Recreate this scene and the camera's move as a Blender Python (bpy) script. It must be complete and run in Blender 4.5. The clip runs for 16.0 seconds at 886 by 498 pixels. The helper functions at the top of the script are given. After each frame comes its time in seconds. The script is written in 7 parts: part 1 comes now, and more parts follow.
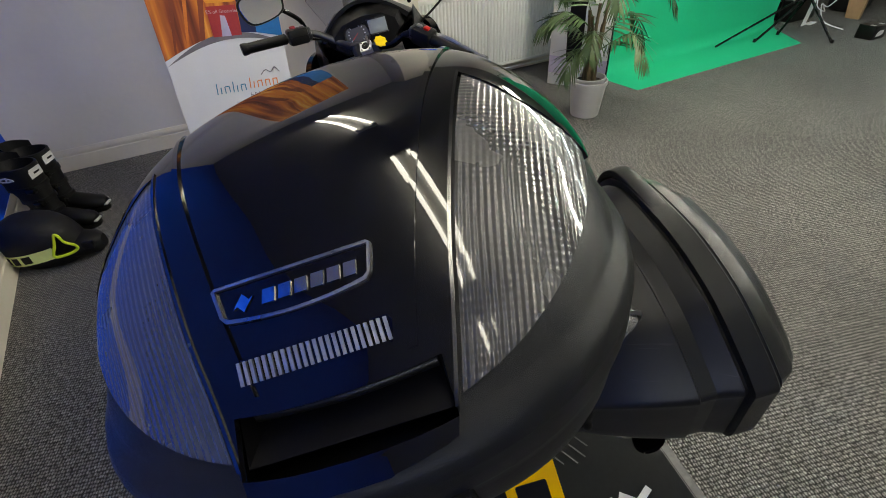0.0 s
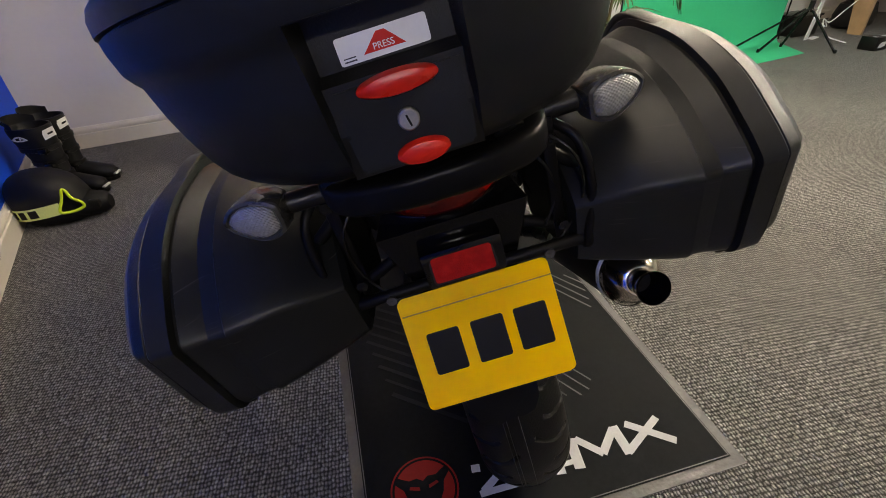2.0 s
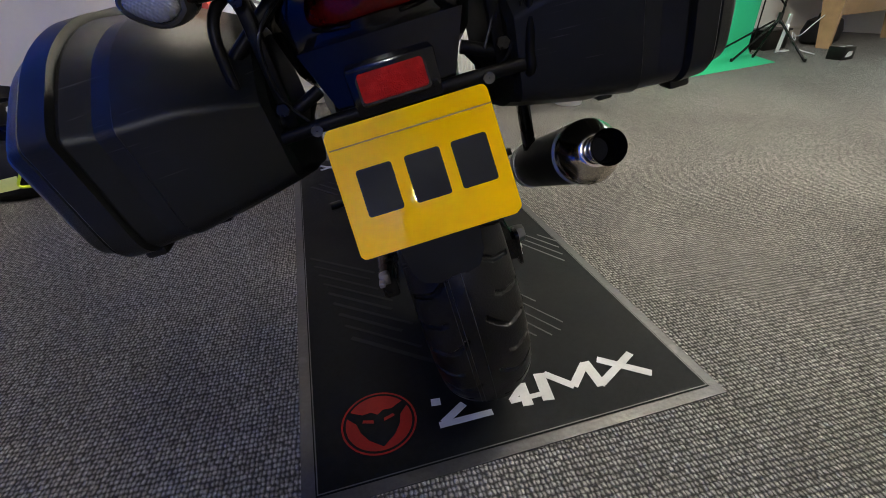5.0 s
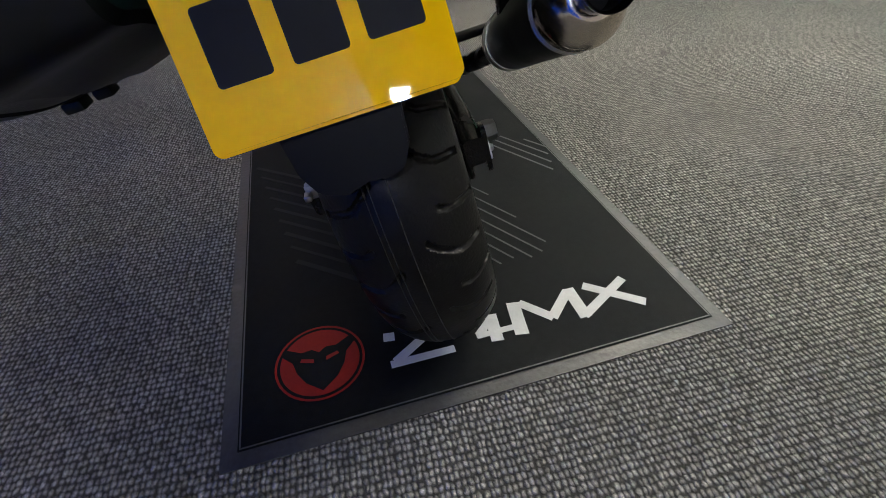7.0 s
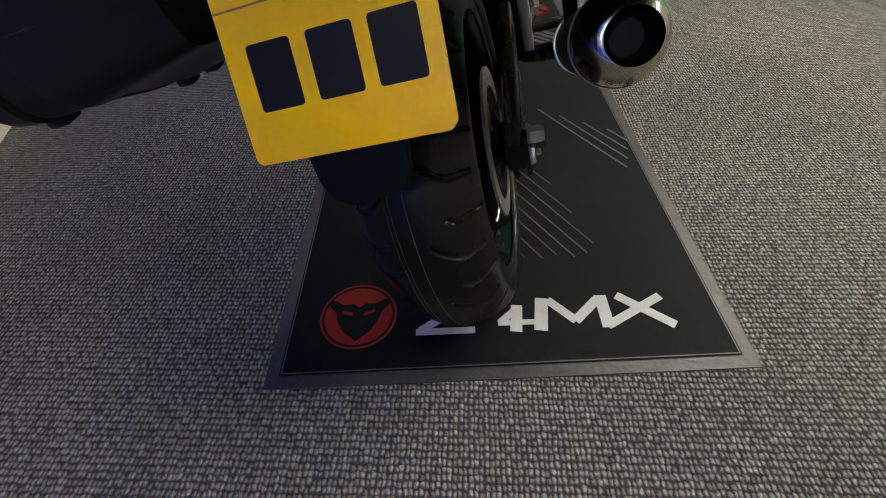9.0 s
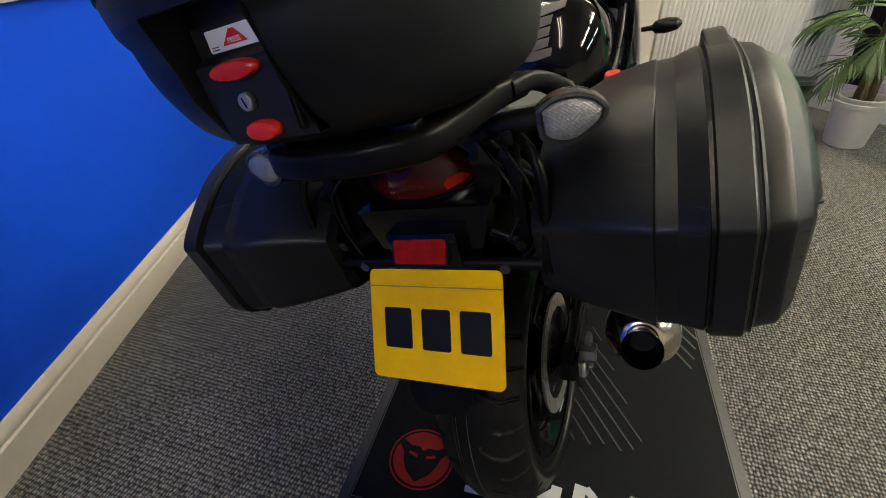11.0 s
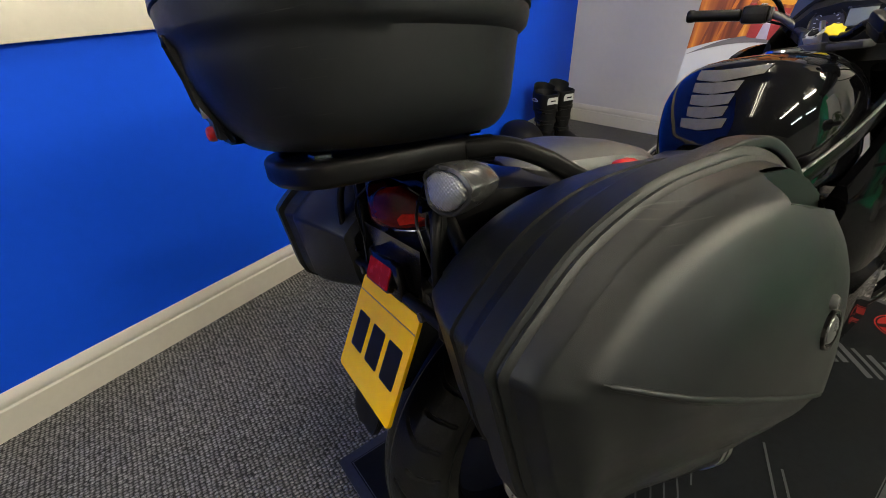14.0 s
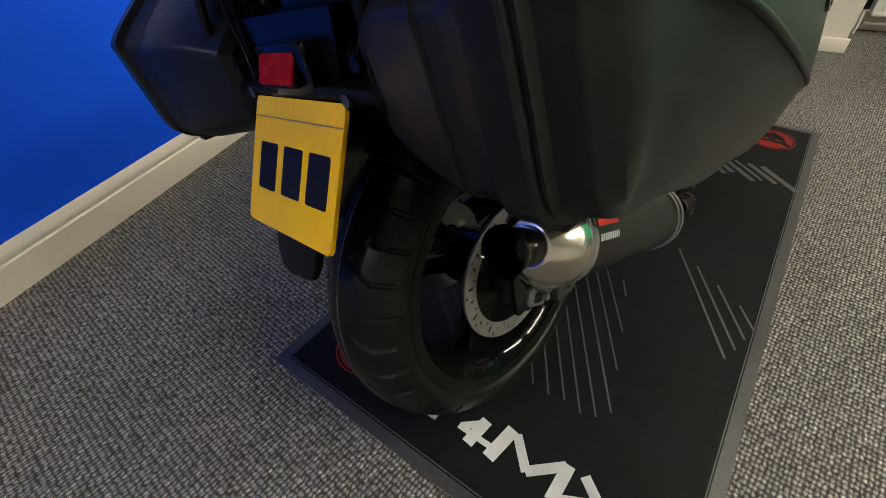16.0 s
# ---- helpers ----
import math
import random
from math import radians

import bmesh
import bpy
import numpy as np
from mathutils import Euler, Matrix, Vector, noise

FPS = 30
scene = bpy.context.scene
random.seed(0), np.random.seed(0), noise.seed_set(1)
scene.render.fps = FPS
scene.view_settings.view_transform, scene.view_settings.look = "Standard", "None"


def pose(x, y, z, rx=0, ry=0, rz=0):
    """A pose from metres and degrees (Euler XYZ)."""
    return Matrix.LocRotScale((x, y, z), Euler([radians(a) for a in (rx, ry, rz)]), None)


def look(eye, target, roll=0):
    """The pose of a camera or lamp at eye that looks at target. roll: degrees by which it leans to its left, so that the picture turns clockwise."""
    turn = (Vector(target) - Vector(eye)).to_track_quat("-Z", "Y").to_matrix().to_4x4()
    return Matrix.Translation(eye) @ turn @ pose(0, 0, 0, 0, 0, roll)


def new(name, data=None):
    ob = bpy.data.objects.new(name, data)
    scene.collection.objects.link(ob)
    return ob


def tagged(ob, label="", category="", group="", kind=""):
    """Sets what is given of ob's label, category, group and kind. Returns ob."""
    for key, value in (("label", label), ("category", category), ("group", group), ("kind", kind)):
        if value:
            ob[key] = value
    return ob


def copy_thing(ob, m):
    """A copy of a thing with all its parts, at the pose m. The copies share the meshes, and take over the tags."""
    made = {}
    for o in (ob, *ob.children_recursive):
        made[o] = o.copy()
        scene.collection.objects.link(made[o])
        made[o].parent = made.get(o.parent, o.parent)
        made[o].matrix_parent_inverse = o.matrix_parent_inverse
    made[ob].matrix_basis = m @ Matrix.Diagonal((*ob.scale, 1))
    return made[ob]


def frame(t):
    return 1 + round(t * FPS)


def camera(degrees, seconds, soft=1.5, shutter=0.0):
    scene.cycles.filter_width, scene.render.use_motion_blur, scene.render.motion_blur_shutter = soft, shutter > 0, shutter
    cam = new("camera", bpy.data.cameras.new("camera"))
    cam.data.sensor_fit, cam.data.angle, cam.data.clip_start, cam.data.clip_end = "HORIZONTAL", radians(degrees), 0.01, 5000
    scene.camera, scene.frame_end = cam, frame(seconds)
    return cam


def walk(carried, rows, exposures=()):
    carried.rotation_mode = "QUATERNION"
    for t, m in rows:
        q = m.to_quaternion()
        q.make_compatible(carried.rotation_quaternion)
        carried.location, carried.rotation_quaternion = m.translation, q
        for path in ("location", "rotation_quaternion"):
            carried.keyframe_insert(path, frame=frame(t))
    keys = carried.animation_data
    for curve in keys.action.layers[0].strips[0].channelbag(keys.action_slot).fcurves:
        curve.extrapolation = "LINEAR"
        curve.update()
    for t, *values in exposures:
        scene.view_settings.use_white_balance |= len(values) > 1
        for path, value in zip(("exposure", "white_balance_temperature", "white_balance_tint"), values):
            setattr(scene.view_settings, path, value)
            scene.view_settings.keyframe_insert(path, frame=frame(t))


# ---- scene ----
cam = camera(88.6, 16.0, 0.9)
PATH = [
    (0, (0.157, -0.253, 1.405), (0.541, 1.268, 0.164), -3.7),
    (0.5, (0.167, -0.31, 1.342), (0.509, 1.252, 0.141), -3.5),
    (1, (0.146, -0.351, 1.269), (0.52, 1.213, 0.079), -3.2),
    (1.5, (0.098, -0.371, 1.206), (0.476, 1.202, 0.031), -3.1),
    (2, (0.107, -0.43, 1.13), (0.493, 1.175, 0.0), -2.8),
    (2.5, (0.118, -0.466, 1.058), (0.504, 1.175, -0.018), -2.6),
    (3, (0.115, -0.494, 1.013), (0.509, 1.182, -0.004), -2.4),
    (3.5, (0.132, -0.509, 0.975), (0.536, 1.187, -0.006), -2.2),
    (4, (0.142, -0.522, 0.929), (0.557, 1.183, -0.03), -2.1),
    (4.5, (0.146, -0.538, 0.889), (0.585, 1.157, -0.077), -2.0),
    (4.7, (0.144, -0.549, 0.875), (0.589, 1.138, -0.102), -2.1),
    (6.8, (0.262, -0.402, 0.765), (0.676, 1.03, -0.565), -2.0),
    (7, (0.276, -0.398, 0.734), (0.664, 1.051, -0.588), -2.5),
    (7.5, (0.319, -0.378, 0.685), (0.526, 1.023, -0.727), -3.2),
    (8, (0.361, -0.389, 0.704), (0.493, 0.954, -0.772), -1.9),
    (8.2, (0.392, -0.392, 0.727), (0.465, 0.912, -0.79), -2.6),
    (10.5, (0.382, -0.465, 1.056), (0.168, 1.108, -0.16), -2.9),
    (11, (0.441, -0.459, 1.139), (-0.017, 1.121, 0.001), -2.7),
    (11.5, (0.495, -0.438, 1.185), (-0.299, 1.071, 0.141), -2.7),
    (12, (0.533, -0.354, 1.227), (-0.535, 1.003, 0.218), -2.3),
    (12.5, (0.581, -0.278, 1.253), (-0.708, 0.896, 0.273), -1.8),
    (13, (0.685, -0.242, 1.257), (-0.765, 0.752, 0.305), -1.8),
    (13.5, (0.768, -0.231, 1.216), (-0.68, 0.727, 0.223), -1.3),
    (14, (0.802, -0.219, 1.17), (-0.559, 0.804, 0.12), -1.2),
    (14.5, (0.798, -0.23, 1.134), (-0.476, 0.845, 0.028), -1.6),
    (15, (0.777, -0.265, 1.084), (-0.371, 0.872, -0.094), -1.9),
    (15.5, (0.764, -0.278, 1.008), (-0.248, 0.89, -0.262), -2.0),
    (16, (0.757, -0.265, 0.956), (-0.157, 0.91, -0.38), -2.2),
]
walk(cam, [(t, look(eye, target, roll)) for t, eye, target, roll in PATH], [(0, -0.22, 6650, 6), (1.0, -0.14, 7450, 12), (2.0, 0.10, 7550, 14), (3.5, 0.16, 7000, 11), (4.7, 0.16, 6900, 10), (7, 0.12, 6500, 7), (8.2, 0.06, 6400, 6), (10.5, -0.12, 7800, 12), (11, -0.07, 7300, 7), (12, 0.0, 6600, 3), (13, 0.0, 6650, 5), (14.5, 0.04, 7250, 6), (15.5, 0.05, 7250, 5), (16, 0.08, 7150, 5)])

# ---- light ----
world = bpy.data.worlds.new("world")
scene.world = world
world.use_nodes = True
world.node_tree.nodes["Background"].inputs["Color"].default_value = (0.6, 0.65, 0.7, 1)
world.node_tree.nodes["Background"].inputs["Strength"].default_value = 0.02

# ---- materials ----


def mat(name, color, rough=0.5, metal=0.0, var=0.15, scale=8.0, bump=0.0, bscale=200.0, coat=0.0, spec=0.5, rvar=0.08, emit=0.0, per_piece=0.0):
    m = bpy.data.materials.new(name)
    m.use_nodes = True
    nt = m.node_tree
    b = nt.nodes["Principled BSDF"]
    co = nt.nodes.new("ShaderNodeTexCoord")
    n1 = nt.nodes.new("ShaderNodeTexNoise")
    n1.inputs["Scale"].default_value = scale
    n1.inputs["Detail"].default_value = 6
    n2 = nt.nodes.new("ShaderNodeTexNoise")
    n2.inputs["Scale"].default_value = scale * 14
    n2.inputs["Detail"].default_value = 3
    nt.links.new(co.outputs["Object"], n1.inputs["Vector"])
    nt.links.new(co.outputs["Object"], n2.inputs["Vector"])
    mixn = nt.nodes.new("ShaderNodeMath")
    mixn.operation = "MULTIPLY_ADD"
    mixn.inputs[1].default_value = 0.35
    nt.links.new(n2.outputs["Fac"], mixn.inputs[0])
    half = nt.nodes.new("ShaderNodeMath")
    half.operation = "MULTIPLY"
    half.inputs[1].default_value = 0.65
    nt.links.new(n1.outputs["Fac"], half.inputs[0])
    nt.links.new(half.outputs[0], mixn.inputs[2])
    ramp = nt.nodes.new("ShaderNodeValToRGB")
    ramp.color_ramp.elements[0].position, ramp.color_ramp.elements[1].position = 0.3, 0.7
    ramp.color_ramp.elements[0].color = (*[c * (1 - var) for c in color], 1)
    ramp.color_ramp.elements[1].color = (*[min(1, c * (1 + var)) for c in color], 1)
    nt.links.new(mixn.outputs[0], ramp.inputs["Fac"])
    nt.links.new(ramp.outputs["Color"], b.inputs["Base Color"])
    rr = nt.nodes.new("ShaderNodeMapRange")
    rr.inputs["From Min"].default_value, rr.inputs["From Max"].default_value = 0.3, 0.7
    rr.inputs["To Min"].default_value, rr.inputs["To Max"].default_value = max(0.02, rough - rvar), min(1, rough + rvar)
    nt.links.new(n1.outputs["Fac"], rr.inputs["Value"])
    nt.links.new(rr.outputs["Result"], b.inputs["Roughness"])
    b.inputs["Metallic"].default_value = metal
    b.inputs["Specular IOR Level"].default_value = spec
    b.inputs["Coat Weight"].default_value = coat
    b.inputs["Coat Roughness"].default_value = 0.04
    if bump:
        n3 = nt.nodes.new("ShaderNodeTexNoise")
        n3.inputs["Scale"].default_value = bscale
        n3.inputs["Detail"].default_value = 2
        nt.links.new(co.outputs["Object"], n3.inputs["Vector"])
        bp = nt.nodes.new("ShaderNodeBump")
        bp.inputs["Strength"].default_value = bump
        bp.inputs["Distance"].default_value = 0.002
        nt.links.new(n3.outputs["Fac"], bp.inputs["Height"])
        nt.links.new(bp.outputs["Normal"], b.inputs["Normal"])
    if emit:
        b.inputs["Emission Color"].default_value = (*color, 1)
        b.inputs["Emission Strength"].default_value = emit
    return m


def carpet_material():
    """Grey loop-pile carpet: rows of small loops with flecks of light and dark yarn."""
    m = mat("carpet", (0.16, 0.153, 0.145), 0.95, var=0.2, scale=1.3, spec=0.1)
    nt = m.node_tree
    b = nt.nodes["Principled BSDF"]
    b.inputs["Sheen Weight"].default_value = 0.05
    b.inputs["Sheen Roughness"].default_value = 0.6
    b.inputs["Sheen Tint"].default_value = (0.94, 0.97, 1.0, 1)
    co = nt.nodes["Texture Coordinate"]
    mp = nt.nodes.new("ShaderNodeMapping")
    mp.inputs["Rotation"].default_value = (0, 0, radians(-70))
    nt.links.new(co.outputs["Object"], mp.inputs["Vector"])
    warp = nt.nodes.new("ShaderNodeTexNoise")
    warp.inputs["Scale"].default_value = 90
    warp.inputs["Detail"].default_value = 3
    nt.links.new(mp.outputs["Vector"], warp.inputs["Vector"])
    add = nt.nodes.new("ShaderNodeVectorMath")
    add.operation = "MULTIPLY_ADD"
    add.inputs[1].default_value = (0.008, 0.008, 0)
    nt.links.new(warp.outputs["Color"], add.inputs[0])
    nt.links.new(mp.outputs["Vector"], add.inputs[2])
    sq = nt.nodes.new("ShaderNodeMapping")
    sq.inputs["Scale"].default_value = (0.74, 1.0, 1)
    nt.links.new(add.outputs[0], sq.inputs["Vector"])
    vo = nt.nodes.new("ShaderNodeTexVoronoi")
    vo.inputs["Scale"].default_value = 108
    vo.inputs["Randomness"].default_value = 0.3
    nt.links.new(sq.outputs["Vector"], vo.inputs["Vector"])
    hgt = nt.nodes.new("ShaderNodeMapRange")
    hgt.inputs["From Min"].default_value, hgt.inputs["From Max"].default_value = 0.18, 0.56
    hgt.inputs["To Min"].default_value, hgt.inputs["To Max"].default_value = 1, 0
    nt.links.new(vo.outputs["Distance"], hgt.inputs["Value"])
    # yarn colour per loop; the shade in the gaps between loops is put into the colour
    hsv = nt.nodes.new("ShaderNodeSeparateColor")
    nt.links.new(vo.outputs["Color"], hsv.inputs[0])
    fleck = nt.nodes.new("ShaderNodeValToRGB")
    e = fleck.color_ramp.elements
    e[0].position, e[0].color = 0.0, (0.220, 0.210, 0.198, 1)
    e[1].position, e[1].color = 1.0, (0.378, 0.362, 0.340, 1)
    mid = e.new(0.45)
    mid.color = (0.291, 0.279, 0.262, 1)
    nt.links.new(hsv.outputs[0], fleck.inputs["Fac"])
    gap = nt.nodes.new("ShaderNodeMix")
    gap.data_type = "RGBA"
    gap.blend_type = "MULTIPLY"
    gap.inputs[0].default_value = 0.9
    lift = nt.nodes.new("ShaderNodeMapRange")
    lift.inputs["To Min"].default_value, lift.inputs["To Max"].default_value = 0.06, 1.06
    nt.links.new(hgt.outputs[0], lift.inputs["Value"])
    nt.links.new(fleck.outputs["Color"], gap.inputs[6])
    nt.links.new(lift.outputs[0], gap.inputs[7])
    # broad soiling
    soil = nt.nodes.new("ShaderNodeMix")
    soil.data_type = "RGBA"
    soil.blend_type = "MULTIPLY"
    soil.inputs[0].default_value = 1.0
    big = nt.nodes.new("ShaderNodeTexNoise")
    big.inputs["Scale"].default_value = 1.1
    big.inputs["Detail"].default_value = 8
    nt.links.new(co.outputs["Object"], big.inputs["Vector"])
    br = nt.nodes.new("ShaderNodeMapRange")
    br.inputs["From Min"].default_value, br.inputs["From Max"].default_value = 0.3, 0.7
    br.inputs["To Min"].default_value, br.inputs["To Max"].default_value = 0.82, 1.15
    nt.links.new(big.outputs["Fac"], br.inputs["Value"])
    # single fibres
    fib = nt.nodes.new("ShaderNodeTexNoise")
    fib.inputs["Scale"].default_value = 520
    fib.inputs["Detail"].default_value = 3
    nt.links.new(mp.outputs["Vector"], fib.inputs["Vector"])
    fr = nt.nodes.new("ShaderNodeMapRange")
    fr.inputs["From Min"].default_value, fr.inputs["From Max"].default_value = 0.32, 0.68
    fr.inputs["To Min"].default_value, fr.inputs["To Max"].default_value = 0.5, 1.4
    nt.links.new(fib.outputs["Fac"], fr.inputs["Value"])
    yarn = nt.nodes.new("ShaderNodeMix")
    yarn.data_type = "RGBA"
    yarn.blend_type = "MULTIPLY"
    yarn.inputs[0].default_value = 1.0
    nt.links.new(gap.outputs[2], yarn.inputs[6])
    nt.links.new(fr.outputs[0], yarn.inputs[7])
    nt.links.new(yarn.outputs[2], soil.inputs[6])
    nt.links.new(br.outputs[0], soil.inputs[7])
    nt.links.new(soil.outputs[2], b.inputs["Base Color"])
    bp = nt.nodes.new("ShaderNodeBump")
    bp.inputs["Strength"].default_value = 1.0
    bp.inputs["Distance"].default_value = 0.006
    nt.links.new(hgt.outputs[0], bp.inputs["Height"])
    nt.links.new(bp.outputs["Normal"], b.inputs["Normal"])
    return m


def glass_material(name, tint, rough=0.02, alpha=1.0):
    m = bpy.data.materials.new(name)
    m.use_nodes = True
    b = m.node_tree.nodes["Principled BSDF"]
    b.inputs["Base Color"].default_value = (*tint, 1)
    b.inputs["Transmission Weight"].default_value = alpha
    b.inputs["Roughness"].default_value = rough
    b.inputs["IOR"].default_value = 1.3
    return m


def ribbed_material(name, color, along, metal=0.6, rough=0.22, pitch=420.0, cross=0.5):
    """Moulded lens: fine parallel ribs with a faint cross grain."""
    m = mat(name, color, rough, metal, var=0.25, scale=10, coat=0.6)
    nt = m.node_tree
    b = nt.nodes["Principled BSDF"]
    face = nt.nodes.new("ShaderNodeNewGeometry")
    nt.links.new(face.outputs["Normal"], b.inputs["Coat Normal"])
    co = nt.nodes["Texture Coordinate"]
    w1 = nt.nodes.new("ShaderNodeTexWave")
    w1.bands_direction = along
    w1.inputs["Scale"].default_value = pitch
    w1.inputs["Distortion"].default_value = 0.15
    w1.inputs["Detail Scale"].default_value = 6
    if along == "X":
        # the ribs run along both lenses alike, beside the panel's slanting edge
        parts, both, lean = nt.nodes.new("ShaderNodeVectorMath"), nt.nodes.new("ShaderNodeVectorMath"), nt.nodes.new("ShaderNodeMapping")
        parts.operation, both.operation = "ABSOLUTE", "MULTIPLY_ADD"
        nt.links.new(co.outputs["Object"], parts.inputs[0])
        nt.links.new(parts.outputs["Vector"], both.inputs[0])
        both.inputs[1].default_value = (1, -1, 0)
        lean.inputs["Rotation"].default_value = (0, 0, radians(16.7))
        nt.links.new(both.outputs["Vector"], lean.inputs["Vector"])
        nt.links.new(lean.outputs["Vector"], w1.inputs["Vector"])
    else:
        nt.links.new(co.outputs["Object"], w1.inputs["Vector"])
    w2 = nt.nodes.new("ShaderNodeTexWave")
    w2.bands_direction = "Y" if along == "X" else "X" if along == "Y" else "DIAGONAL"
    w2.inputs["Scale"].default_value = pitch * 0.95
    flip = nt.nodes.new("ShaderNodeMapping")
    flip.inputs["Scale"].default_value = (-1, 1, 1)
    nt.links.new(co.outputs["Object"], flip.inputs["Vector"])
    nt.links.new(flip.outputs["Vector"], w2.inputs["Vector"])
    s = nt.nodes.new("ShaderNodeMath")
    s.operation = "MULTIPLY_ADD"
    s.inputs[1].default_value = cross
    nt.links.new(w2.outputs["Fac"], s.inputs[0])
    nt.links.new(w1.outputs["Fac"], s.inputs[2])
    bp = nt.nodes.new("ShaderNodeBump")
    bp.inputs["Strength"].default_value = 0.5
    bp.inputs["Distance"].default_value = 0.001
    nt.links.new(s.outputs[0], bp.inputs["Height"])
    nt.links.new(bp.outputs["Normal"], b.inputs["Normal"])
    return m


CARPET = carpet_material()
BLUE = mat("blue_wall_paint", (0.001, 0.072, 0.72), 0.55, var=0.05, scale=2, bump=0.12, bscale=260, spec=0.12)
GREYWALL = mat("warm_grey_wall_paint", (0.66, 0.63, 0.60), 0.7, var=0.04, scale=2, bump=0.1, bscale=240, spec=0.2)
CEILING = mat("white_ceiling", (0.42, 0.42, 0.41), 0.9, var=0.06)
CREAM = mat("cream_gloss_paint", (0.62, 0.58, 0.505), 0.35, var=0.06, scale=3, spec=0.4)
WHITE = mat("white_enamel", (0.63, 0.635, 0.63), 0.35, var=0.04, scale=4)
MATBLACK = mat("printed_mat_surface", (0.0042, 0.0050, 0.0062), 0.62, var=0.5, scale=5, bump=0.15, bscale=500, spec=0.08)
MATEDGE = mat("mat_rubber_edge", (0.023, 0.024, 0.027), 0.45, var=0.55, scale=9, bump=0.5, bscale=90)
INKWHITE = mat("white_print", (0.43, 0.44, 0.45), 0.5, var=0.12, scale=16)
INKGREY = mat("grey_print", (0.034, 0.036, 0.04), 0.5, var=0.25, scale=30)
INKRED = mat("red_print", (0.19, 0.007, 0.006), 0.55, var=0.2, scale=14, spec=0.15)
PLASTIC = mat("textured_black_plastic", (0.0074, 0.0082, 0.0092), 0.38, var=0.25, scale=5, bump=0.22, bscale=1700, spec=0.17, rvar=0.1)
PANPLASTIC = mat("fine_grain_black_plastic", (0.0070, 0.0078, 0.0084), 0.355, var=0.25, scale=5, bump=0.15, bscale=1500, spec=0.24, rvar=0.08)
SOFTPLASTIC = mat("satin_black_plastic", (0.006, 0.006, 0.006), 0.38, var=0.2, scale=9, bump=0.15, bscale=600, spec=0.24)
GLOSS = mat("gloss_black_paint", (0.0025, 0.0025, 0.003), 0.024, var=0.1, scale=5, coat=0.0, rvar=0.006, spec=0.34)
BLACKMETAL = mat("black_coated_steel", (0.004, 0.004, 0.004), 0.24, 0.0, var=0.2, scale=20, spec=0.26)
TAILBLACK = mat("gloss_black_plastic", (0.0022, 0.0022, 0.0024), 0.14, var=0.2, scale=14, spec=0.3, rvar=0.05)
RUBBER = mat("tyre_rubber", (0.0048, 0.0048, 0.0046), 0.36, var=0.3, scale=18, bump=0.3, bscale=260, spec=0.20)
# pale tone stands for the glints along the tyre's mould lines
MOULDLINE = mat("glint_toned_rubber", (0.05, 0.05, 0.048), 0.35, var=0.7, scale=40, spec=0.5)
DARKTRIM = mat("dark_bright_trim", (0.10, 0.10, 0.10), 0.2, 1.0, var=0.15, scale=14)
POLISH = mat("polished_end_cap", (0.62, 0.56, 0.47), 0.2, 1.0, var=0.12, scale=9, rvar=0.06)
DARKALU = mat("dark_cast_alloy", (0.10, 0.10, 0.10), 0.4, 0.8, var=0.2, scale=20)
INKDIM = mat("faint_print", (0.013, 0.0135, 0.015), 0.6, var=0.3, scale=30, spec=0.1)
CHROME = mat("polished_steel", (0.62, 0.61, 0.6), 0.12, 1.0, var=0.1, scale=9, rvar=0.05)
DISCSTEEL = mat("ground_disc_steel", (0.34, 0.335, 0.32), 0.42, 0.75, var=0.2, scale=40)
STEEL = mat("brushed_steel", (0.38, 0.37, 0.36), 0.32, 1.0, var=0.2, scale=25)
ALU = mat("cast_alloy", (0.4, 0.4, 0.4), 0.4, 1.0, var=0.15, scale=20)
SEATVINYL = mat("black_seat_vinyl", (0.026, 0.026, 0.027), 0.33, var=0.1, scale=10, bump=0.3, bscale=900, spec=0.65, rvar=0.02)
RED = mat("red_plastic", (0.52, 0.014, 0.006), 0.32, var=0.12, scale=20, spec=0.3)
REFLECT = mat("red_reflector", (0.36, 0.005, 0.004), 0.25, var=0.4, scale=60, bump=0.5, bscale=520, spec=0.05)
# brighter red that stands for the tail lens's inner reflection
LENSRED = mat("lens_glow_red", (0.34, 0.006, 0.003), 0.2, var=0.5, scale=90, bump=0.3, bscale=300, spec=0.2)
TAILRED = mat("tail_light_lens", (0.055, 0.002, 0.0015), 0.14, var=0.6, scale=16, spec=0.26)
YELLOW = mat("yellow_plate_face", (0.98, 0.52, 0.001), 0.022, var=0.04, scale=9, spec=0.25, rvar=0.002)
INKBLACK = mat("black_print", (0.005, 0.005, 0.006), 0.5, var=0.1, spec=0.15)
LABELW = mat("silver_label", (0.62, 0.62, 0.6), 0.35, 0.3, var=0.06, scale=20)
RIBLENS = ribbed_material("ribbed_smoke_lens", (0.060, 0.060, 0.060), "X", 0.4, 0.24, 70.0, 0.28)
CLEARLENS = ribbed_material("clear_indicator_lens", (0.24, 0.24, 0.235), "DIAGONAL", 0.35, 0.2, 120.0, 1.0)
GREEN = mat("green_screen_cloth", (0.003, 0.40, 0.19), 0.8, var=0.06, scale=3, bump=0.1, bscale=300)
KEYYEL = mat("yellow_tag", (0.75, 0.55, 0.0), 0.4, var=0.1)
STRAPYEL = mat("pale_neon_strap", (0.72, 0.80, 0.28), 0.5, var=0.08)
RAILBLACK = mat("matt_black_rail", (0.0034, 0.0034, 0.0036), 0.40, var=0.25, scale=16, spec=0.10)
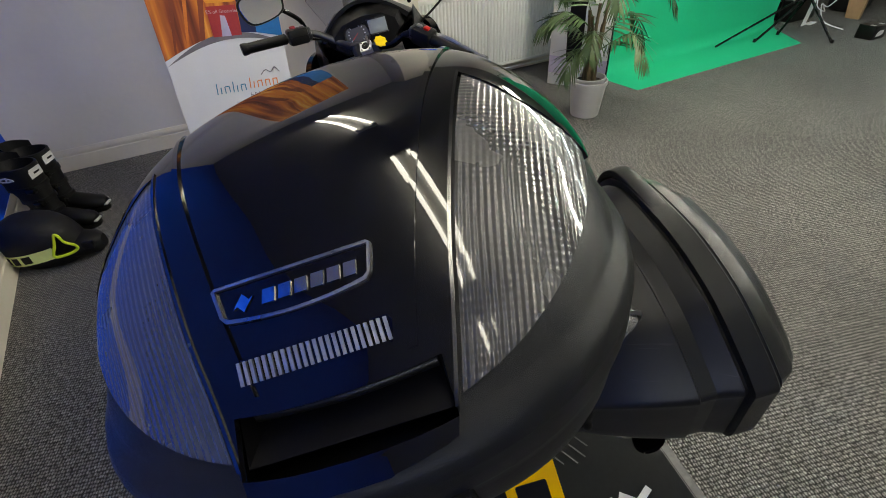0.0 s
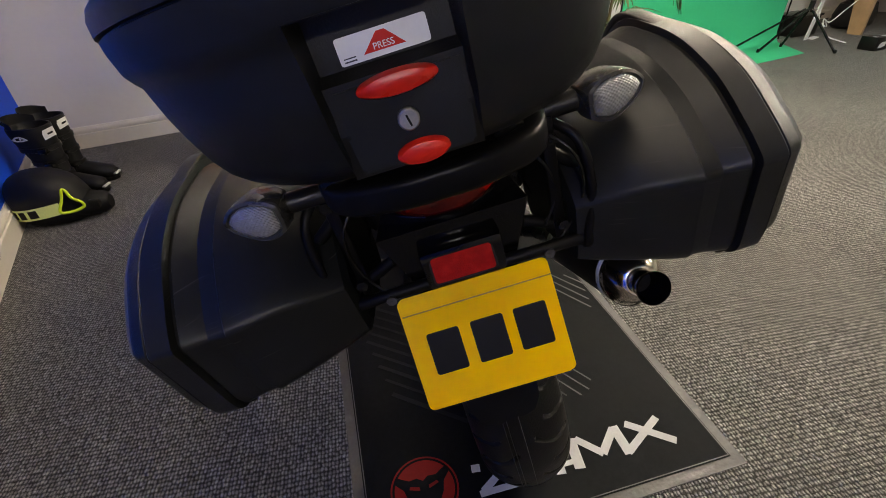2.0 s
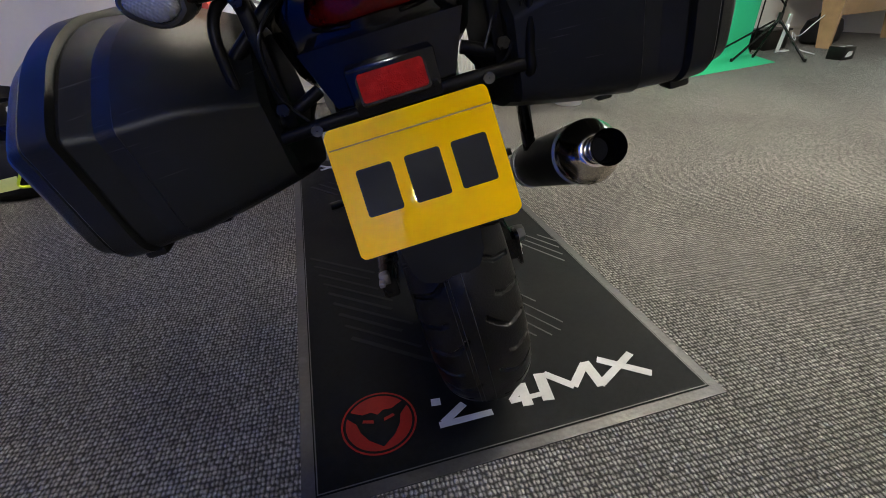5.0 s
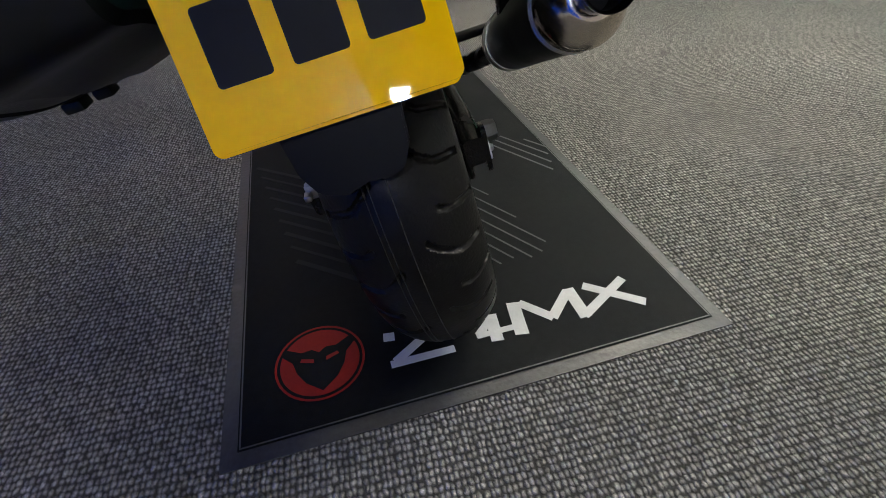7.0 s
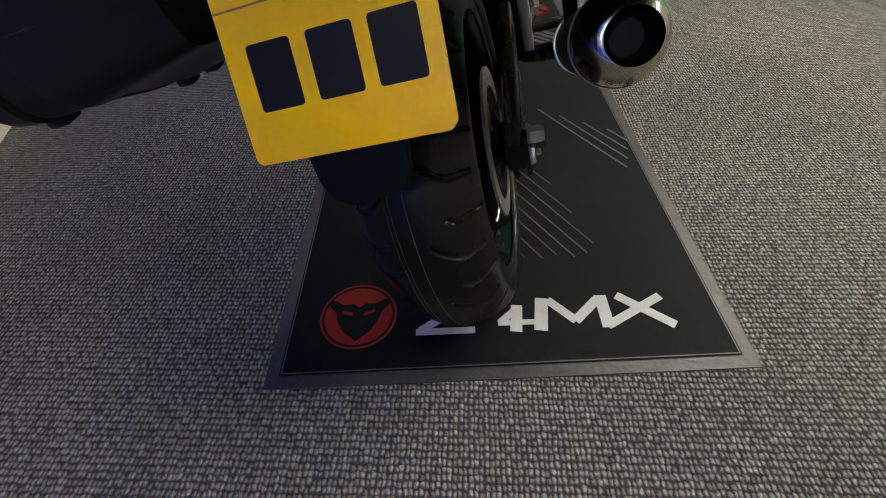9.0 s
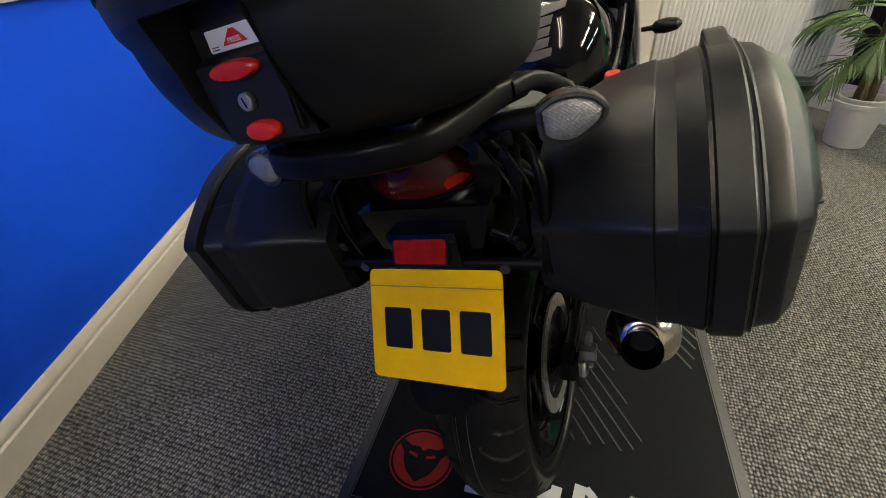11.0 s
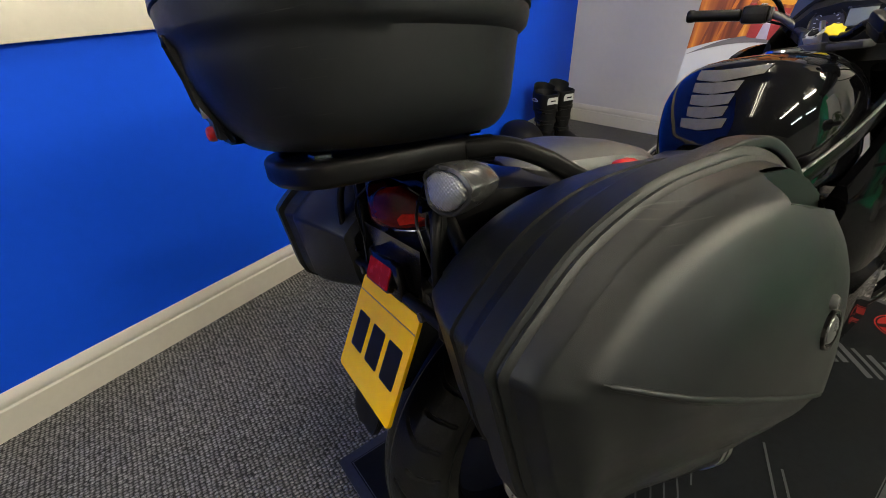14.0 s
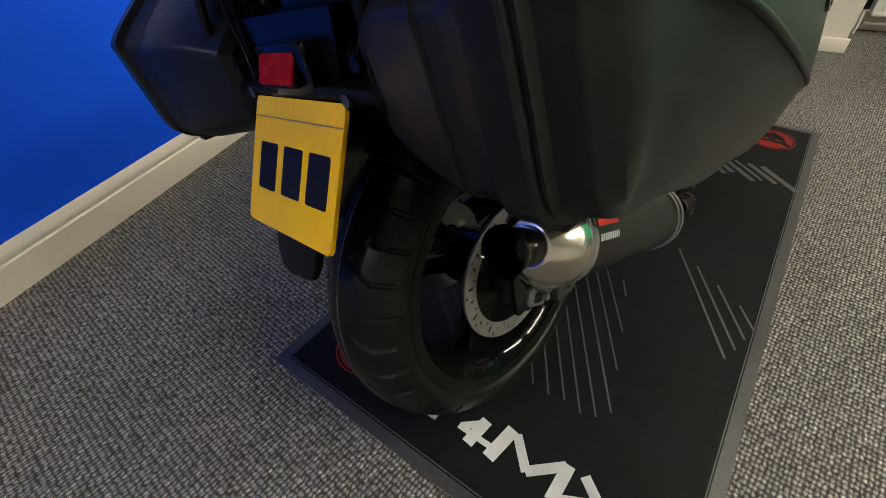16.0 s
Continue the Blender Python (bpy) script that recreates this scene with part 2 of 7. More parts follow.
DIALFACE = mat("dark_dial_face", (0.03, 0.026, 0.024), 0.35, var=0.2, scale=60)
# the reflection on the pannier locks is put into this lighter grey
LOCKGREY = mat("lock_reflection_grey", (0.045, 0.047, 0.048), 0.3, var=0.2, scale=40)
FAIRGLOSS = mat("gloss_black_fairing_paint", (0.0025, 0.0025, 0.003), 0.07, var=0.1, scale=5, spec=0.12, rvar=0.03)
SHELLGREY = mat("satin_signal_housing", (0.028, 0.028, 0.028), 0.28, 0.0, var=0.2, scale=12, spec=0.6)
NEON = mat("neon_yellow_plastic", (0.62, 0.78, 0.03), 0.4, var=0.08)
BOOTBLACK = mat("black_boot_leather", (0.005, 0.005, 0.0055), 0.55, spec=0.22, var=0.25, scale=15, bump=0.3, bscale=200)
POTWHITE = mat("white_pot_plastic", (0.62, 0.61, 0.58), 0.4, var=0.05)
SOIL = mat("potting_soil", (0.04, 0.028, 0.018), 0.95, var=0.4, scale=60, bump=1, bscale=150)
LEAF = mat("palm_leaf", (0.055, 0.10, 0.028), 0.45, var=0.35, scale=12)
STEM = mat("palm_stem", (0.10, 0.075, 0.035), 0.7, var=0.3, scale=30)
WOOD = mat("light_wood", (0.30, 0.19, 0.10), 0.45, var=0.2, scale=10)
BANNERW = mat("banner_white", (0.66, 0.67, 0.70), 0.45, var=0.03)
BAN_O = mat("banner_orange", (0.62, 0.19, 0.03), 0.45, var=0.2, scale=6)
BAN_D = mat("banner_brown", (0.20, 0.045, 0.02), 0.45, var=0.2, scale=6)
def streak_print():
    """Photographic print of light trails: soft streaks of brown, orange and amber that fan upwards."""
    m = mat("banner_light_trails", (0.4, 0.12, 0.03), 0.45, var=0.0)
    nt = m.node_tree
    co = nt.nodes["Texture Coordinate"] if "Texture Coordinate" in nt.nodes else nt.nodes.new("ShaderNodeTexCoord")
    mp, n, ramp = nt.nodes.new("ShaderNodeMapping"), nt.nodes.new("ShaderNodeTexNoise"), nt.nodes.new("ShaderNodeValToRGB")
    mp.inputs["Rotation"].default_value = (0, radians(-14), 0)
    mp.inputs["Scale"].default_value = (15, 1, 0.9)
    n.inputs["Scale"].default_value, n.inputs["Detail"].default_value, n.inputs["Distortion"].default_value = 1.0, 3.0, 0.4
    e = ramp.color_ramp.elements
    e[0].position, e[0].color = 0.30, (0.075, 0.016, 0.012, 1)
    e[1].position, e[1].color = 0.72, (0.80, 0.50, 0.20, 1)
    for at, c in ((0.42, (0.24, 0.05, 0.018, 1)), (0.52, (0.58, 0.17, 0.025, 1)), (0.62, (0.72, 0.32, 0.04, 1))):
        e.new(at).color = c
    nt.links.new(co.outputs["Object"], mp.inputs["Vector"])
    nt.links.new(mp.outputs["Vector"], n.inputs["Vector"])
    nt.links.new(n.outputs["Fac"], ramp.inputs["Fac"])
    nt.links.new(ramp.outputs["Color"], nt.nodes["Principled BSDF"].inputs["Base Color"])
    return m


BAN_T = streak_print()
BAN_Y = mat("banner_amber", (0.72, 0.32, 0.03), 0.45, var=0.1, scale=6)
BAN_B = mat("banner_blue", (0.02, 0.16, 0.42), 0.45, var=0.15, scale=6)
BAN_N = mat("banner_navy", (0.012, 0.02, 0.075), 0.45, var=0.15, scale=6)
BAN_R = mat("banner_red", (0.34, 0.03, 0.035), 0.45, var=0.15, scale=6)
BAN_L = mat("banner_lilac", (0.42, 0.38, 0.52), 0.45, var=0.1, scale=6)
BAN_G = mat("banner_grey", (0.16, 0.15, 0.17), 0.45, var=0.1, scale=6)
TEAL = mat("teal_print", (0.02, 0.17, 0.30), 0.45, var=0.05)
ORANGE = mat("orange_print", (0.75, 0.22, 0.05), 0.45, var=0.05)
TUBE = mat("fluorescent_tube", (1.0, 0.93, 0.80), 0.5, var=0.0, emit=205.0)
# emission cut to keep the left of the room darker
TUBEDIM = mat("dimmed_fluorescent_tube", (1.0, 0.93, 0.80), 0.5, var=0.0, emit=38.0)
# for the added far battens; the cool tone stands for daylight there
TUBEADDED = mat("added_fluorescent_tube", (0.82, 0.95, 1.0), 0.5, var=0.0, emit=68.0)
FLOOD = mat("flood_lamp_glass", (0.95, 0.98, 1.0), 0.5, var=0.0, emit=520.0)
MIRROR = mat("mirror_silver", (0.8, 0.8, 0.8), 0.03, 1.0, var=0.01, rvar=0.01)
SCREEN = mat("lcd_screen", (0.22, 0.25, 0.24), 0.2, var=0.05)



def scuffed(m, amount, angle):
    """Adds fine pale scratches in patches to a material's colour."""
    nt = m.node_tree
    b = nt.nodes["Principled BSDF"]
    tc = nt.nodes.new("ShaderNodeTexCoord")
    mp = nt.nodes.new("ShaderNodeMapping")
    mp.inputs["Rotation"].default_value = (radians(angle), radians(12), 0)
    mp.inputs["Scale"].default_value = (9, 11, 420)
    nt.links.new(tc.outputs["Object"], mp.inputs["Vector"])
    masks = []
    for vec, scale, lo, hi in ((mp.outputs["Vector"], 1.0, 0.66, 0.72), (tc.outputs["Object"], 9.0, 0.53, 0.66)):
        n = nt.nodes.new("ShaderNodeTexNoise")
        n.inputs["Scale"].default_value = scale
        n.inputs["Detail"].default_value = 2.0
        nt.links.new(vec, n.inputs["Vector"])
        r = nt.nodes.new("ShaderNodeMapRange")
        r.inputs["From Min"].default_value, r.inputs["From Max"].default_value = lo, hi
        nt.links.new(n.outputs["Fac"], r.inputs["Value"])
        masks.append(r.outputs["Result"])
    mul = nt.nodes.new("ShaderNodeMath")
    mul.operation = "MULTIPLY"
    nt.links.new(masks[0], mul.inputs[0])
    nt.links.new(masks[1], mul.inputs[1])
    amt = nt.nodes.new("ShaderNodeMath")
    amt.operation = "MULTIPLY"
    amt.inputs[1].default_value = amount
    nt.links.new(mul.outputs[0], amt.inputs[0])
    mix = nt.nodes.new("ShaderNodeMix")
    mix.data_type = "RGBA"
    old = b.inputs["Base Color"]
    if old.links:
        nt.links.new(old.links[0].from_socket, mix.inputs[6])
    else:
        mix.inputs[6].default_value = old.default_value
    mix.inputs[7].default_value = (0.09, 0.09, 0.085, 1)
    nt.links.new(amt.outputs[0], mix.inputs[0])
    nt.links.new(mix.outputs[2], old)


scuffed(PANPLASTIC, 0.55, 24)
scuffed(PLASTIC, 0.35, -14)
scuffed(MATEDGE, 0.5, 8)

# ---- mesh helpers ----


def part(name, bm, material, parent=None, label="", m=None, smooth=True, angle=38):
    """Links a bmesh as one mesh object under a thing or a part."""
    bmesh.ops.recalc_face_normals(bm, faces=bm.faces)
    lim = radians(angle)
    for fc in bm.faces:
        fc.smooth = smooth
    for ed in bm.edges:
        if len(ed.link_faces) == 2 and ed.calc_face_angle(0) > lim:
            ed.smooth = False
    me = bpy.data.meshes.new(name)
    bm.to_mesh(me)
    bm.free()
    me.materials.append(material)
    ob = new(name, me)
    if parent:
        ob.parent = parent
    if m is not None:
        ob.matrix_basis = m
    if label:
        tagged(ob, label)
    return ob


def thing(name, m, label, category, group="", kind=""):
    ob = new(name)
    ob.empty_display_size = 0.1
    ob.matrix_basis = m
    return tagged(ob, label, category, group, kind)


def box(x0, x1, y0, y1, z0, z1, bevel=0.0, seg=2):
    bm = bmesh.new()
    bmesh.ops.create_cube(bm, size=1.0)
    for v in bm.verts:
        v.co = Vector(((x0 + x1) / 2 + v.co.x * (x1 - x0), (y0 + y1) / 2 + v.co.y * (y1 - y0), (z0 + z1) / 2 + v.co.z * (z1 - z0)))
    if bevel:
        bmesh.ops.bevel(bm, geom=list(bm.edges), offset=bevel, segments=seg, affect="EDGES", profile=0.5)
    return bm


def join(*bms):
    out = bmesh.new()
    for b in bms:
        me = bpy.data.meshes.new("tmp")
        b.to_mesh(me)
        b.free()
        out.from_mesh(me)
        bpy.data.meshes.remove(me)
    return out


def moved(bm, m):
    bm.transform(m)
    return bm


def loft(rings, caps=True, closed=True):
    bm = bmesh.new()
    vs = [[bm.verts.new(p) for p in r] for r in rings]
    n = len(rings[0])
    for a, b in zip(vs, vs[1:]):
        for i in range(n if closed else n - 1):
            j = (i + 1) % n
            bm.faces.new((a[i], a[j], b[j], b[i]))
    if caps and closed:
        for r in (vs[0], vs[-1]):
            bm.faces.new(r)
    return bm


def spline(pts, n):
    """n points along a smooth curve through pts."""
    pts = [Vector(p) for p in pts]
    out = []
    for k in range(n):
        s = k / (n - 1) * (len(pts) - 1)
        i = min(int(s), len(pts) - 2)
        t = s - i
        p0, p1, p2, p3 = pts[max(i - 1, 0)], pts[i], pts[i + 1], pts[min(i + 2, len(pts) - 1)]
        out.append(0.5 * ((2 * p1) + (p2 - p0) * t + (2 * p0 - 5 * p1 + 4 * p2 - p3) * t * t + (3 * p1 - p0 - 3 * p2 + p3) * t ** 3))
    return out


def closed_spline(pts, n):
    pts = [Vector(p) for p in pts]
    k = len(pts)
    out = []
    for q in range(n):
        s = q / n * k
        i = int(s)
        t = s - i
        p0, p1, p2, p3 = (pts[(i + d) % k] for d in (-1, 0, 1, 2))
        out.append(0.5 * ((2 * p1) + (p2 - p0) * t + (2 * p0 - 5 * p1 + 4 * p2 - p3) * t * t + (3 * p1 - p0 - 3 * p2 + p3) * t ** 3))
    return out


def tube(pts, r, seg=10, n=None, flat=1.0):
    """A rod of radius r (number, or one for each point) along a smooth curve."""
    path = spline(pts, n or max(2, 6 * (len(pts) - 1))) if len(pts) > 2 else [Vector(p) for p in pts]
    k = len(path)
    rs = [r] * k if isinstance(r, (int, float)) else [r[min(len(r) - 1, int(i / (k - 1) * (len(r) - 1) + 0.5))] for i in range(k)]
    rings = []
    side = None
    for i, p in enumerate(path):
        d = (path[min(i + 1, k - 1)] - path[max(i - 1, 0)]).normalized()
        if side is None:
            side = d.orthogonal().normalized()
        side = (side - d * side.dot(d)).normalized()
        up = d.cross(side)
        rings.append([p + (side * math.cos(a) + up * math.sin(a) * flat) * rs[i] for a in (2 * math.pi * q / seg for q in range(seg))])
    return loft(rings)


def lathe(profile, seg=48, axis="X", closed_profile=False):
    """profile: pairs of radius and place along the axis."""
    rings = []
    for q in range(seg):
        a = 2 * math.pi * q / seg
        c, s = math.cos(a), math.sin(a)
        if axis == "X":
            rings.append([Vector((h, r * c, r * s)) for r, h in profile])
        elif axis == "Y":
            rings.append([Vector((r * c, h, r * s)) for r, h in profile])
        else:
            rings.append([Vector((r * c, r * s, h)) for r, h in profile])
    rings.append(rings[0])
    bm = loft(rings, caps=False, closed=closed_profile)
    bmesh.ops.remove_doubles(bm, verts=bm.verts, dist=1e-5)
    return bm


def prism(poly, z0, z1, bevel=0.0):
    """A flat outline (x, y) with thickness from z0 to z1."""
    bm = bmesh.new()
    lo = [bm.verts.new((x, y, z0)) for x, y in poly]
    hi = [bm.verts.new((x, y, z1)) for x, y in poly]
    n = len(poly)
    bm.faces.new(lo[::-1])
    bm.faces.new(hi)
    for i in range(n):
        bm.faces.new((lo[i], lo[(i + 1) % n], hi[(i + 1) % n], hi[i]))
    if bevel:
        bmesh.ops.bevel(bm, geom=[e for e in bm.edges], offset=bevel, segments=2, affect="EDGES")
    return bm


def rounded_rect(w, h, r, n=5, cx=0.0, cy=0.0):
    out = []
    for sx, sy, a0 in ((1, 1, 0), (-1, 1, 90), (-1, -1, 180), (1, -1, 270)):
        for k in range(n + 1):
            a = radians(a0 + 90 * k / n)
            out.append((cx + sx * (w / 2 - r) + r * math.cos(a), cy + sy * (h / 2 - r) + r * math.sin(a)))
    return out


def stroke(a, b, w, skew=0.0):
    """Outline of a bar from a to b, w wide."""
    a, b = Vector((*a, 0)), Vector((*b, 0))
    d = (b - a).normalized()
    s = Vector((-d.y, d.x, 0)) * (w / 2)
    k = d * skew
    return [(p.x, p.y) for p in (a - s - k, b - s - k, b + s + k, a + s + k)]


def strap(pts, w, h, r, n=40):
    """A bar of rounded rectangular section, w wide and h high, along a smooth curve."""
    path = spline(pts, n)
    rings = []
    for i, p in enumerate(path):
        d = (path[min(i + 1, n - 1)] - path[max(i - 1, 0)]).normalized()
        side = d.cross(Vector((0, 0, 1))).normalized()
        up = side.cross(d)
        rings.append([p + side * x + up * y for x, y in rounded_rect(w, h, r, 3)])
    return loft(rings)


def superring(cx, cy, a, b, n, z, seg=72):
    out = []
    for q in range(seg):
        t = 2 * math.pi * q / seg
        c, s = math.cos(t), math.sin(t)
        out.append(Vector((cx + a * math.copysign(abs(c) ** (2 / n), c), cy + b * math.copysign(abs(s) ** (2 / n), s), z)))
    return out


def densify(rows, per):
    """Rows of numbers, with smooth steps between them."""
    out = []
    k = len(rows)
    for i in range(k - 1):
        for q in range(per):
            t = q / per
            p0, p1, p2, p3 = rows[max(i - 1, 0)], rows[i], rows[i + 1], rows[min(i + 2, k - 1)]
            out.append([0.5 * (2 * b + (c - a) * t + (2 * a - 5 * b + 4 * c - d) * t * t + (3 * b - a - 3 * c + d) * t ** 3) for a, b, c, d in zip(p0, p1, p2, p3)])
    out.append(list(rows[-1]))
    return out


def cut_out(bm, keep, planes=(), push=0.0):
    """A copy of bm, cut along planes (place, normal), of the faces for which keep(centre) holds, pushed outwards."""
    out = bm.copy()
    bmesh.ops.recalc_face_normals(out, faces=out.faces)
    for co, no in planes:
        bmesh.ops.bisect_plane(out, geom=list(out.verts) + list(out.edges) + list(out.faces), plane_co=co, plane_no=no)
    bmesh.ops.delete(out, geom=[fc for fc in out.faces if not keep(fc.calc_center_median())], context="FACES")
    if push:
        out.normal_update()
        for v in out.verts:
            v.co += v.normal * push
    return out


def thicken(bm, d):
    """Gives an open sheet the thickness d, outwards."""
    bm.normal_update()
    bmesh.ops.solidify(bm, geom=list(bm.faces), thickness=-d)
    return bm


# ---- the room ----
# ROOM: along the blue wall (v ahead), u away from it; FAR: along the far wall.
ROOM = pose(-1.83, 3.17, 0, 0, 0, 16.2)
FAR = pose(-1.83, 3.17, 0, 0, 0, 11.5)
CEIL = 2.6


def structure(name, bm, material, label, m=ROOM, category=""):
    return tagged(part(name, bm, material, None, "", m), label, category or name.split("_")[0], kind="structure")


structure("floor", box(-0.4, 11.0, -7.0, 2.6, -0.1, 0.0), CARPET, "worn grey loop-pile carpet floor")
structure("wall_west", box(-0.15, 0.0, -7.0, 0.15, 0.0, CEIL), BLUE, "wall painted bright royal blue")
structure("wall_north", box(-0.15, 11.0, 0.0, 0.15, 0.0, CEIL), GREYWALL, "far wall painted pale warm grey", FAR)
structure("wall_east", box(10.0, 10.15, -7.0, 2.6, 0.0, CEIL), GREYWALL, "pale grey end wall of the room")
structure("wall_south", box(0.0, 10.0, -6.65, -6.5, 0.0, CEIL), GREYWALL, "pale grey back wall of the room")
structure("ceiling", box(-0.15, 10.15, -6.65, 2.6, CEIL, CEIL + 0.1), CEILING, "plain white ceiling")


def skirting(name, length, m, label, h=0.145):
    """Moulded board: profile in x (out of the wall) and z, drawn out along y."""
    prof = [(0, 0), (0.019, 0), (0.019, h * 0.66), (0.013, h * 0.70), (0.016, h * 0.74), (0.016, h * 0.86), (0.010, h * 0.93), (0.006, h), (0, h)]
    bm = loft([[Vector((x, y, z)) for x, z in prof] for y in (0, length)])
    return structure(name, bm, CREAM, label, m, "skirting")


skirting("baseboard_west", 6.5, ROOM @ pose(0.0005, -6.5, 0), "cream gloss moulded skirting board on the blue wall")
skirting("baseboard_north", 2.35, FAR @ pose(2.37, -0.0005, 0, 0, 0, 90) @ Matrix.Diagonal((-1, 1, 1, 1)), "cream gloss moulded skirting board on the far wall")
skirting("baseboard_north_far", 7.2, FAR @ pose(10.0, -0.0005, 0, 0, 0, 90) @ Matrix.Diagonal((-1, 1, 1, 1)), "cream gloss skirting board under the radiator")
structure("trim_west", box(0.0005, 0.034, -6.5, -0.001, 1.035, 1.155, 0.003), CREAM, "wide cream rail board along the blue wall")
structure("trim_north", box(0.001, 2.36, -0.05, -0.0005, 1.16, 1.30, 0.004), GREYWALL, "grey boxed ledge along the far wall", FAR)
structure("pillar", box(2.36, 2.75, -0.52, -0.0005, 0, CEIL, 0.004), CREAM, "cream painted boxed pillar on the far wall", FAR)
structure("pillar_base", box(2.35, 2.765, -0.54, -0.522, 0, 0.075, 0.004), CREAM, "cream skirting block round the pillar foot", FAR)


def ceiling_light(m, glow):
    """Twin-tube batten hanging under the ceiling."""
    t = thing("ceiling_light", m, "white twin-tube fluorescent batten on the ceiling", "ceiling light", "ceiling battens")
    part("body", box(-0.06, 0.06, -0.64, 0.64, -0.07, 0.0, 0.006), WHITE, t)
    for sx in (-0.062, 0.062):
        part("tube", lathe([(0.001, -0.61), (0.0165, -0.61), (0.0165, 0.61), (0.001, 0.61)], 14, "Y"), glow, t, "glowing white tube", pose(sx, 0, -0.085))
        for sy in (-0.625, 0.625):
            part("lamp_holder", box(sx - 0.014, sx + 0.014, sy - 0.012, sy + 0.012, -0.11, -0.001, 0.003), WHITE, t)
    return t


light = ceiling_light(pose(0.31, -0.12, CEIL - 0.001, 0, 0, 12), TUBEDIM)
copy_thing(light, pose(-0.13, 1.72, CEIL - 0.001, 0, 0, 14))
light = ceiling_light(pose(2.85, 0.35, CEIL - 0.001, 0, 0, 14), TUBE)
# This copy and the far pair are unseen, added to light the right side.
copy_thing(light, pose(2.42, 1.95, CEIL - 0.001, 0, 0, 14))
light = ceiling_light(pose(5.4, 0.9, CEIL - 0.001, 0, 0, 14), TUBEADDED)
copy_thing(light, pose(5.0, 2.5, CEIL - 0.001, 0, 0, 14))


def wall_lamp(m, tip):
    """Small square flood lamp on a short bracket, turned along the wall towards the machine."""
    t = thing("wall_lamp", m, "small square white flood lamp on the blue wall", "lamp")
    part("wall_plate", box(0.0, 0.012, -0.04, 0.04, -0.05, 0.05, 0.004), WHITE, t)
    part("bracket", tube([(0.008, 0, 0), (0.07, 0, 0.004), (0.13, 0, 0)], 0.009, 10), WHITE, t)
    part("housing", prism(rounded_rect(0.15, 0.12, 0.012, 4), -0.02, 0.035, 0.004), WHITE, t, "", tip)
    part("glass", prism(rounded_rect(0.100, 0.070, 0.008, 4), -0.0235, -0.0215), FLOOD, t, "glowing lamp glass", tip)
    return t


# Unseen; placed by the spot mirrored in the plate, strong enough to brighten it.
wall_lamp(ROOM @ pose(0.0005, -5.27, 1.775), pose(0.14, 0, 0, 0, 0, -30) @ pose(0, 0, 0, 61, 0, 0))


def radiator(m):
    """Ribbed double panel radiator, 1.42 m long."""
    t = thing("radiator", m, "white ribbed steel panel radiator fixed under the window ledge", "radiator")
    w, z0, z1 = 1.42, 0.14, 0.76
    prof = []
    n = 42
    for i in range(n):
        x = 0.03 + i * (w - 0.06) / n
        s = (w - 0.06) / n
        prof += [(x, 0.0), (x + s * 0.25, -0.007), (x + s * 0.6, -0.007), (x + s * 0.85, 0.0)]
    face = loft([[Vector((x, y - 0.1, z)) for x, y in [(0, 0.0)] + prof + [(w, 0.0), (w, 0.03), (0, 0.03)]] for z in (z0 + 0.03, z1 - 0.03)])
    part("front_panel", face, WHITE, t)
    part("top_edge", box(0, w, -0.105, -0.07, z1 - 0.03, z1, 0.006), WHITE, t)
    part("bottom_edge", box(0, w, -0.105, -0.07, z0, z0 + 0.03, 0.006), WHITE, t)
    part("rear_panel", box(0.02, w - 0.02, -0.03, -0.02, z0 + 0.02, z1 - 0.02, 0.003), WHITE, t)
    part("top_grille", box(0, w, -0.068, -0.032, z1 - 0.012, z1 - 0.004, 0.001), WHITE, t)
    for sx in (0.0, w):
        part("side_panel", box(sx - 0.004, sx + 0.004, -0.1, -0.02, z0 + 0.02, z1 - 0.02, 0.002), WHITE, t)
    part("valve", tube([(-0.03, -0.06, 0.0), (-0.03, -0.06, 0.12), (-0.03, -0.06, z0 + 0.02), (0.01, -0.06, z0 + 0.02)], 0.008), WHITE, t)
    part("valve_cap", lathe([(0.001, 0), (0.017, 0), (0.017, 0.05), (0.012, 0.055), (0.001, 0.055)], 14, "Z"), BLACKMETAL, t, "", pose(-0.03, -0.06, z0 + 0.03))
    part("pipe", tube([(0.0, -0.05, 0.09), (w, -0.05, 0.09)], 0.008), WHITE, t)
    return t


radiator(FAR @ pose(2.90, -0.06, -0.03))

# ---- floor mat ----
MAT_W, MAT_L = 0.976, 2.05
mat_t = thing("floor_mat", pose(0, 0, 0), "black printed rubber garage mat with grey edge under the motorcycle", "mat")
part("edge", prism([(0, 0), (MAT_W, 0), (MAT_W, MAT_L), (0, MAT_L)], 0.0005, 0.0035), MATEDGE, mat_t, "scuffed grey rubber edge")
part("printed_face", prism([(0.027, 0.027), (MAT_W - 0.027, 0.027), (MAT_W - 0.027, MAT_L - 0.027), (0.027, MAT_L - 0.027)], 0.0036, 0.006, 0.001), MATBLACK, mat_t)
for x0, x1, y0, y1 in ((0.030, 0.946, 0.030, 0.0325), (0.030, 0.946, MAT_L - 0.0325, MAT_L - 0.03), (0.030, 0.0325, 0.033, MAT_L - 0.033), (MAT_W - 0.0325, MAT_W - 0.03, 0.033, MAT_L - 0.033)):
    part("printed_line", box(x0, x1, y0, y1, 0.0061, 0.0065), INKGREY, mat_t)


LAYER = [0.0]


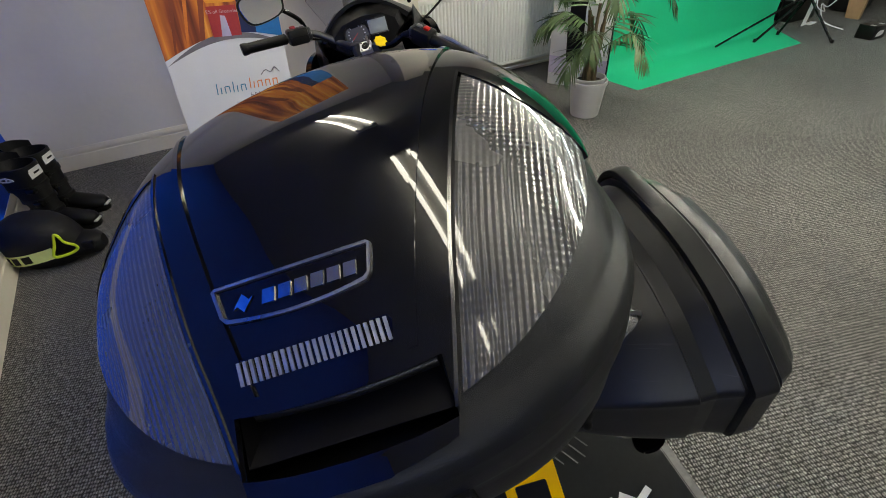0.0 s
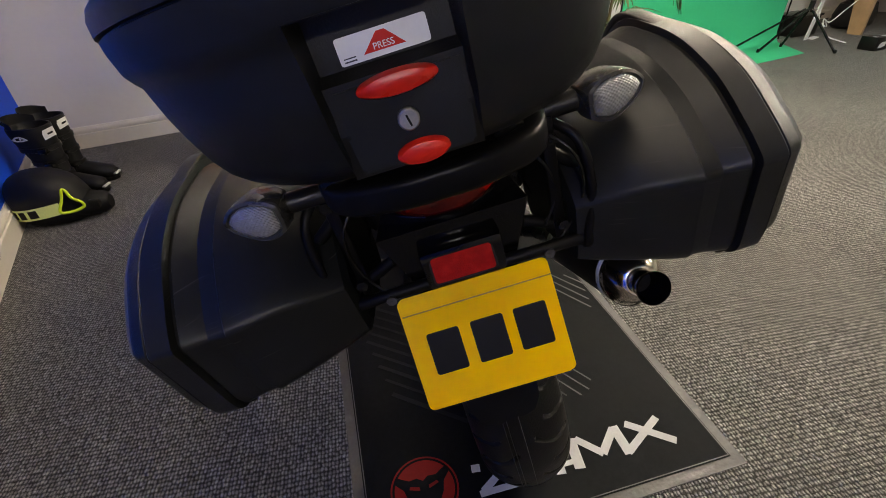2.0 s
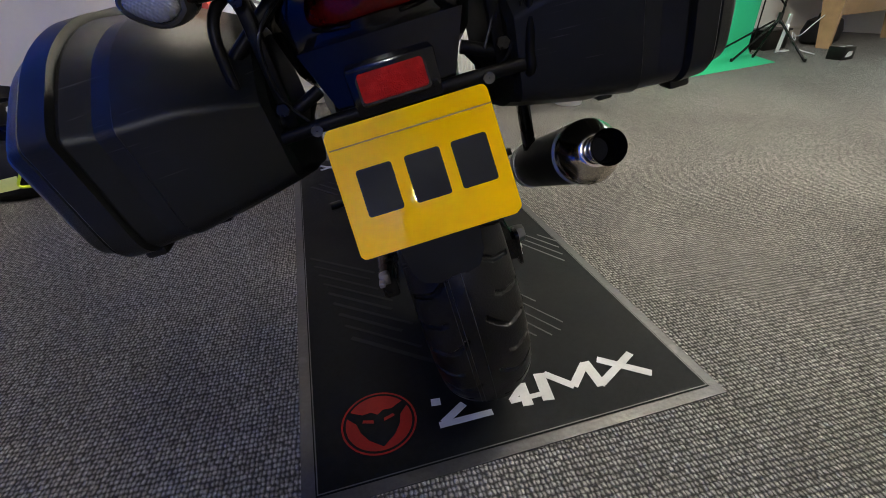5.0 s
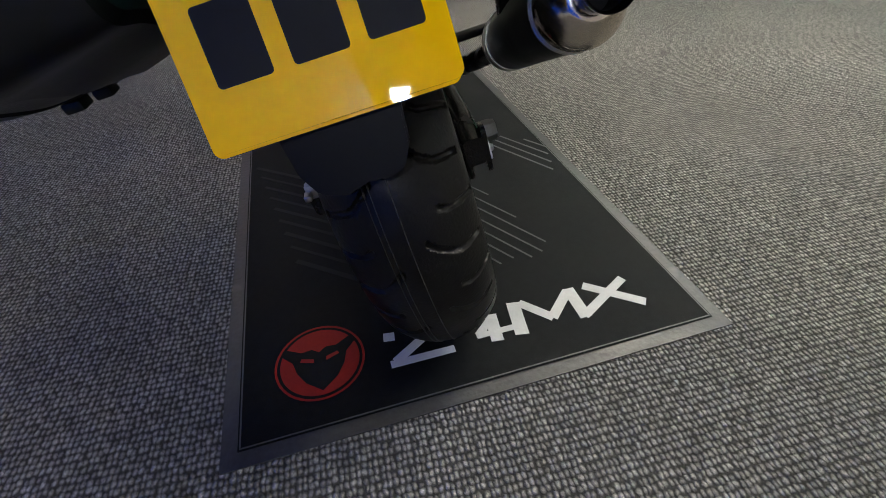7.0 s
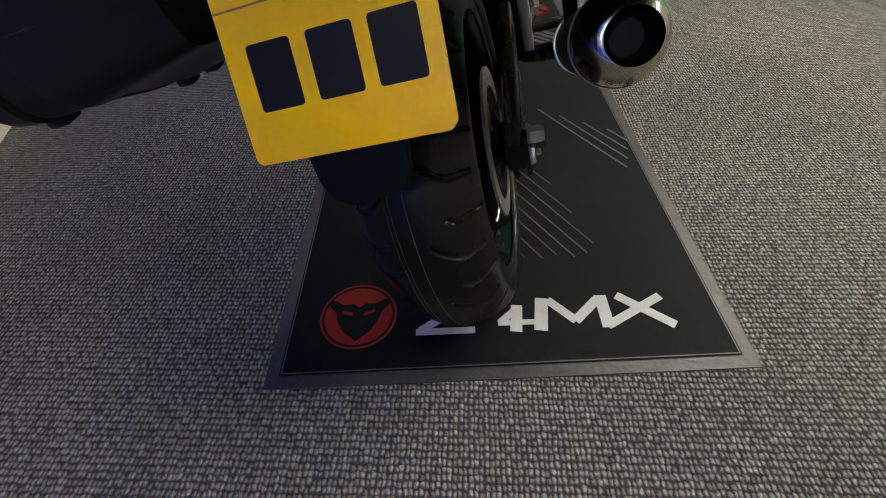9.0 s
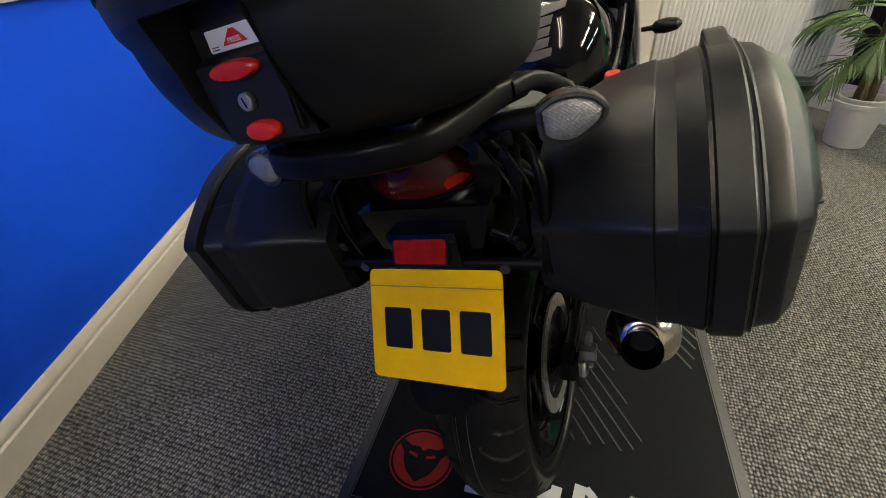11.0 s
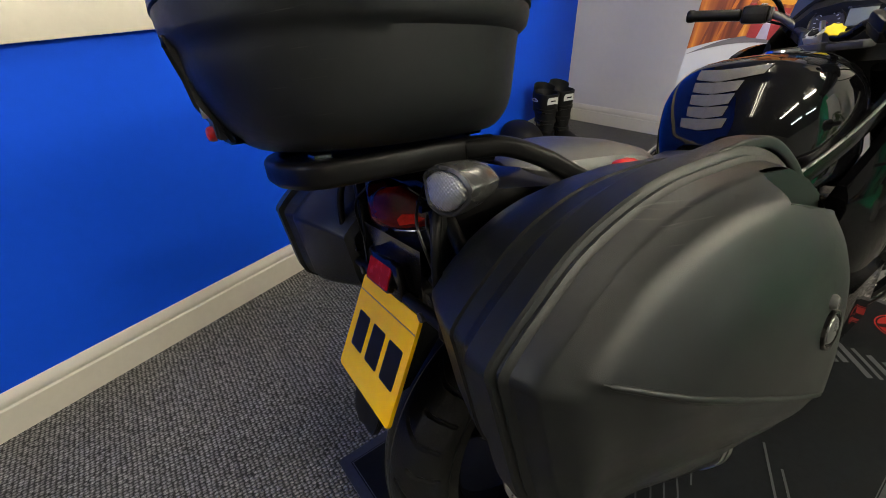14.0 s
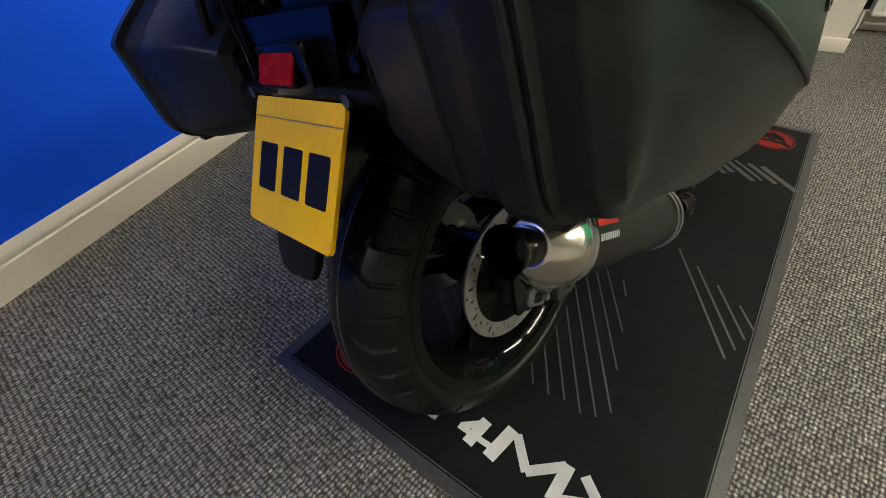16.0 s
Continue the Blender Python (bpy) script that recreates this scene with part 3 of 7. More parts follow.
def print_bar(a, b, w, material, skew=0.0, name="printed_bar"):
    LAYER[0] = (LAYER[0] + 0.00004) % 0.0008
    return part(name, prism(stroke(a, b, w, skew), 0.0061, 0.0066 + LAYER[0]), material, mat_t)


def badge(cx, cy, r, turn):
    """Round printed badge: a ring, and a disc with dark slanting shapes."""
    m = pose(cx, cy, 0, 0, 0, turn)
    ring = lathe([(r, 0.0061), (r, 0.0066), (r * 0.95, 0.0066), (r * 0.95, 0.0061)], 48, "Z", True)
    part("badge_ring", ring, INKRED, mat_t, "", m)
    part("badge_disc", lathe([(0.0001, 0.0066), (r * 0.88, 0.0066), (r * 0.88, 0.0061)], 48, "Z"), INKRED, mat_t, "", m)
    half = [(0, -r * 0.78), (r * 0.34, -r * 0.50), (r * 0.52, -r * 0.20), (r * 0.60, r * 0.10), (r * 0.82, r * 0.34), (r * 0.72, r * 0.52), (r * 0.40, r * 0.34), (r * 0.16, r * 0.36), (0, r * 0.24)]
    poly = half + [(-x, y) for x, y in half[::-1][1:-1]]
    part("badge_shape", prism(poly, 0.0067, 0.0071), MATBLACK, mat_t, "", m)
    for s in (-1, 1):
        part("badge_bar", prism([(s * r * 0.14, -r * 0.02), (s * r * 0.44, r * 0.08), (s * r * 0.40, r * 0.16), (s * r * 0.14, r * 0.08)][::s], 0.0072, 0.0075), INKRED, mat_t, "", m)


badge(0.174, 0.165, 0.085, 0)
badge(0.82, 1.885, 0.085, 180)


def zigzag(points, mirrored=False):
    """Angular printed mark as plain joined bars."""
    for a, b, w in points:
        if mirrored:
            a, b = (MAT_W - a[0], MAT_L - a[1]), (MAT_W - b[0], MAT_L - b[1])
        print_bar(a, b, w, INKWHITE)


MARK = [((0.580, 0.187), (0.566, 0.104), 0.028), ((0.592, 0.182), (0.644, 0.124), 0.020), ((0.642, 0.124), (0.706, 0.182), 0.021), ((0.709, 0.187), (0.708, 0.104), 0.026), ((0.744, 0.185), (0.846, 0.102), 0.021), ((0.706, 0.108), (0.838, 0.178), 0.019), ((0.478, 0.127), (0.566, 0.126), 0.013), ((0.482, 0.128), (0.524, 0.164), 0.016), ((0.523, 0.171), (0.514, 0.104), 0.025), ((0.302, 0.114), (0.428, 0.113), 0.016), ((0.312, 0.118), (0.372, 0.155), 0.018), ((0.300, 0.181), (0.322, 0.178), 0.020)]
zigzag(MARK)
zigzag(MARK, True)


def hatch(x, y, n, dx, dy, lx, ly, w, material=INKGREY):
    for i in range(n):
        f = 0.65 + 0.35 * random.random()
        print_bar((x + i * dx, y + i * dy), (x + i * dx + lx * f, y + i * dy + ly * f), w * (0.6 + 0.6 * random.random()), material, 0.0, "printed_stripe")


for a, b in (((0.703, 0.984), (0.904, 0.638)), ((0.768, 0.934), (0.919, 0.679)), ((0.834, 0.886), (0.931, 0.726)), ((0.899, 0.839), (0.945, 0.768))):
    print_bar(a, b, 0.006, INKGREY, 0.0, "printed_stripe")
for a, b in (((0.612, 0.758), (0.640, 0.700)), ((0.557, 0.774), (0.675, 0.578)), ((0.527, 0.763), (0.706, 0.459)), ((0.507, 0.734), (0.735, 0.345)), ((0.480, 0.708), (0.712, 0.316)), ((0.462, 0.675), (0.680, 0.305)), ((0.452, 0.625), (0.638, 0.315)), ((0.440, 0.578), (0.603, 0.306)), ((0.430, 0.525), (0.561, 0.310))):
    print_bar(a, b, 0.0042, INKGREY, 0.0, "printed_stripe")
hatch(0.05, 0.95, 9, 0.012, -0.06, 0.22, -0.18, 0.011, INKDIM)
hatch(0.60, 1.62, 6, 0.045, 0.002, 0.13, -0.12, 0.018)
hatch(0.08, 1.65, 6, 0.04, 0.02, 0.14, -0.18, 0.014, INKDIM)

# ---- motorcycle ----
# Local axes: x right, y ahead, z up in the machine's own plane; origin under the rear axle. It leans on its side stand.
BIKE = pose(0.458, 0.307, 0, 0, 0, -7.0) @ pose(0, 0, 0, 0, -12.8, 0)
bike = thing("motorcycle", BIKE, "black faired motorcycle leaning on its side stand on the mat", "motorcycle")


def tyre_mesh(radius, width, rim_r, seg=900):
    """Tyre with a round tread and sickle-shaped grooves cut into it."""
    prof = []
    k = 110
    for i in range(k + 1):
        s = -1 + 2 * i / k
        a = s * radians(118)
        x = width / 2 * math.sin(a) / 1.0
        r = rim_r + 0.02 + (radius - rim_r - 0.02) * (0.5 + 0.5 * math.cos(a * 1.52)) ** 0.8 if abs(s) < 1 else rim_r
        prof.append((x, r, s))
    rings = []
    for q in range(seg):
        th = 2 * math.pi * q / seg
        ring = []
        for x, r, s in prof:
            d = 0.0
            u = abs(s)
            if 0.10 < u < 0.66:
                for off, lo, hi, wd in ((0.0, 0.10, 0.58, 0.040), (0.5, 0.24, 0.66, 0.034)):
                    ph = (th * 17 / (2 * math.pi) + off + (0.25 if s > 0 else 0) + 1.1 * max(0.0, 0.34 - u) ** 1.5 * 2.2 + 0.12 * u) % 1.0
                    if lo < u < hi and abs(ph - 0.5) < wd:
                        d = 0.007 * (1 - (abs(ph - 0.5) / wd) ** 4)
            ring.append(Vector((x, (r - d) * math.cos(th), (r - d) * math.sin(th))))
        rings.append(ring)
    rings.append(rings[0])
    bm = loft(rings, caps=False, closed=False)
    bmesh.ops.remove_doubles(bm, verts=bm.verts, dist=1e-5)
    return bm


def wheel(name, y, radius, width, parent):
    rim_r = 0.225 if radius > 0.31 else 0.2159
    w = width * 0.42
    rim = lathe([(rim_r + 0.014, -w), (rim_r + 0.014, -w + 0.006), (rim_r + 0.001, -w + 0.012), (rim_r - 0.012, -w + 0.03), (rim_r - 0.022, 0), (rim_r - 0.012, w - 0.03), (rim_r + 0.001, w - 0.012), (rim_r + 0.014, w - 0.006), (rim_r + 0.014, w), (rim_r + 0.006, w + 0.001), (rim_r - 0.01, w - 0.012), (rim_r - 0.026, w - 0.04), (rim_r - 0.032, 0), (rim_r - 0.026, -w + 0.04), (rim_r - 0.01, -w + 0.012), (rim_r + 0.006, -w - 0.001)], 72, "X", True)
    wh = part(name, rim, FAIRGLOSS, parent, "gloss black cast alloy wheel", pose(0, y, radius))
    part("tyre", tyre_mesh(radius, width, rim_r + 0.004), RUBBER, wh, "black road tyre with curved grooves")
    for x in (-0.029, -0.022, 0.0):
        rr = rim_r + 0.024 + (radius - rim_r - 0.024) * (0.5 + 0.5 * math.cos(math.asin(x / (width / 2)) * 1.52)) ** 0.8
        part("mould_line", lathe([(rr - 0.001, x - 0.0012), (rr + 0.0015, x), (rr - 0.001, x + 0.0012)], 160, "X", True), MOULDLINE, wh)
    part("hub", lathe([(0.001, -0.07), (0.042, -0.07), (0.042, -0.05), (0.06, -0.04), (0.06, 0.04), (0.042, 0.05), (0.042, 0.07), (0.001, 0.07)], 32, "X"), FAIRGLOSS, wh)
    for k in range(3):
        for d in (-13, 13):
            a = radians(120 * k + d + 20)
            c, s = math.cos(a), math.sin(a)
            flat_sp = rounded_rect(0.040, 0.034, 0.006, 2)
            sp = loft([[Vector((0.004 + a_ * k_x, r_ * c - b_ * k_w * s, r_ * s + b_ * k_w * c)) for a_, b_ in flat_sp] for r_, k_w, k_x in ((0.045, 1.25, 1.1), (0.09, 0.95, 0.9), (0.15, 0.85, 0.85), (rim_r - 0.026, 1.2, 1.1))])
            part("spoke", sp, FAIRGLOSS, wh)
    return wh


def disc_mesh(r0, r1, th=0.005, seg=144):
    """Drilled brake disc: rows of holes and slots are left open."""
    rad = [r0, r0 + 0.004, r0 + (r1 - r0) * 0.3, r0 + (r1 - r0) * 0.5, r0 + (r1 - r0) * 0.7, r1 - 0.004, r1]
    bm = bmesh.new()
    g = [[[bm.verts.new((x, r * math.cos(2 * math.pi * q / seg), r * math.sin(2 * math.pi * q / seg))) for r in rad] for q in range(seg)] for x in (-th / 2, th / 2)]
    for q in range(seg):
        p = (q + 1) % seg
        for i in range(len(rad) - 1):
            hole = (q % 12 in (2,) and i == 1) or (q % 12 in (5,) and i in (2, 3)) or (q % 12 in (8,) and i == 4) or (q % 12 in (10,) and i == 2)
            if hole:
                for x0, x1 in (((q, i), (q, i + 1)), ((p, i), (p, i + 1)), ((q, i), (p, i)), ((q, i + 1), (p, i + 1))):
                    quad = (g[0][x0[0]][x0[1]], g[0][x1[0]][x1[1]], g[1][x1[0]][x1[1]], g[1][x0[0]][x0[1]])
                    if not bm.faces.get(quad):
                        bm.faces.new(quad)
                continue
            bm.faces.new((g[0][q][i], g[0][q][i + 1], g[0][p][i + 1], g[0][p][i]))
            bm.faces.new((g[1][q][i], g[1][p][i], g[1][p][i + 1], g[1][q][i + 1]))
        for i in (0, len(rad) - 1):
            bm.faces.new((g[0][q][i], g[0][p][i], g[1][p][i], g[1][q][i]))
    return bm


rear = wheel("rear_wheel", -0.004, 0.328, 0.182, bike)
rear.matrix_basis = pose(0.011, 0, 0) @ rear.matrix_basis
part("brake_disc", disc_mesh(0.104, 0.135), DISCSTEEL, rear, "drilled steel brake disc", pose(0.088, 0, 0))
part("disc_carrier", lathe([(0.03, 0.086), (0.106, 0.086), (0.106, 0.0895), (0.06, 0.094), (0.03, 0.1)], 36, "X"), BLACKMETAL, rear)
part("axle_nut", lathe([(0.001, 0.175), (0.017, 0.175), (0.02, 0.165), (0.02, 0.12), (0.001, 0.12)], 6, "X"), DARKALU, rear)
part("sprocket", lathe([(0.05, -0.09), (0.098, -0.09), (0.098, -0.083), (0.05, -0.083)], 44, "X", True), STEEL, rear)
front = wheel("front_wheel", 1.47, 0.30, 0.125, bike)
# the forks and the front wheel are steered to the right, as the machine stands
STEER = Matrix.Translation((0, 1.15, 0.95)) @ Matrix.Rotation(radians(-24), 4, Vector((0, -0.42, 0.91)).normalized()) @ Matrix.Translation((0, -1.15, -0.95))
front.matrix_basis = STEER @ front.matrix_basis
for sx in (-0.066, 0.066):
    part("brake_disc", disc_mesh(0.105, 0.155), DISCSTEEL, front, "drilled steel brake disc", pose(sx, 0, 0))

# swing arm, caliper, chain
for s in (-1, 1):
    sa = loft([[Vector((s * x + dx, y, z + dz)) for dx, dz in rounded_rect(0.034, h, 0.008, 3)] for x, y, z, h in ((0.135, -0.070, 0.334, 0.05), (0.135, 0.02, 0.332, 0.075), (0.13, 0.2, 0.33, 0.07), (0.12, 0.48, 0.36, 0.09))])
    part("swing_arm", sa, BLACKMETAL, bike)
part("brake_caliper", join(box(0.10, 0.16, 0.055, 0.125, 0.225, 0.285, 0.01), box(0.105, 0.15, 0.03, 0.075, 0.27, 0.33, 0.008)), DARKALU, bike, "grey alloy brake caliper")
part("caliper_bolt", lathe([(0.001, 0.172), (0.011, 0.172), (0.011, 0.155), (0.001, 0.155)], 6, "X"), DARKALU, bike, "", pose(0, 0.09, 0.26))
part("caliper_bracket", box(0.118, 0.132, -0.01, 0.07, 0.24, 0.35, 0.006), BLACKMETAL, bike)
part("chain", loft([[Vector((-0.087 + dx, y, z + dz)) for dx, dz in ((-0.008, -0.008), (0.008, -0.008), (0.008, 0.008), (-0.008, 0.008))] for y, z in ((0.0, 0.413), (0.25, 0.40), (0.52, 0.385))]), STEEL, bike)
part("chain_guard", box(-0.115, -0.07, -0.02, 0.45, 0.42, 0.45, 0.006), SOFTPLASTIC, bike)
part("side_stand", tube([(-0.14, 0.62, 0.30), (-0.21, 0.60, 0.16), (-0.28, 0.58, -0.048)], 0.013), BLACKMETAL, bike)

# silencer: rises to the rear beside the wheel
EX_A, EX_B = Vector((0.273, 0.30, 0.345)), Vector((0.2909, -0.154, 0.542))
ex_d = (EX_B - EX_A).normalized()
ex_m = Matrix.Translation(EX_B) @ ex_d.to_track_quat("Z", "Y").to_matrix().to_4x4()
part("exhaust_can", lathe([(0.001, -0.43), (0.03, -0.43), (0.035, -0.40), (0.054, -0.36), (0.056, -0.345), (0.056, -0.004), (0.052, 0.0), (0.001, 0.0)], 40, "Z"), SOFTPLASTIC, bike, "black cylindrical exhaust can", ex_m)
BADGE_A = 40
part("end_cap", lathe([(0.0572, -0.012), (0.0572, 0.006), (0.0552, 0.010), (0.044, 0.026), (0.033, 0.037), (0.029, 0.040), (0.024, 0.040), (0.024, -0.01)], 40, "Z", True), POLISH, bike, "polished conical end cap", ex_m)
for z in (-0.355, -0.335):
    part("clamp_band", lathe([(0.0560, z), (0.0582, z), (0.0582, z + 0.012), (0.0560, z + 0.012)], 40, "Z", True), STEEL, bike, "", ex_m)
part("tail_pipe", lathe([(0.019, 0.015), (0.0235, 0.025), (0.0245, 0.062), (0.0262, 0.074), (0.0300, 0.083), (0.0296, 0.0865), (0.0258, 0.080), (0.0222, 0.064), (0.0205, 0.025)], 40, "Z", True), FAIRGLOSS, bike, "black flared tail pipe", ex_m)
part("baffle", lathe([(0.001, 0.030), (0.0212, 0.030), (0.0212, 0.034), (0.001, 0.034)], 30, "Z"), INKBLACK, bike, "", ex_m)
part("exhaust_badge", moved(prism([(-0.03, -0.012), (0.03, -0.012), (0.016, 0.012), (-0.016, 0.012)], 0, 0.002), pose(0, 0, 0, 0, 0, 0)), RED, bike, "red slanted badge", ex_m @ pose(0, 0, -0.058, 0, 0, BADGE_A) @ pose(0.0557, 0, 0, 0, 90, 0) @ pose(0, 0, 0, 0, 0, 0))
for i in range(9):
    part("exhaust_lettering", box(-0.0017, 0.0017, -0.0042, 0.0042, -0.001, 0.0010), INKWHITE, bike, "", ex_m @ pose(0, 0, -0.036 - 0.0062 * i, 0, 0, BADGE_A - 26) @ pose(0.0557, 0, 0, 0, 90, 0))
for z in (-0.016, -0.026):
    part("cap_ring", lathe([(0.0560, z), (0.0584, z + 0.0012), (0.0584, z + 0.005), (0.0560, z + 0.0062)], 40, "Z", True), STEEL, bike, "thin bright steel ring", ex_m)
part("link_pipe", tube([EX_A + Vector((0, 0, 0)), EX_A + Vector((-0.03, 0.15, -0.07)), EX_A + Vector((-0.12, 0.36, -0.16)), (0.05, 0.85, 0.14)], 0.024, 14), BLACKMETAL, bike)
part("exhaust_hanger", box(0.24, 0.262, 0.05, 0.09, 0.45, 0.66, 0.006), BLACKMETAL, bike)

# tail: seat unit, tail light, under tray, plate
tail = loft([[Vector((x * w, y, zc + z * h)) for x, z in ((-1, 0.1), (-0.92, 0.7), (-0.6, 1), (0, 1.08), (0.6, 1), (0.92, 0.7), (1, 0.1), (0.9, -0.7), (0.5, -1), (-0.5, -1), (-0.9, -0.7))] for y, w, zc, h in ((-0.205, 0.10, 0.87, 0.04), (-0.195, 0.125, 0.865, 0.06), (-0.12, 0.15, 0.845, 0.075), (0.05, 0.165, 0.81, 0.085), (0.25, 0.15, 0.75, 0.09), (0.45, 0.14, 0.70, 0.09))])
part("tail_cowl", tail, TAILBLACK, bike, "black tail fairing")
lamp_bed = loft([[Vector((x * w, y + 0.05 * x * x, zc + z * h)) for x, z in [(math.cos(a), math.sin(a)) for a in [2 * math.pi * q / 40 for q in range(40)]]] for y, w, zc, h in ((-0.19, 0.135, 0.865, 0.07), (-0.225, 0.128, 0.868, 0.064), (-0.232, 0.11, 0.875, 0.05))])
tl = part("tail_light", lamp_bed, TAILBLACK, bike, "dark red double-lobed tail light")
half = [(0.0, 0.850), (0.030, 0.849), (0.058, 0.850), (0.076, 0.854), (0.086, 0.862), (0.082, 0.874), (0.072, 0.890), (0.056, 0.908), (0.038, 0.9145), (0.020, 0.912), (0.0, 0.902)]
heart = closed_spline([(x, z, 0) for x, z in half] + [(-x, z, 0) for x, z in half[::-1][1:-1]], 80)
part("lens", loft([[Vector((p.x * k * 1.06, y + 0.056 * (p.x * k / 0.086) ** 2, 0.878 + (p.y - 0.878) * k)) for p in heart] for y, k in ((-0.225, 1.0), (-0.247, 1.0), (-0.253, 0.96), (-0.257, 0.85), (-0.260, 0.6), (-0.261, 0.3), (-0.261, 0.05))]), TAILRED, tl, "smoked dark red lens")
# patch laid on the lens's right tip; its glow is painted in red
glow = [(0.052, 0.858), (0.068, 0.860), (0.077, 0.866), (0.070, 0.874), (0.056, 0.875), (0.050, 0.867)]
part("lens_glow_patch", loft([[Vector((x * 1.06, -0.2622 + d + 0.056 * (x / 0.086) ** 2 + 0.0065 * max(0.0, (x - 0.05) / 0.03), z)) for x, z in glow] for d in (0.0, 0.002)]), LENSRED, tl, "bright red patch on the lens, a painted inner reflection")
for s in (-1, 1):
    part("lens_rim", tube([(s * x * 1.09, -0.246 + 0.056 * (x / 0.086) ** 2, z) for x, z in ((0.03, 0.845), (0.06, 0.846), (0.080, 0.852), (0.089, 0.862), (0.085, 0.876), (0.074, 0.893), (0.057, 0.912))], 0.0028, 8, 30), TAILBLACK, tl)
under = loft([[Vector((x * w, y, z)) for x in (-1, -0.8, 0.8, 1)] + [Vector((x * w * 0.85, y + d, z)) for x in (1, -1)] for z, w, y, d in ((0.83, 0.11, -0.24, 0.12), (0.74, 0.08, -0.235, 0.10), (0.66, 0.066, -0.26, 0.06), (0.58, 0.058, -0.315, 0.045))])
part("under_tray", under, TAILBLACK, bike, "black plastic tail under tray")
part("mud_flap", prism([(-0.072, 0.10), (0.062, 0.10), (0.052, -0.012), (0.040, -0.034), (0.018, -0.040), (0.004, -0.034), (-0.018, -0.044), (-0.046, -0.034), (-0.058, -0.012)], -0.012, 0.0, 0.002), RAILBLACK, bike, "black rubber mud flap", pose(0.0, -0.335, 0.545, 90, 0, 0) @ pose(0, 0, 0, -22, 0, 0))
fender = loft([[Vector((x, 0.345 * math.cos(a) * r, 0.315 + 0.345 * math.sin(a) * r)) for x, r in ((-0.09, 0.97), (-0.07, 1.02), (0, 1.05), (0.07, 1.02), (0.09, 0.97), (0.07, 1.0), (0, 1.035), (-0.07, 1.0))] for a in [radians(60 + 4.0 * q) for q in range(16)]])
part("inner_fender", fender, SOFTPLASTIC, bike, "black plastic inner mudguard over the tyre")

# plate: tilted forward at the top
PLATE = pose(0.002, -0.297, 0.654, 0, 0, 0) @ pose(0, 0, 0, 62, 0, 0)
plate_y = prism(rounded_rect(0.229, 0.178, 0.009, 4), 0.0, 0.003)
pl = part("plate", plate_y, YELLOW, bike, "yellow acrylic rear plate with black bars", PLATE)
part("backing_plate", prism(rounded_rect(0.229, 0.178, 0.009, 4), -0.005, -0.0005), YELLOW, pl, "", pose(-0.003, -0.003, 0))
part("crease_line", box(-0.114, 0.114, 0.0605, 0.0625, 0.0031, 0.0036), mat("brown_line", (0.28, 0.15, 0.01), 0.5), pl)
for x in (-0.064, 0.004, 0.070):
    part("plate_bar", prism(rounded_rect(0.05, 0.066, 0.004, 3, x, -0.006), 0.0031, 0.0036), INKBLACK, pl)
rfl = part("reflector", moved(prism(rounded_rect(0.088, 0.038, 0.004, 3), 0, 0.008, 0.001), pose(-0.002, -0.262, 0.771, 66, 0, 0)), REFLECT, bike, "red rectangular reflector")
part("reflector_edge", moved(prism(rounded_rect(0.094, 0.044, 0.005, 3), -0.004, 0.006, 0.001), pose(-0.002, -0.262, 0.771, 66, 0, 0)), RAILBLACK, rfl)
part("plate_bracket", box(-0.06, 0.06, -0.262, -0.235, 0.735, 0.80, 0.006), TAILBLACK, bike)
part("cross_bar", tube([(-0.24, -0.245, 0.735), (-0.10, -0.25, 0.742), (0.12, -0.25, 0.742), (0.25, -0.245, 0.735)], 0.0095, 12), RAILBLACK, bike)

# swing-arm end plates and chain adjuster
part("arm_end_plate", prism(rounded_rect(0.034, 0.085, 0.010, 4, 0.0, 0.0), -0.004, 0.004, 0.001), TAILBLACK, bike, "gloss black swing-arm end plate", pose(0.155, -0.055, 0.330, 0, 90, 0) @ pose(0, 0, 0, 0, 0, 90))
axb = part("axle_bracket", prism(rounded_rect(0.052, 0.036, 0.006, 3), -0.006, 0.006, 0.0015), ALU, bike, "bright alloy axle bracket", pose(0.160, -0.016, 0.300, 0, 90, 0) @ pose(0, 0, 0, 0, 0, 62))
# black square laid on the bracket for the shade in its recess
part("bracket_recess_patch", prism(rounded_rect(0.024, 0.022, 0.004, 3), 0.0062, 0.0072), INKBLACK, axb)
part("bracket_bolt", lathe([(0.001, 0.016), (0.006, 0.016), (0.0075, 0.013), (0.0075, 0.006), (0.001, 0.006)], 6, "Z"), STEEL, axb, "", pose(0.019, 0, 0))
part("chain_adjuster", join(box(-0.150, -0.128, -0.075, -0.055, 0.345, 0.372, 0.004), box(-0.152, -0.14, -0.092, -0.073, 0.352, 0.364, 0.003)), STEEL, bike, "bright steel chain adjuster")

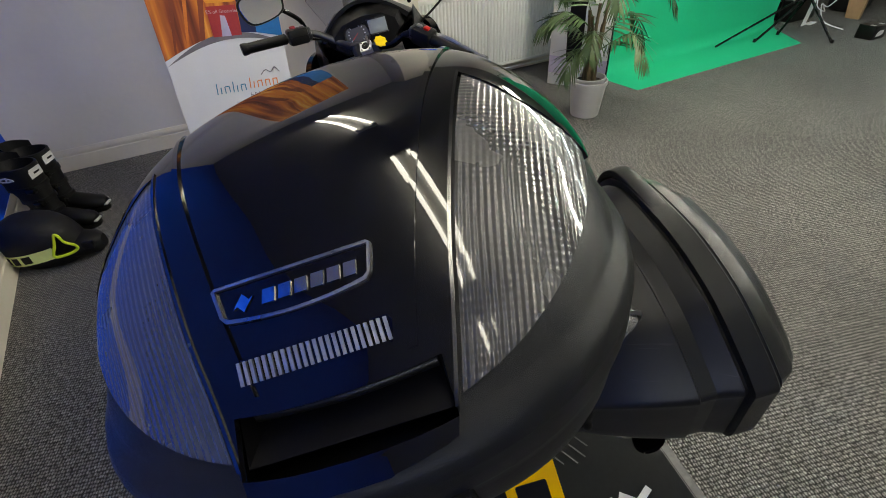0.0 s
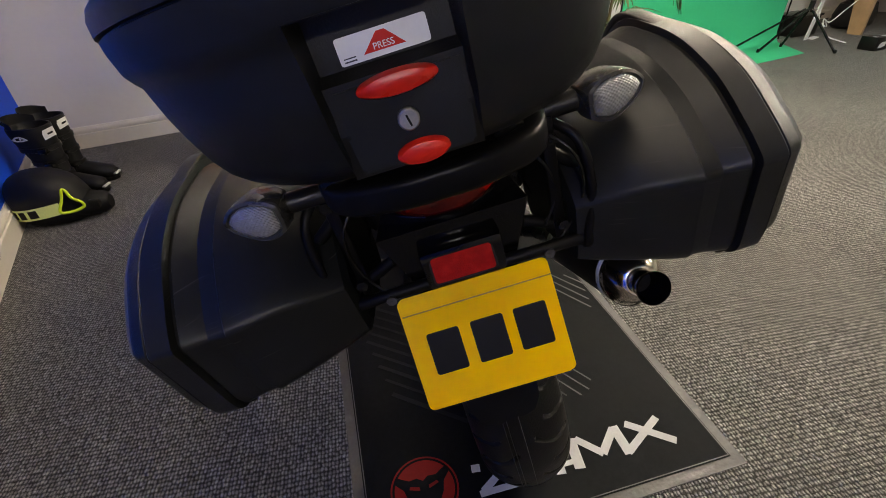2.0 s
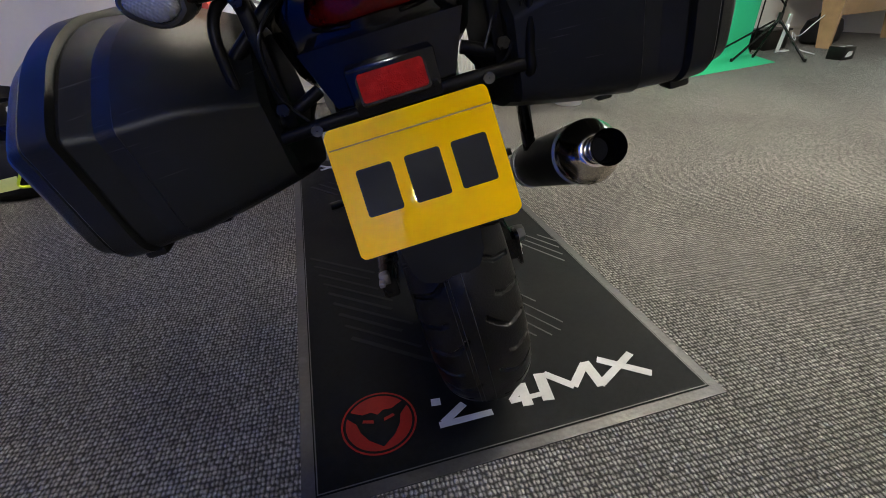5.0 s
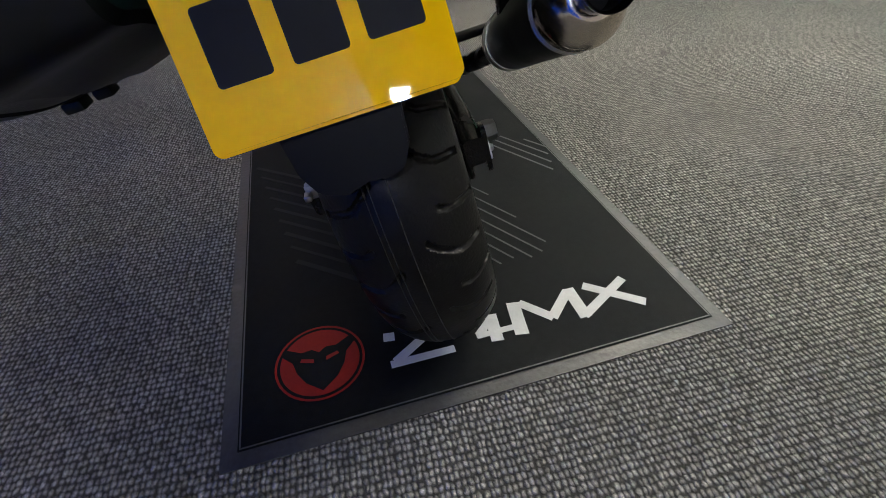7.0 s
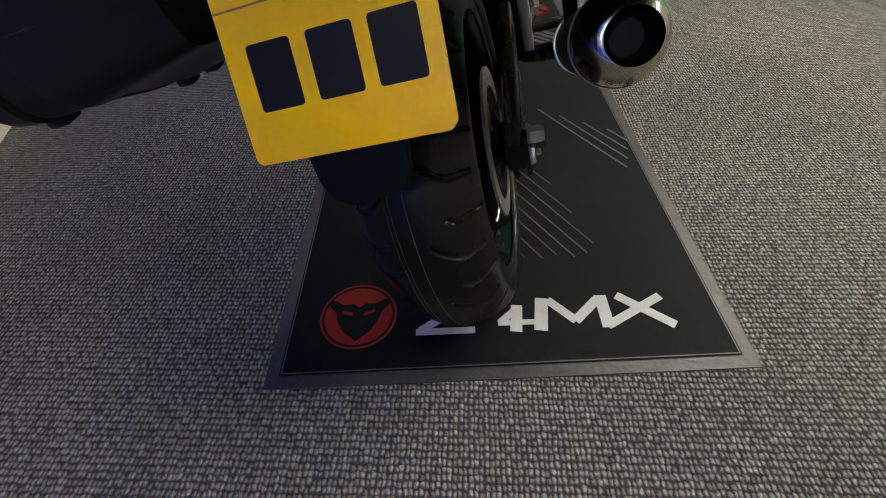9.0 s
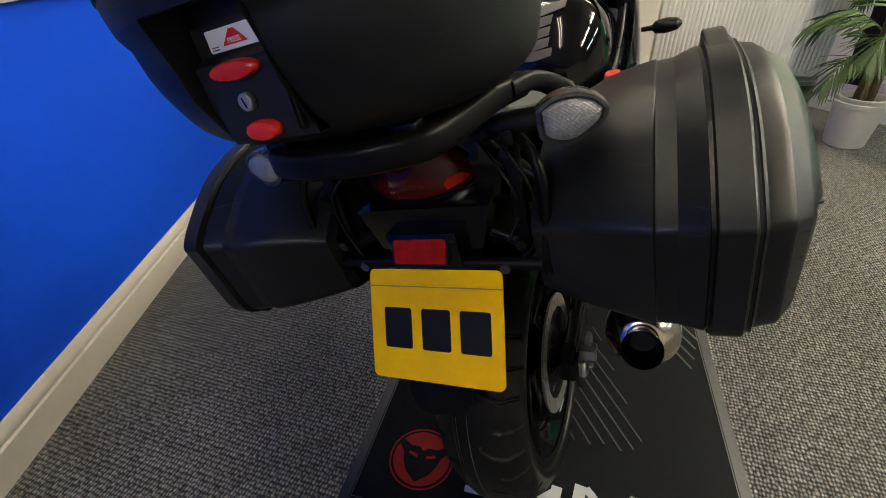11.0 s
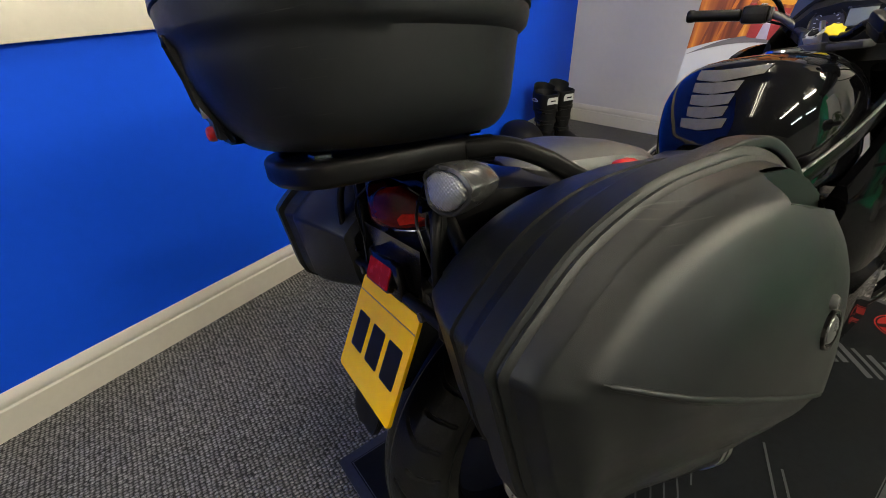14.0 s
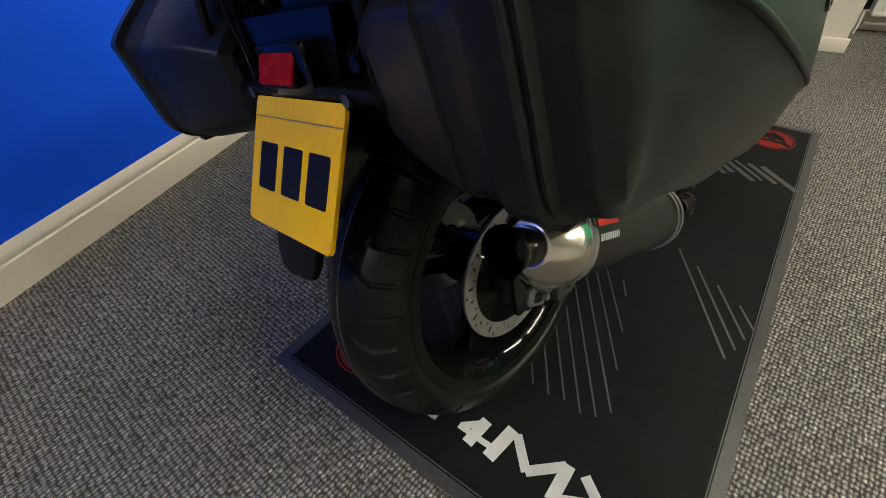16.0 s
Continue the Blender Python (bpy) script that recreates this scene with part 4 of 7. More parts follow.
# rack and grab rail
rack = strap([(-0.148, -0.13, 0.958), (-0.128, -0.20, 0.961), (-0.118, -0.29, 0.962), (-0.100, -0.352, 0.962), (-0.050, -0.376, 0.962), (0.0, -0.380, 0.962), (0.050, -0.376, 0.962), (0.100, -0.352, 0.962), (0.118, -0.29, 0.962), (0.128, -0.20, 0.961), (0.148, -0.13, 0.958)], 0.026, 0.034, 0.008, 90)
part("rear_rack", rack, RAILBLACK, bike, "thick satin black alloy rear rack")
part("rack_plate", prism(rounded_rect(0.20, 0.25, 0.04, 5, 0, -0.235), 0.956, 0.970, 0.003), RAILBLACK, bike)
for s in (-1, 1):
    rail = strap([(s * 0.138, -0.165, 0.960), (s * 0.158, -0.118, 0.958), (s * 0.180, -0.070, 0.935), (s * 0.192, -0.02, 0.898), (s * 0.186, 0.06, 0.854), (s * 0.15, 0.2, 0.81)], 0.030, 0.026, 0.007)
    part("grab_rail", rail, RAILBLACK, bike, "satin black alloy grab rail")
    # pannier frame
    part("pannier_tube", tube([(s * 0.12, -0.18, 0.93), (s * 0.180, -0.240, 0.90), (s * 0.192, -0.258, 0.83), (s * 0.184, -0.256, 0.76), (s * 0.180, -0.235, 0.722), (s * 0.17, -0.05, 0.70), (s * 0.16, 0.10, 0.72)], 0.007, 10, 40), RAILBLACK, bike)
    part("pannier_stay", box(s * 0.15 - 0.009, s * 0.15 + 0.009, -0.235, -0.215, 0.74, 0.93, 0.004), RAILBLACK, bike)
    part("pannier_strut", tube([(s * 0.10, -0.22, 0.78), (s * 0.2, -0.23, 0.74)], 0.009, 10), RAILBLACK, bike)
    part("upper_strut", tube([(s * 0.11, -0.2, 0.90), (s * 0.21, -0.22, 0.83)], 0.010, 10), RAILBLACK, bike)


# wiring beside the tail light, bolts and a sticker strip
part("wiring", tube([(0.10, -0.20, 0.905), (0.135, -0.235, 0.875), (0.15, -0.232, 0.82), (0.128, -0.238, 0.772)], 0.0022, 8, 30), RUBBER, bike, "black wiring loom")
part("wiring", tube([(0.115, -0.215, 0.93), (0.165, -0.262, 0.895), (0.182, -0.258, 0.83), (0.16, -0.24, 0.76), (0.118, -0.255, 0.735)], 0.002, 8, 36), RUBBER, bike)
part("wiring", tube([(-0.10, -0.21, 0.90), (-0.145, -0.24, 0.86), (-0.15, -0.236, 0.79), (-0.12, -0.248, 0.745)], 0.0022, 8, 30), RUBBER, bike)
for sx in (-0.118, 0.122):
    part("plate_bolt", lathe([(0.001, 0.010), (0.007, 0.010), (0.008, 0.006), (0.008, 0.0), (0.001, 0.0)], 8, "Y"), DARKALU, bike, "", pose(sx, -0.262, 0.7385))
for s in (-1, 1):
    for y, z in ((-0.215, 0.905), (-0.222, 0.775)):
        part("frame_bolt", lathe([(0.001, 0.012), (0.008, 0.012), (0.009, 0.008), (0.009, 0.0), (0.001, 0.0)], 6, "Y"), BLACKMETAL, bike, "", pose(s * 0.15, y - 0.034, z))
part("side_sticker", prism([(-0.03, -0.008), (0.03, -0.008), (0.034, 0.008), (-0.026, 0.008)], 0, 0.001), LABELW, bike, "white slanted sticker strip", pose(0.172, 0.035, 0.828, 90, 0, 90) @ pose(0, 0, 0, 0, 0, -18))


def indicator(s, x, y, z):
    """Rear turn signal: stalk, chrome-rimmed body and clear ribbed lens."""
    m = pose(x, y, z, 0, 0, s * 12)
    hexa = [(-1, 0.35, 0), (-0.95, 0.62, 0), (-0.5, 0.94, 0), (0.1, 1.0, 0), (0.62, 0.78, 0), (0.96, 0.36, 0), (1.0, 0.12, 0), (0.86, -0.28, 0), (0.42, -0.72, 0), (0.0, -0.98, 0), (-0.45, -0.98, 0), (-0.88, -0.7, 0), (-0.98, -0.4, 0)]
    oval = [(s * p.x, p.y) for p in closed_spline(hexa, 52)]
    shell = loft([[Vector((c * w, yy, q * h)) for c, q in oval] for yy, w, h in ((-0.006, 0.0315, 0.0225), (-0.0125, 0.0325, 0.0235), (-0.0145, 0.0345, 0.0255), (-0.0125, 0.0385, 0.0285), (-0.006, 0.0395, 0.0295), (0.010, 0.039, 0.029), (0.030, 0.035, 0.026), (0.040, 0.028, 0.021), (0.043, 0.012, 0.009))])
    body = part("indicator", shell, SHELLGREY, bike, "rear turn signal with clear ribbed lens", m)
    part("lens", loft([[Vector((c * w, yy, q * h)) for c, q in oval] for yy, w, h in ((-0.008, 0.0325, 0.0235), (-0.0125, 0.0318, 0.0228), (-0.0165, 0.029, 0.0205), (-0.0195, 0.022, 0.015), (-0.021, 0.012, 0.008), (-0.0212, 0.002, 0.0015))]), CLEARLENS, body, "clear lens with a fine diamond grid")
    part("stalk", tube([(-s * 0.03, 0.02, 0.0), (-s * 0.08, 0.04, -0.005), (-s * 0.12, 0.07, -0.02)], 0.014, 12), SOFTPLASTIC, body)


indicator(1, 0.232, -0.240, 0.937)
indicator(-1, -0.230, -0.256, 0.926)

# seats
def seat_mesh(rows):
    prof = [(-1, -0.9), (-1.0, -0.2), (-0.94, 0.45), (-0.72, 0.85), (-0.35, 1.0), (0, 1.03), (0.35, 1.0), (0.72, 0.85), (0.94, 0.45), (1.0, -0.2), (1, -0.9)]
    return loft([[Vector((x * w, y, zc + z * h)) for x, z in prof] for y, w, zc, h in densify(rows, 4)])


part("pillion_seat", seat_mesh([(-0.06, 0.06, 0.90, 0.015), (-0.05, 0.10, 0.895, 0.028), (0.05, 0.128, 0.885, 0.04), (0.15, 0.135, 0.872, 0.045), (0.24, 0.135, 0.845, 0.045), (0.27, 0.12, 0.82, 0.03)]), SEATVINYL, bike, "black vinyl pillion seat")
part("rider_seat", seat_mesh([(0.25, 0.13, 0.80, 0.05), (0.29, 0.155, 0.79, 0.052), (0.38, 0.16, 0.765, 0.05), (0.48, 0.13, 0.76, 0.05), (0.58, 0.10, 0.775, 0.05), (0.62, 0.08, 0.79, 0.04)]), SEATVINYL, bike, "black vinyl rider seat")
for s in (-1, 1):
    part("release_knob", box(s * 0.255 - 0.012, s * 0.255 + 0.012, -0.015, 0.015, 0.885, 0.925, 0.006), RED, bike, "red plastic release knob")

# tank
tprof = [(-0.82, -1), (-1.0, -0.45), (-1.0, 0.15), (-0.88, 0.6), (-0.55, 0.92), (0, 1.0), (0.55, 0.92), (0.88, 0.6), (1.0, 0.15), (1.0, -0.45), (0.82, -1)]
rows = densify([(0.540, 0.062, 0.78, 0.050), (0.547, 0.085, 0.785, 0.066), (0.558, 0.104, 0.79, 0.082), (0.580, 0.126, 0.808, 0.104), (0.610, 0.148, 0.825, 0.130), (0.648, 0.168, 0.840, 0.150), (0.70, 0.183, 0.85, 0.154), (0.80, 0.188, 0.855, 0.150), (0.90, 0.18, 0.855, 0.143), (1.00, 0.15, 0.85, 0.118), (1.05, 0.11, 0.845, 0.08)], 4)
cs = [(p.x, p.y) for p in closed_spline([(a, b, 0) for a, b in tprof], 44)]
part("fuel_tank", loft([[Vector((x * w, y, zc + z * h)) for x, z in cs] for y, w, zc, h in rows]), GLOSS, bike, "gloss black fuel tank")
part("filler_cap", lathe([(0.001, 0.012), (0.036, 0.012), (0.042, 0.006), (0.042, 0.0), (0.001, 0.0)], 32, "Z"), CHROME, bike, "", pose(0, 0.88, 0.996))

# tank pad: claw-like strips on the rear of the tank
PADGREY = mat("grey_pad_vinyl", (0.11, 0.10, 0.085), 0.45, var=0.2, scale=60, bump=0.6, bscale=500)
tank_bm = loft([[Vector((x * w, y, zc + z * h)) for x, z in cs] for y, w, zc, h in rows])
for i in range(5):
    z0 = 0.862 + 0.0245 * i
    for s in (-1, 1):
        reach = (0.050, 0.043, 0.046, 0.052, 0.086 if s > 0 else 0.058)[i]
        na, nb, nc = Vector((-s * 0.13, 0, 1)), Vector((-s * 0.03, 0, 1)), Vector((s * 1.0, 0, -0.25))
        pa, pb, pc = Vector((0, 0, z0)), Vector((0, 0, z0 + 0.0238)), Vector((s * reach, 0, z0 + 0.010))
        strip = cut_out(tank_bm, lambda c: (c - pa).dot(na) > 0 and (c - pb).dot(nb) < 0 and (c - pc).dot(nc) < 0 and s * c.x > 0.0002 and c.y < 0.70, [(pa, na), (pb, nb), (pc, nc), (Vector((s * 0.0002, 0, 0)), Vector((1, 0, 0))), (Vector((0, 0.70, 0)), Vector((0, 1, 0)))], 0.0012)
        part("tank_pad_strip", thicken(strip, 0.0015), PADGREY, bike, "grey grip strip stuck on the tank")
tank_bm.free()

# fairing, frame rail, cockpit
for s in (-1, 1):
    side = loft([[Vector((s * (x + 0.03 * math.sin(math.pi * q / 9) - 0.085 * (1 - q / 9) ** 1.3), y, z0 + (z1 - z0) * q / 9)) for q in range(10)] + [Vector((s * (x - 0.02), y, z1)), Vector((s * (x - 0.105), y, z0))] for y, x, z0, z1 in densify([(0.80, 0.205, 0.52, 0.70), (0.86, 0.222, 0.40, 0.76), (0.94, 0.236, 0.30, 0.84), (1.05, 0.245, 0.28, 0.98), (1.2, 0.235, 0.36, 1.02), (1.36, 0.19, 0.62, 1.0), (1.5, 0.10, 0.74, 0.92)], 4)])
    part("side_fairing", side, FAIRGLOSS, bike, "gloss black side fairing")
    part("frame_rail", strap([(s * 0.160, 0.40, 0.700), (s * 0.180, 0.60, 0.748), (s * 0.196, 0.80, 0.812), (s * 0.202, 0.98, 0.885)], 0.020, 0.046, 0.008, 30), TAILBLACK, bike, "black frame spar under the tank")
    part("spar_edge", tube([(s * 0.172, 0.40, 0.724), (s * 0.192, 0.60, 0.772), (s * 0.208, 0.80, 0.836), (s * 0.214, 0.98, 0.908)], 0.0035, 8), STEEL, bike, "thin bright edge of the frame spar")
    part("rear_frame", tube([(s * 0.15, 0.10, 0.78), (s * 0.16, 0.35, 0.70), (s * 0.165, 0.5, 0.66)], 0.015, 10), BLACKMETAL, bike)
    part("side_panel", loft([[Vector((s * x, y, z0)), Vector((s * (x + 0.012), y, (z0 + z1) / 2)), Vector((s * x, y, z1)), Vector((s * (x - 0.02), y, z1)), Vector((s * (x - 0.02), y, z0))] for y, x, z0, z1 in ((0.22, 0.14, 0.70, 0.77), (0.34, 0.165, 0.58, 0.74), (0.48, 0.165, 0.52, 0.71), (0.60, 0.16, 0.55, 0.72))]), SOFTPLASTIC, bike)
    part("footrest_hanger", box(s * 0.17 - 0.012, s * 0.17 + 0.012, 0.34, 0.42, 0.33, 0.60, 0.006), ALU, bike)
    part("footrest", tube([(s * 0.18, 0.40, 0.36), (s * 0.28, 0.385, 0.365)], 0.012, 10), RUBBER, bike)
    part("fork_leg", tube([(s * 0.10, 1.49, 0.28), (s * 0.10, 1.36, 0.58), (s * 0.10, 1.20, 0.95)], 0.026, 14), BLACKMETAL, bike, "", STEER)
part("engine_block", box(-0.19, 0.19, 0.62, 1.12, 0.28, 0.62, 0.04), BLACKMETAL, bike, "black engine block")
part("belly_pan", loft([[Vector((x * w, y, z)) for x, z in ((-1, 0.40), (-0.9, 0.22), (-0.4, 0.15), (0.4, 0.15), (0.9, 0.22), (1, 0.40))] for y, w in ((0.62, 0.17), (0.9, 0.225), (1.15, 0.20), (1.25, 0.12))]), GLOSS, bike)
part("front_mudguard", loft([[Vector((x, 1.47 + 0.325 * math.cos(a) * r, 0.30 + 0.325 * math.sin(a) * r)) for x, r in ((-0.075, 0.93), (-0.06, 1.0), (0, 1.03), (0.06, 1.0), (0.075, 0.93), (0.055, 0.985), (0, 1.015), (-0.055, 0.985))] for a in [radians(20 + 7 * q) for q in range(20)]]), FAIRGLOSS, bike, "gloss black front mudguard", STEER)
part("fairing_mark", join(prism([(-0.026, 0.016), (0.030, 0.016), (0.034, 0.024), (-0.024, 0.024)], 0, 0.002), prism([(0.022, 0.018), (0.034, 0.022), (0.010, -0.030), (-0.004, -0.030)], 0, 0.002)), INKWHITE, bike, "white slanted stroke on the fairing", pose(0.2455, 0.905, 0.715, 90, 0, 90) @ pose(0, 0, 0, 0, 9, 0))

# cockpit
part("top_yoke", join(box(-0.11, 0.11, 1.02, 1.10, 0.985, 1.005, 0.008), box(-0.03, 0.03, 1.0, 1.06, 0.98, 1.01, 0.008)), DARKALU, bike, "grey alloy top yoke")
ign = part("ignition_lock", prism(rounded_rect(0.040, 0.040, 0.004, 3), 0.0, 0.028, 0.002), LABELW, bike, "square silver ignition lock", pose(-0.010, 1.065, 1.012, 34, 0, -10))
part("key_hole", lathe([(0.001, 0.0315), (0.011, 0.0315), (0.013, 0.028), (0.001, 0.028)], 24, "Z"), INKBLACK, ign)
for kx, ky in ((-0.014, 0.014), (0.014, 0.014), (-0.014, -0.014), (0.014, -0.014)):
    part("lock_screw", lathe([(0.001, 0.030), (0.003, 0.030), (0.0032, 0.028), (0.001, 0.028)], 12, "Z"), DARKALU, ign, "", pose(kx, ky, 0))
part("ignition_key", box(-0.003, 0.003, -0.012, 0.012, 0.0, 0.03, 0.002), STEEL, bike, "", pose(0.0, 1.06, 1.033))
part("key_tag", prism([(0.024 * math.cos(a) * (1 if q % 2 else 0.75), 0.024 * math.sin(a) * (1 if q % 2 else 0.75)) for q, a in enumerate([2 * math.pi * k / 16 for k in range(16)])], 0, 0.004, 0.001), KEYYEL, bike, "yellow notched key tag", pose(0.04, 1.035, 1.035, 40, 10, 20))
# the bars are turned to the right, as the machine stands
BARS = {-1: [(-0.047, 1.09, 1.03), (-0.10, 1.165, 1.045), (-0.165, 1.18, 1.092), (-0.22, 1.168, 1.108), (-0.40, 1.10, 1.136)], 1: [(0.023, 1.055, 1.02), (0.075, 1.02, 1.02), (0.125, 0.985, 1.042), (0.172, 0.94, 1.036), (0.285, 0.815, 0.962)]}
for s in (-1, 1):
    pts = BARS[s]
    part("handlebar", tube(pts, 0.0115, 12, 30), DARKALU if s < 0 else BLACKMETAL, bike, "bent tubular handlebar")
    a, b = Vector(pts[3]), Vector(pts[4])
    d = (b - a).normalized()
    gm = Matrix.Translation(b - d * 0.148) @ d.to_track_quat("Y", "Z").to_matrix().to_4x4()
    part("grip", lathe([(0.012, 0)] + [(0.0165 + 0.0012 * (k % 2), 0.004 + 0.004 * k) for k in range(34)] + [(0.0195, 0.142), (0.0195, 0.153), (0.017, 0.157), (0.001, 0.158)], 20, "Y"), RUBBER, bike, "black ribbed rubber grip", gm)
    sw = part("switch_box", box(-0.046, 0.024, -0.026, 0.026, -0.026, 0.026, 0.009), SOFTPLASTIC, bike, "black switch cluster", Matrix.Translation(a + d * 0.02) @ d.to_track_quat("X", "Z").to_matrix().to_4x4())
    part("switch_button", box(-0.009, 0.009, -0.008, 0.008, 0.024, 0.034, 0.003), RED if s > 0 else BAN_R, sw, "red switch")
    part("rocker_switch", box(-0.038, -0.020, -0.007, 0.007, 0.024, 0.031, 0.003), STEEL, sw, "small bright rocker switch")
    part("switch_seam", box(-0.0465, 0.0245, -0.0268, 0.0268, -0.001, 0.001), INKBLACK, sw)
    part("clamp_collar", box(0.024, 0.036, -0.021, 0.021, -0.021, 0.021, 0.008), DARKALU, sw, "", pose(-0.082, 0, 0))
    fw = s * Vector((-d.y, d.x, 0)).normalized() - Vector((0, 0, 0.2))
    part("lever", tube([a + fw * 0.03, a + fw * 0.055 + d * 0.05, b + fw * 0.045 - d * 0.02, b + fw * 0.040 + d * (0.035 if s > 0 else -0.01)], [0.009, 0.007, 0.006, 0.009], 8, 16), ALU, bike)
    part("riser", tube([Vector(pts[0]) - Vector((0, 0, 0.04)), Vector(pts[0]) + Vector((0, 0, 0.012))], 0.017, 12), DARKALU, bike)
    sig = loft([[Vector((s * x, c * w, q * h)) for c, q in [(math.cos(k), math.sin(k)) for k in [2 * math.pi * z / 20 for z in range(20)]]] for x, w, h in ((0.0, 0.008, 0.007), (0.03, 0.009, 0.008), (0.04, 0.022, 0.018), (0.07, 0.03, 0.022), (0.10, 0.024, 0.017), (0.112, 0.006, 0.005))])
    if s > 0:
        part("front_indicator", sig, SOFTPLASTIC, bike, "black front turn signal pod", pose(s * 0.262, 0.90, 0.835, 0, 0, -s * 8))
outline = closed_spline([(-0.075, 0.012, 0), (-0.06, 0.042, 0), (0.0, 0.05, 0), (0.065, 0.044, 0), (0.078, 0.012, 0), (0.062, -0.032, 0), (0.0, -0.045, 0), (-0.058, -0.036, 0)], 40)
for s, mx, my, mz in ((-1, -0.302, 1.179, 1.223), (1, 0.302, 1.23, 1.20)):
    sh = loft([[Vector((-s * p.x * k, y, p.y * k)) for p in outline] for y, k in ((0.0, 1.0), (0.006, 1.02), (0.02, 0.95), (0.035, 0.7), (0.04, 0.3))])
    mir = part("mirror", sh, SOFTPLASTIC, bike, "black oval rear-view mirror", pose(mx, my, mz, -8, 0, 24 if s < 0 else -8))
    part("mirror_glass", loft([[Vector((-s * p.x * k, y, p.y * k)) for p in outline] for y, k in ((-0.0005, 0.92), (-0.002, 0.9))]), MIRROR, mir, "mirror glass")
    part("mirror_stem", tube([(-s * 0.055, 0.02, -0.02), (-s * 0.11, 0.05, -0.075), (-s * 0.13, 0.09, -0.12)], 0.008, 10), BLACKMETAL, mir)
dash = loft([[Vector((x * w, y, zc + z * h)) for x, z in ((-1, -0.3), (-0.95, 0.35), (-0.6, 0.85), (0, 1.0), (0.6, 0.85), (0.95, 0.35), (1, -0.3), (0.7, -0.9), (-0.7, -0.9))] for y, w, zc, h in ((1.16, 0.118, 1.045, 0.058), (1.20, 0.14, 1.052, 0.072), (1.30, 0.16, 1.045, 0.08), (1.42, 0.12, 0.985, 0.06))])
dsh = part("instrument_panel", dash, SOFTPLASTIC, bike, "black instrument panel with dial and display")
dm = pose(0, 1.156, 1.054, 74, 0, 0)
part("dial", lathe([(0.001, 0.002), (0.040, 0.002), (0.043, 0.005), (0.046, 0.0), (0.046, -0.004)], 36, "Z"), DIALFACE, dsh, "round black rev counter", pose(-0.032, 0, 0) @ dm)
part("dial_ring", lathe([(0.032, 0.0025), (0.036, 0.0025), (0.036, 0.0032), (0.032, 0.0032)], 36, "Z", True), INKGREY, dsh, "", pose(-0.032, 0, 0) @ dm)
for q in range(13):
    a = radians(215 - 22 * q)
    part("dial_mark", box(-0.001, 0.001, 0.026, 0.0315, 0.0025, 0.003), LABELW, dsh, "", pose(-0.032, 0, 0) @ dm @ pose(0, 0, 0, 0, 0, math.degrees(a) - 90))
part("dial_needle", box(-0.0008, 0.0008, -0.004, 0.026, 0.0032, 0.0038), RED, dsh, "", pose(-0.032, 0, 0) @ dm @ pose(0, 0, 0, 0, 0, 125))
part("display", box(-0.032, 0.032, -0.022, 0.022, 0.0, 0.004, 0.002), SCREEN, dsh, "grey liquid crystal display", pose(0.046, 0, 0.006) @ dm @ pose(0, 0, 0, 0, 0, -4))
part("display_rim", join(box(-0.036, 0.036, 0.0225, 0.026, 0.0, 0.007, 0.001), box(-0.036, 0.036, -0.026, -0.0225, 0.0, 0.007, 0.001)), SHELLGREY, dsh, "", pose(0.046, 0, 0.006) @ dm @ pose(0, 0, 0, 0, 0, -4))
hood = loft([[Vector((x * w, y, z + 0.09 * (1 - x * x))) for x in [-1 + q / 8 for q in range(17)]] + [Vector((x * (w - 0.012), y, z - 0.012 + 0.09 * (1 - x * x))) for x in [1 - q / 8 for q in range(17)]] for y, w, z in ((1.20, 0.165, 1.058), (1.30, 0.20, 1.035), (1.42, 0.21, 0.985), (1.55, 0.15, 0.90), (1.62, 0.06, 0.84))])
part("nose_fairing", hood, SOFTPLASTIC, bike, "black cockpit fairing")
for s in (-1, 1):
    part("cockpit_panel", loft([[Vector((s * a, y, b)), Vector((s * (a + 0.03), y, b - 0.08)), Vector((s * (a + 0.035), y, b - 0.2)), Vector((s * (a + 0.015), y, b - 0.2)), Vector((s * (a - 0.01), y, b - 0.02))] for y, a, b in ((1.14, 0.17, 1.03), (1.25, 0.19, 1.07), (1.42, 0.19, 1.01), (1.52, 0.15, 0.93))]), SOFTPLASTIC, bike, "black inner cockpit panel")
screen_bm = loft([[Vector((x * w, y + 0.10 * (x * x) * -1 + 0.0, z)) for x in [-1 + q / 8 for q in range(17)]] for y, w, z in ((1.56, 0.16, 1.06), (1.47, 0.185, 1.17), (1.40, 0.17, 1.26), (1.36, 0.12, 1.31))], caps=False, closed=False)
scr = part("windscreen", thicken(screen_bm, 0.003), glass_material("clear_acrylic", (0.93, 0.95, 0.95)), bike, "clear acrylic windscreen")
scr.visible_shadow = False
part("brake_reservoir", lathe([(0.001, 0.0), (0.021, 0.0), (0.021, 0.032), (0.023, 0.034), (0.023, 0.04), (0.001, 0.042)], 20, "Z"), SOFTPLASTIC, bike, "", pose(0.20, 1.10, 1.13))
part("cable", tube([(0.22, 1.09, 1.13), (0.29, 1.17, 1.17), (0.33, 1.20, 1.10), (0.26, 1.22, 1.04), (0.16, 1.2, 1.0)], 0.004, 8, 30), RUBBER, bike, "black looped cable")
part("cable", tube([(-0.20, 1.185, 1.085), (-0.15, 1.20, 1.06), (-0.10, 1.18, 1.01)], 0.004, 8, 20), RUBBER, bike)

# ---- top box ----
topbox = thing("top_box", BIKE @ pose(-0.010, 0, 0), "black top box with glossy lid panel, clamped on the rear rack", "top box")
TILT_BOX = 0.045


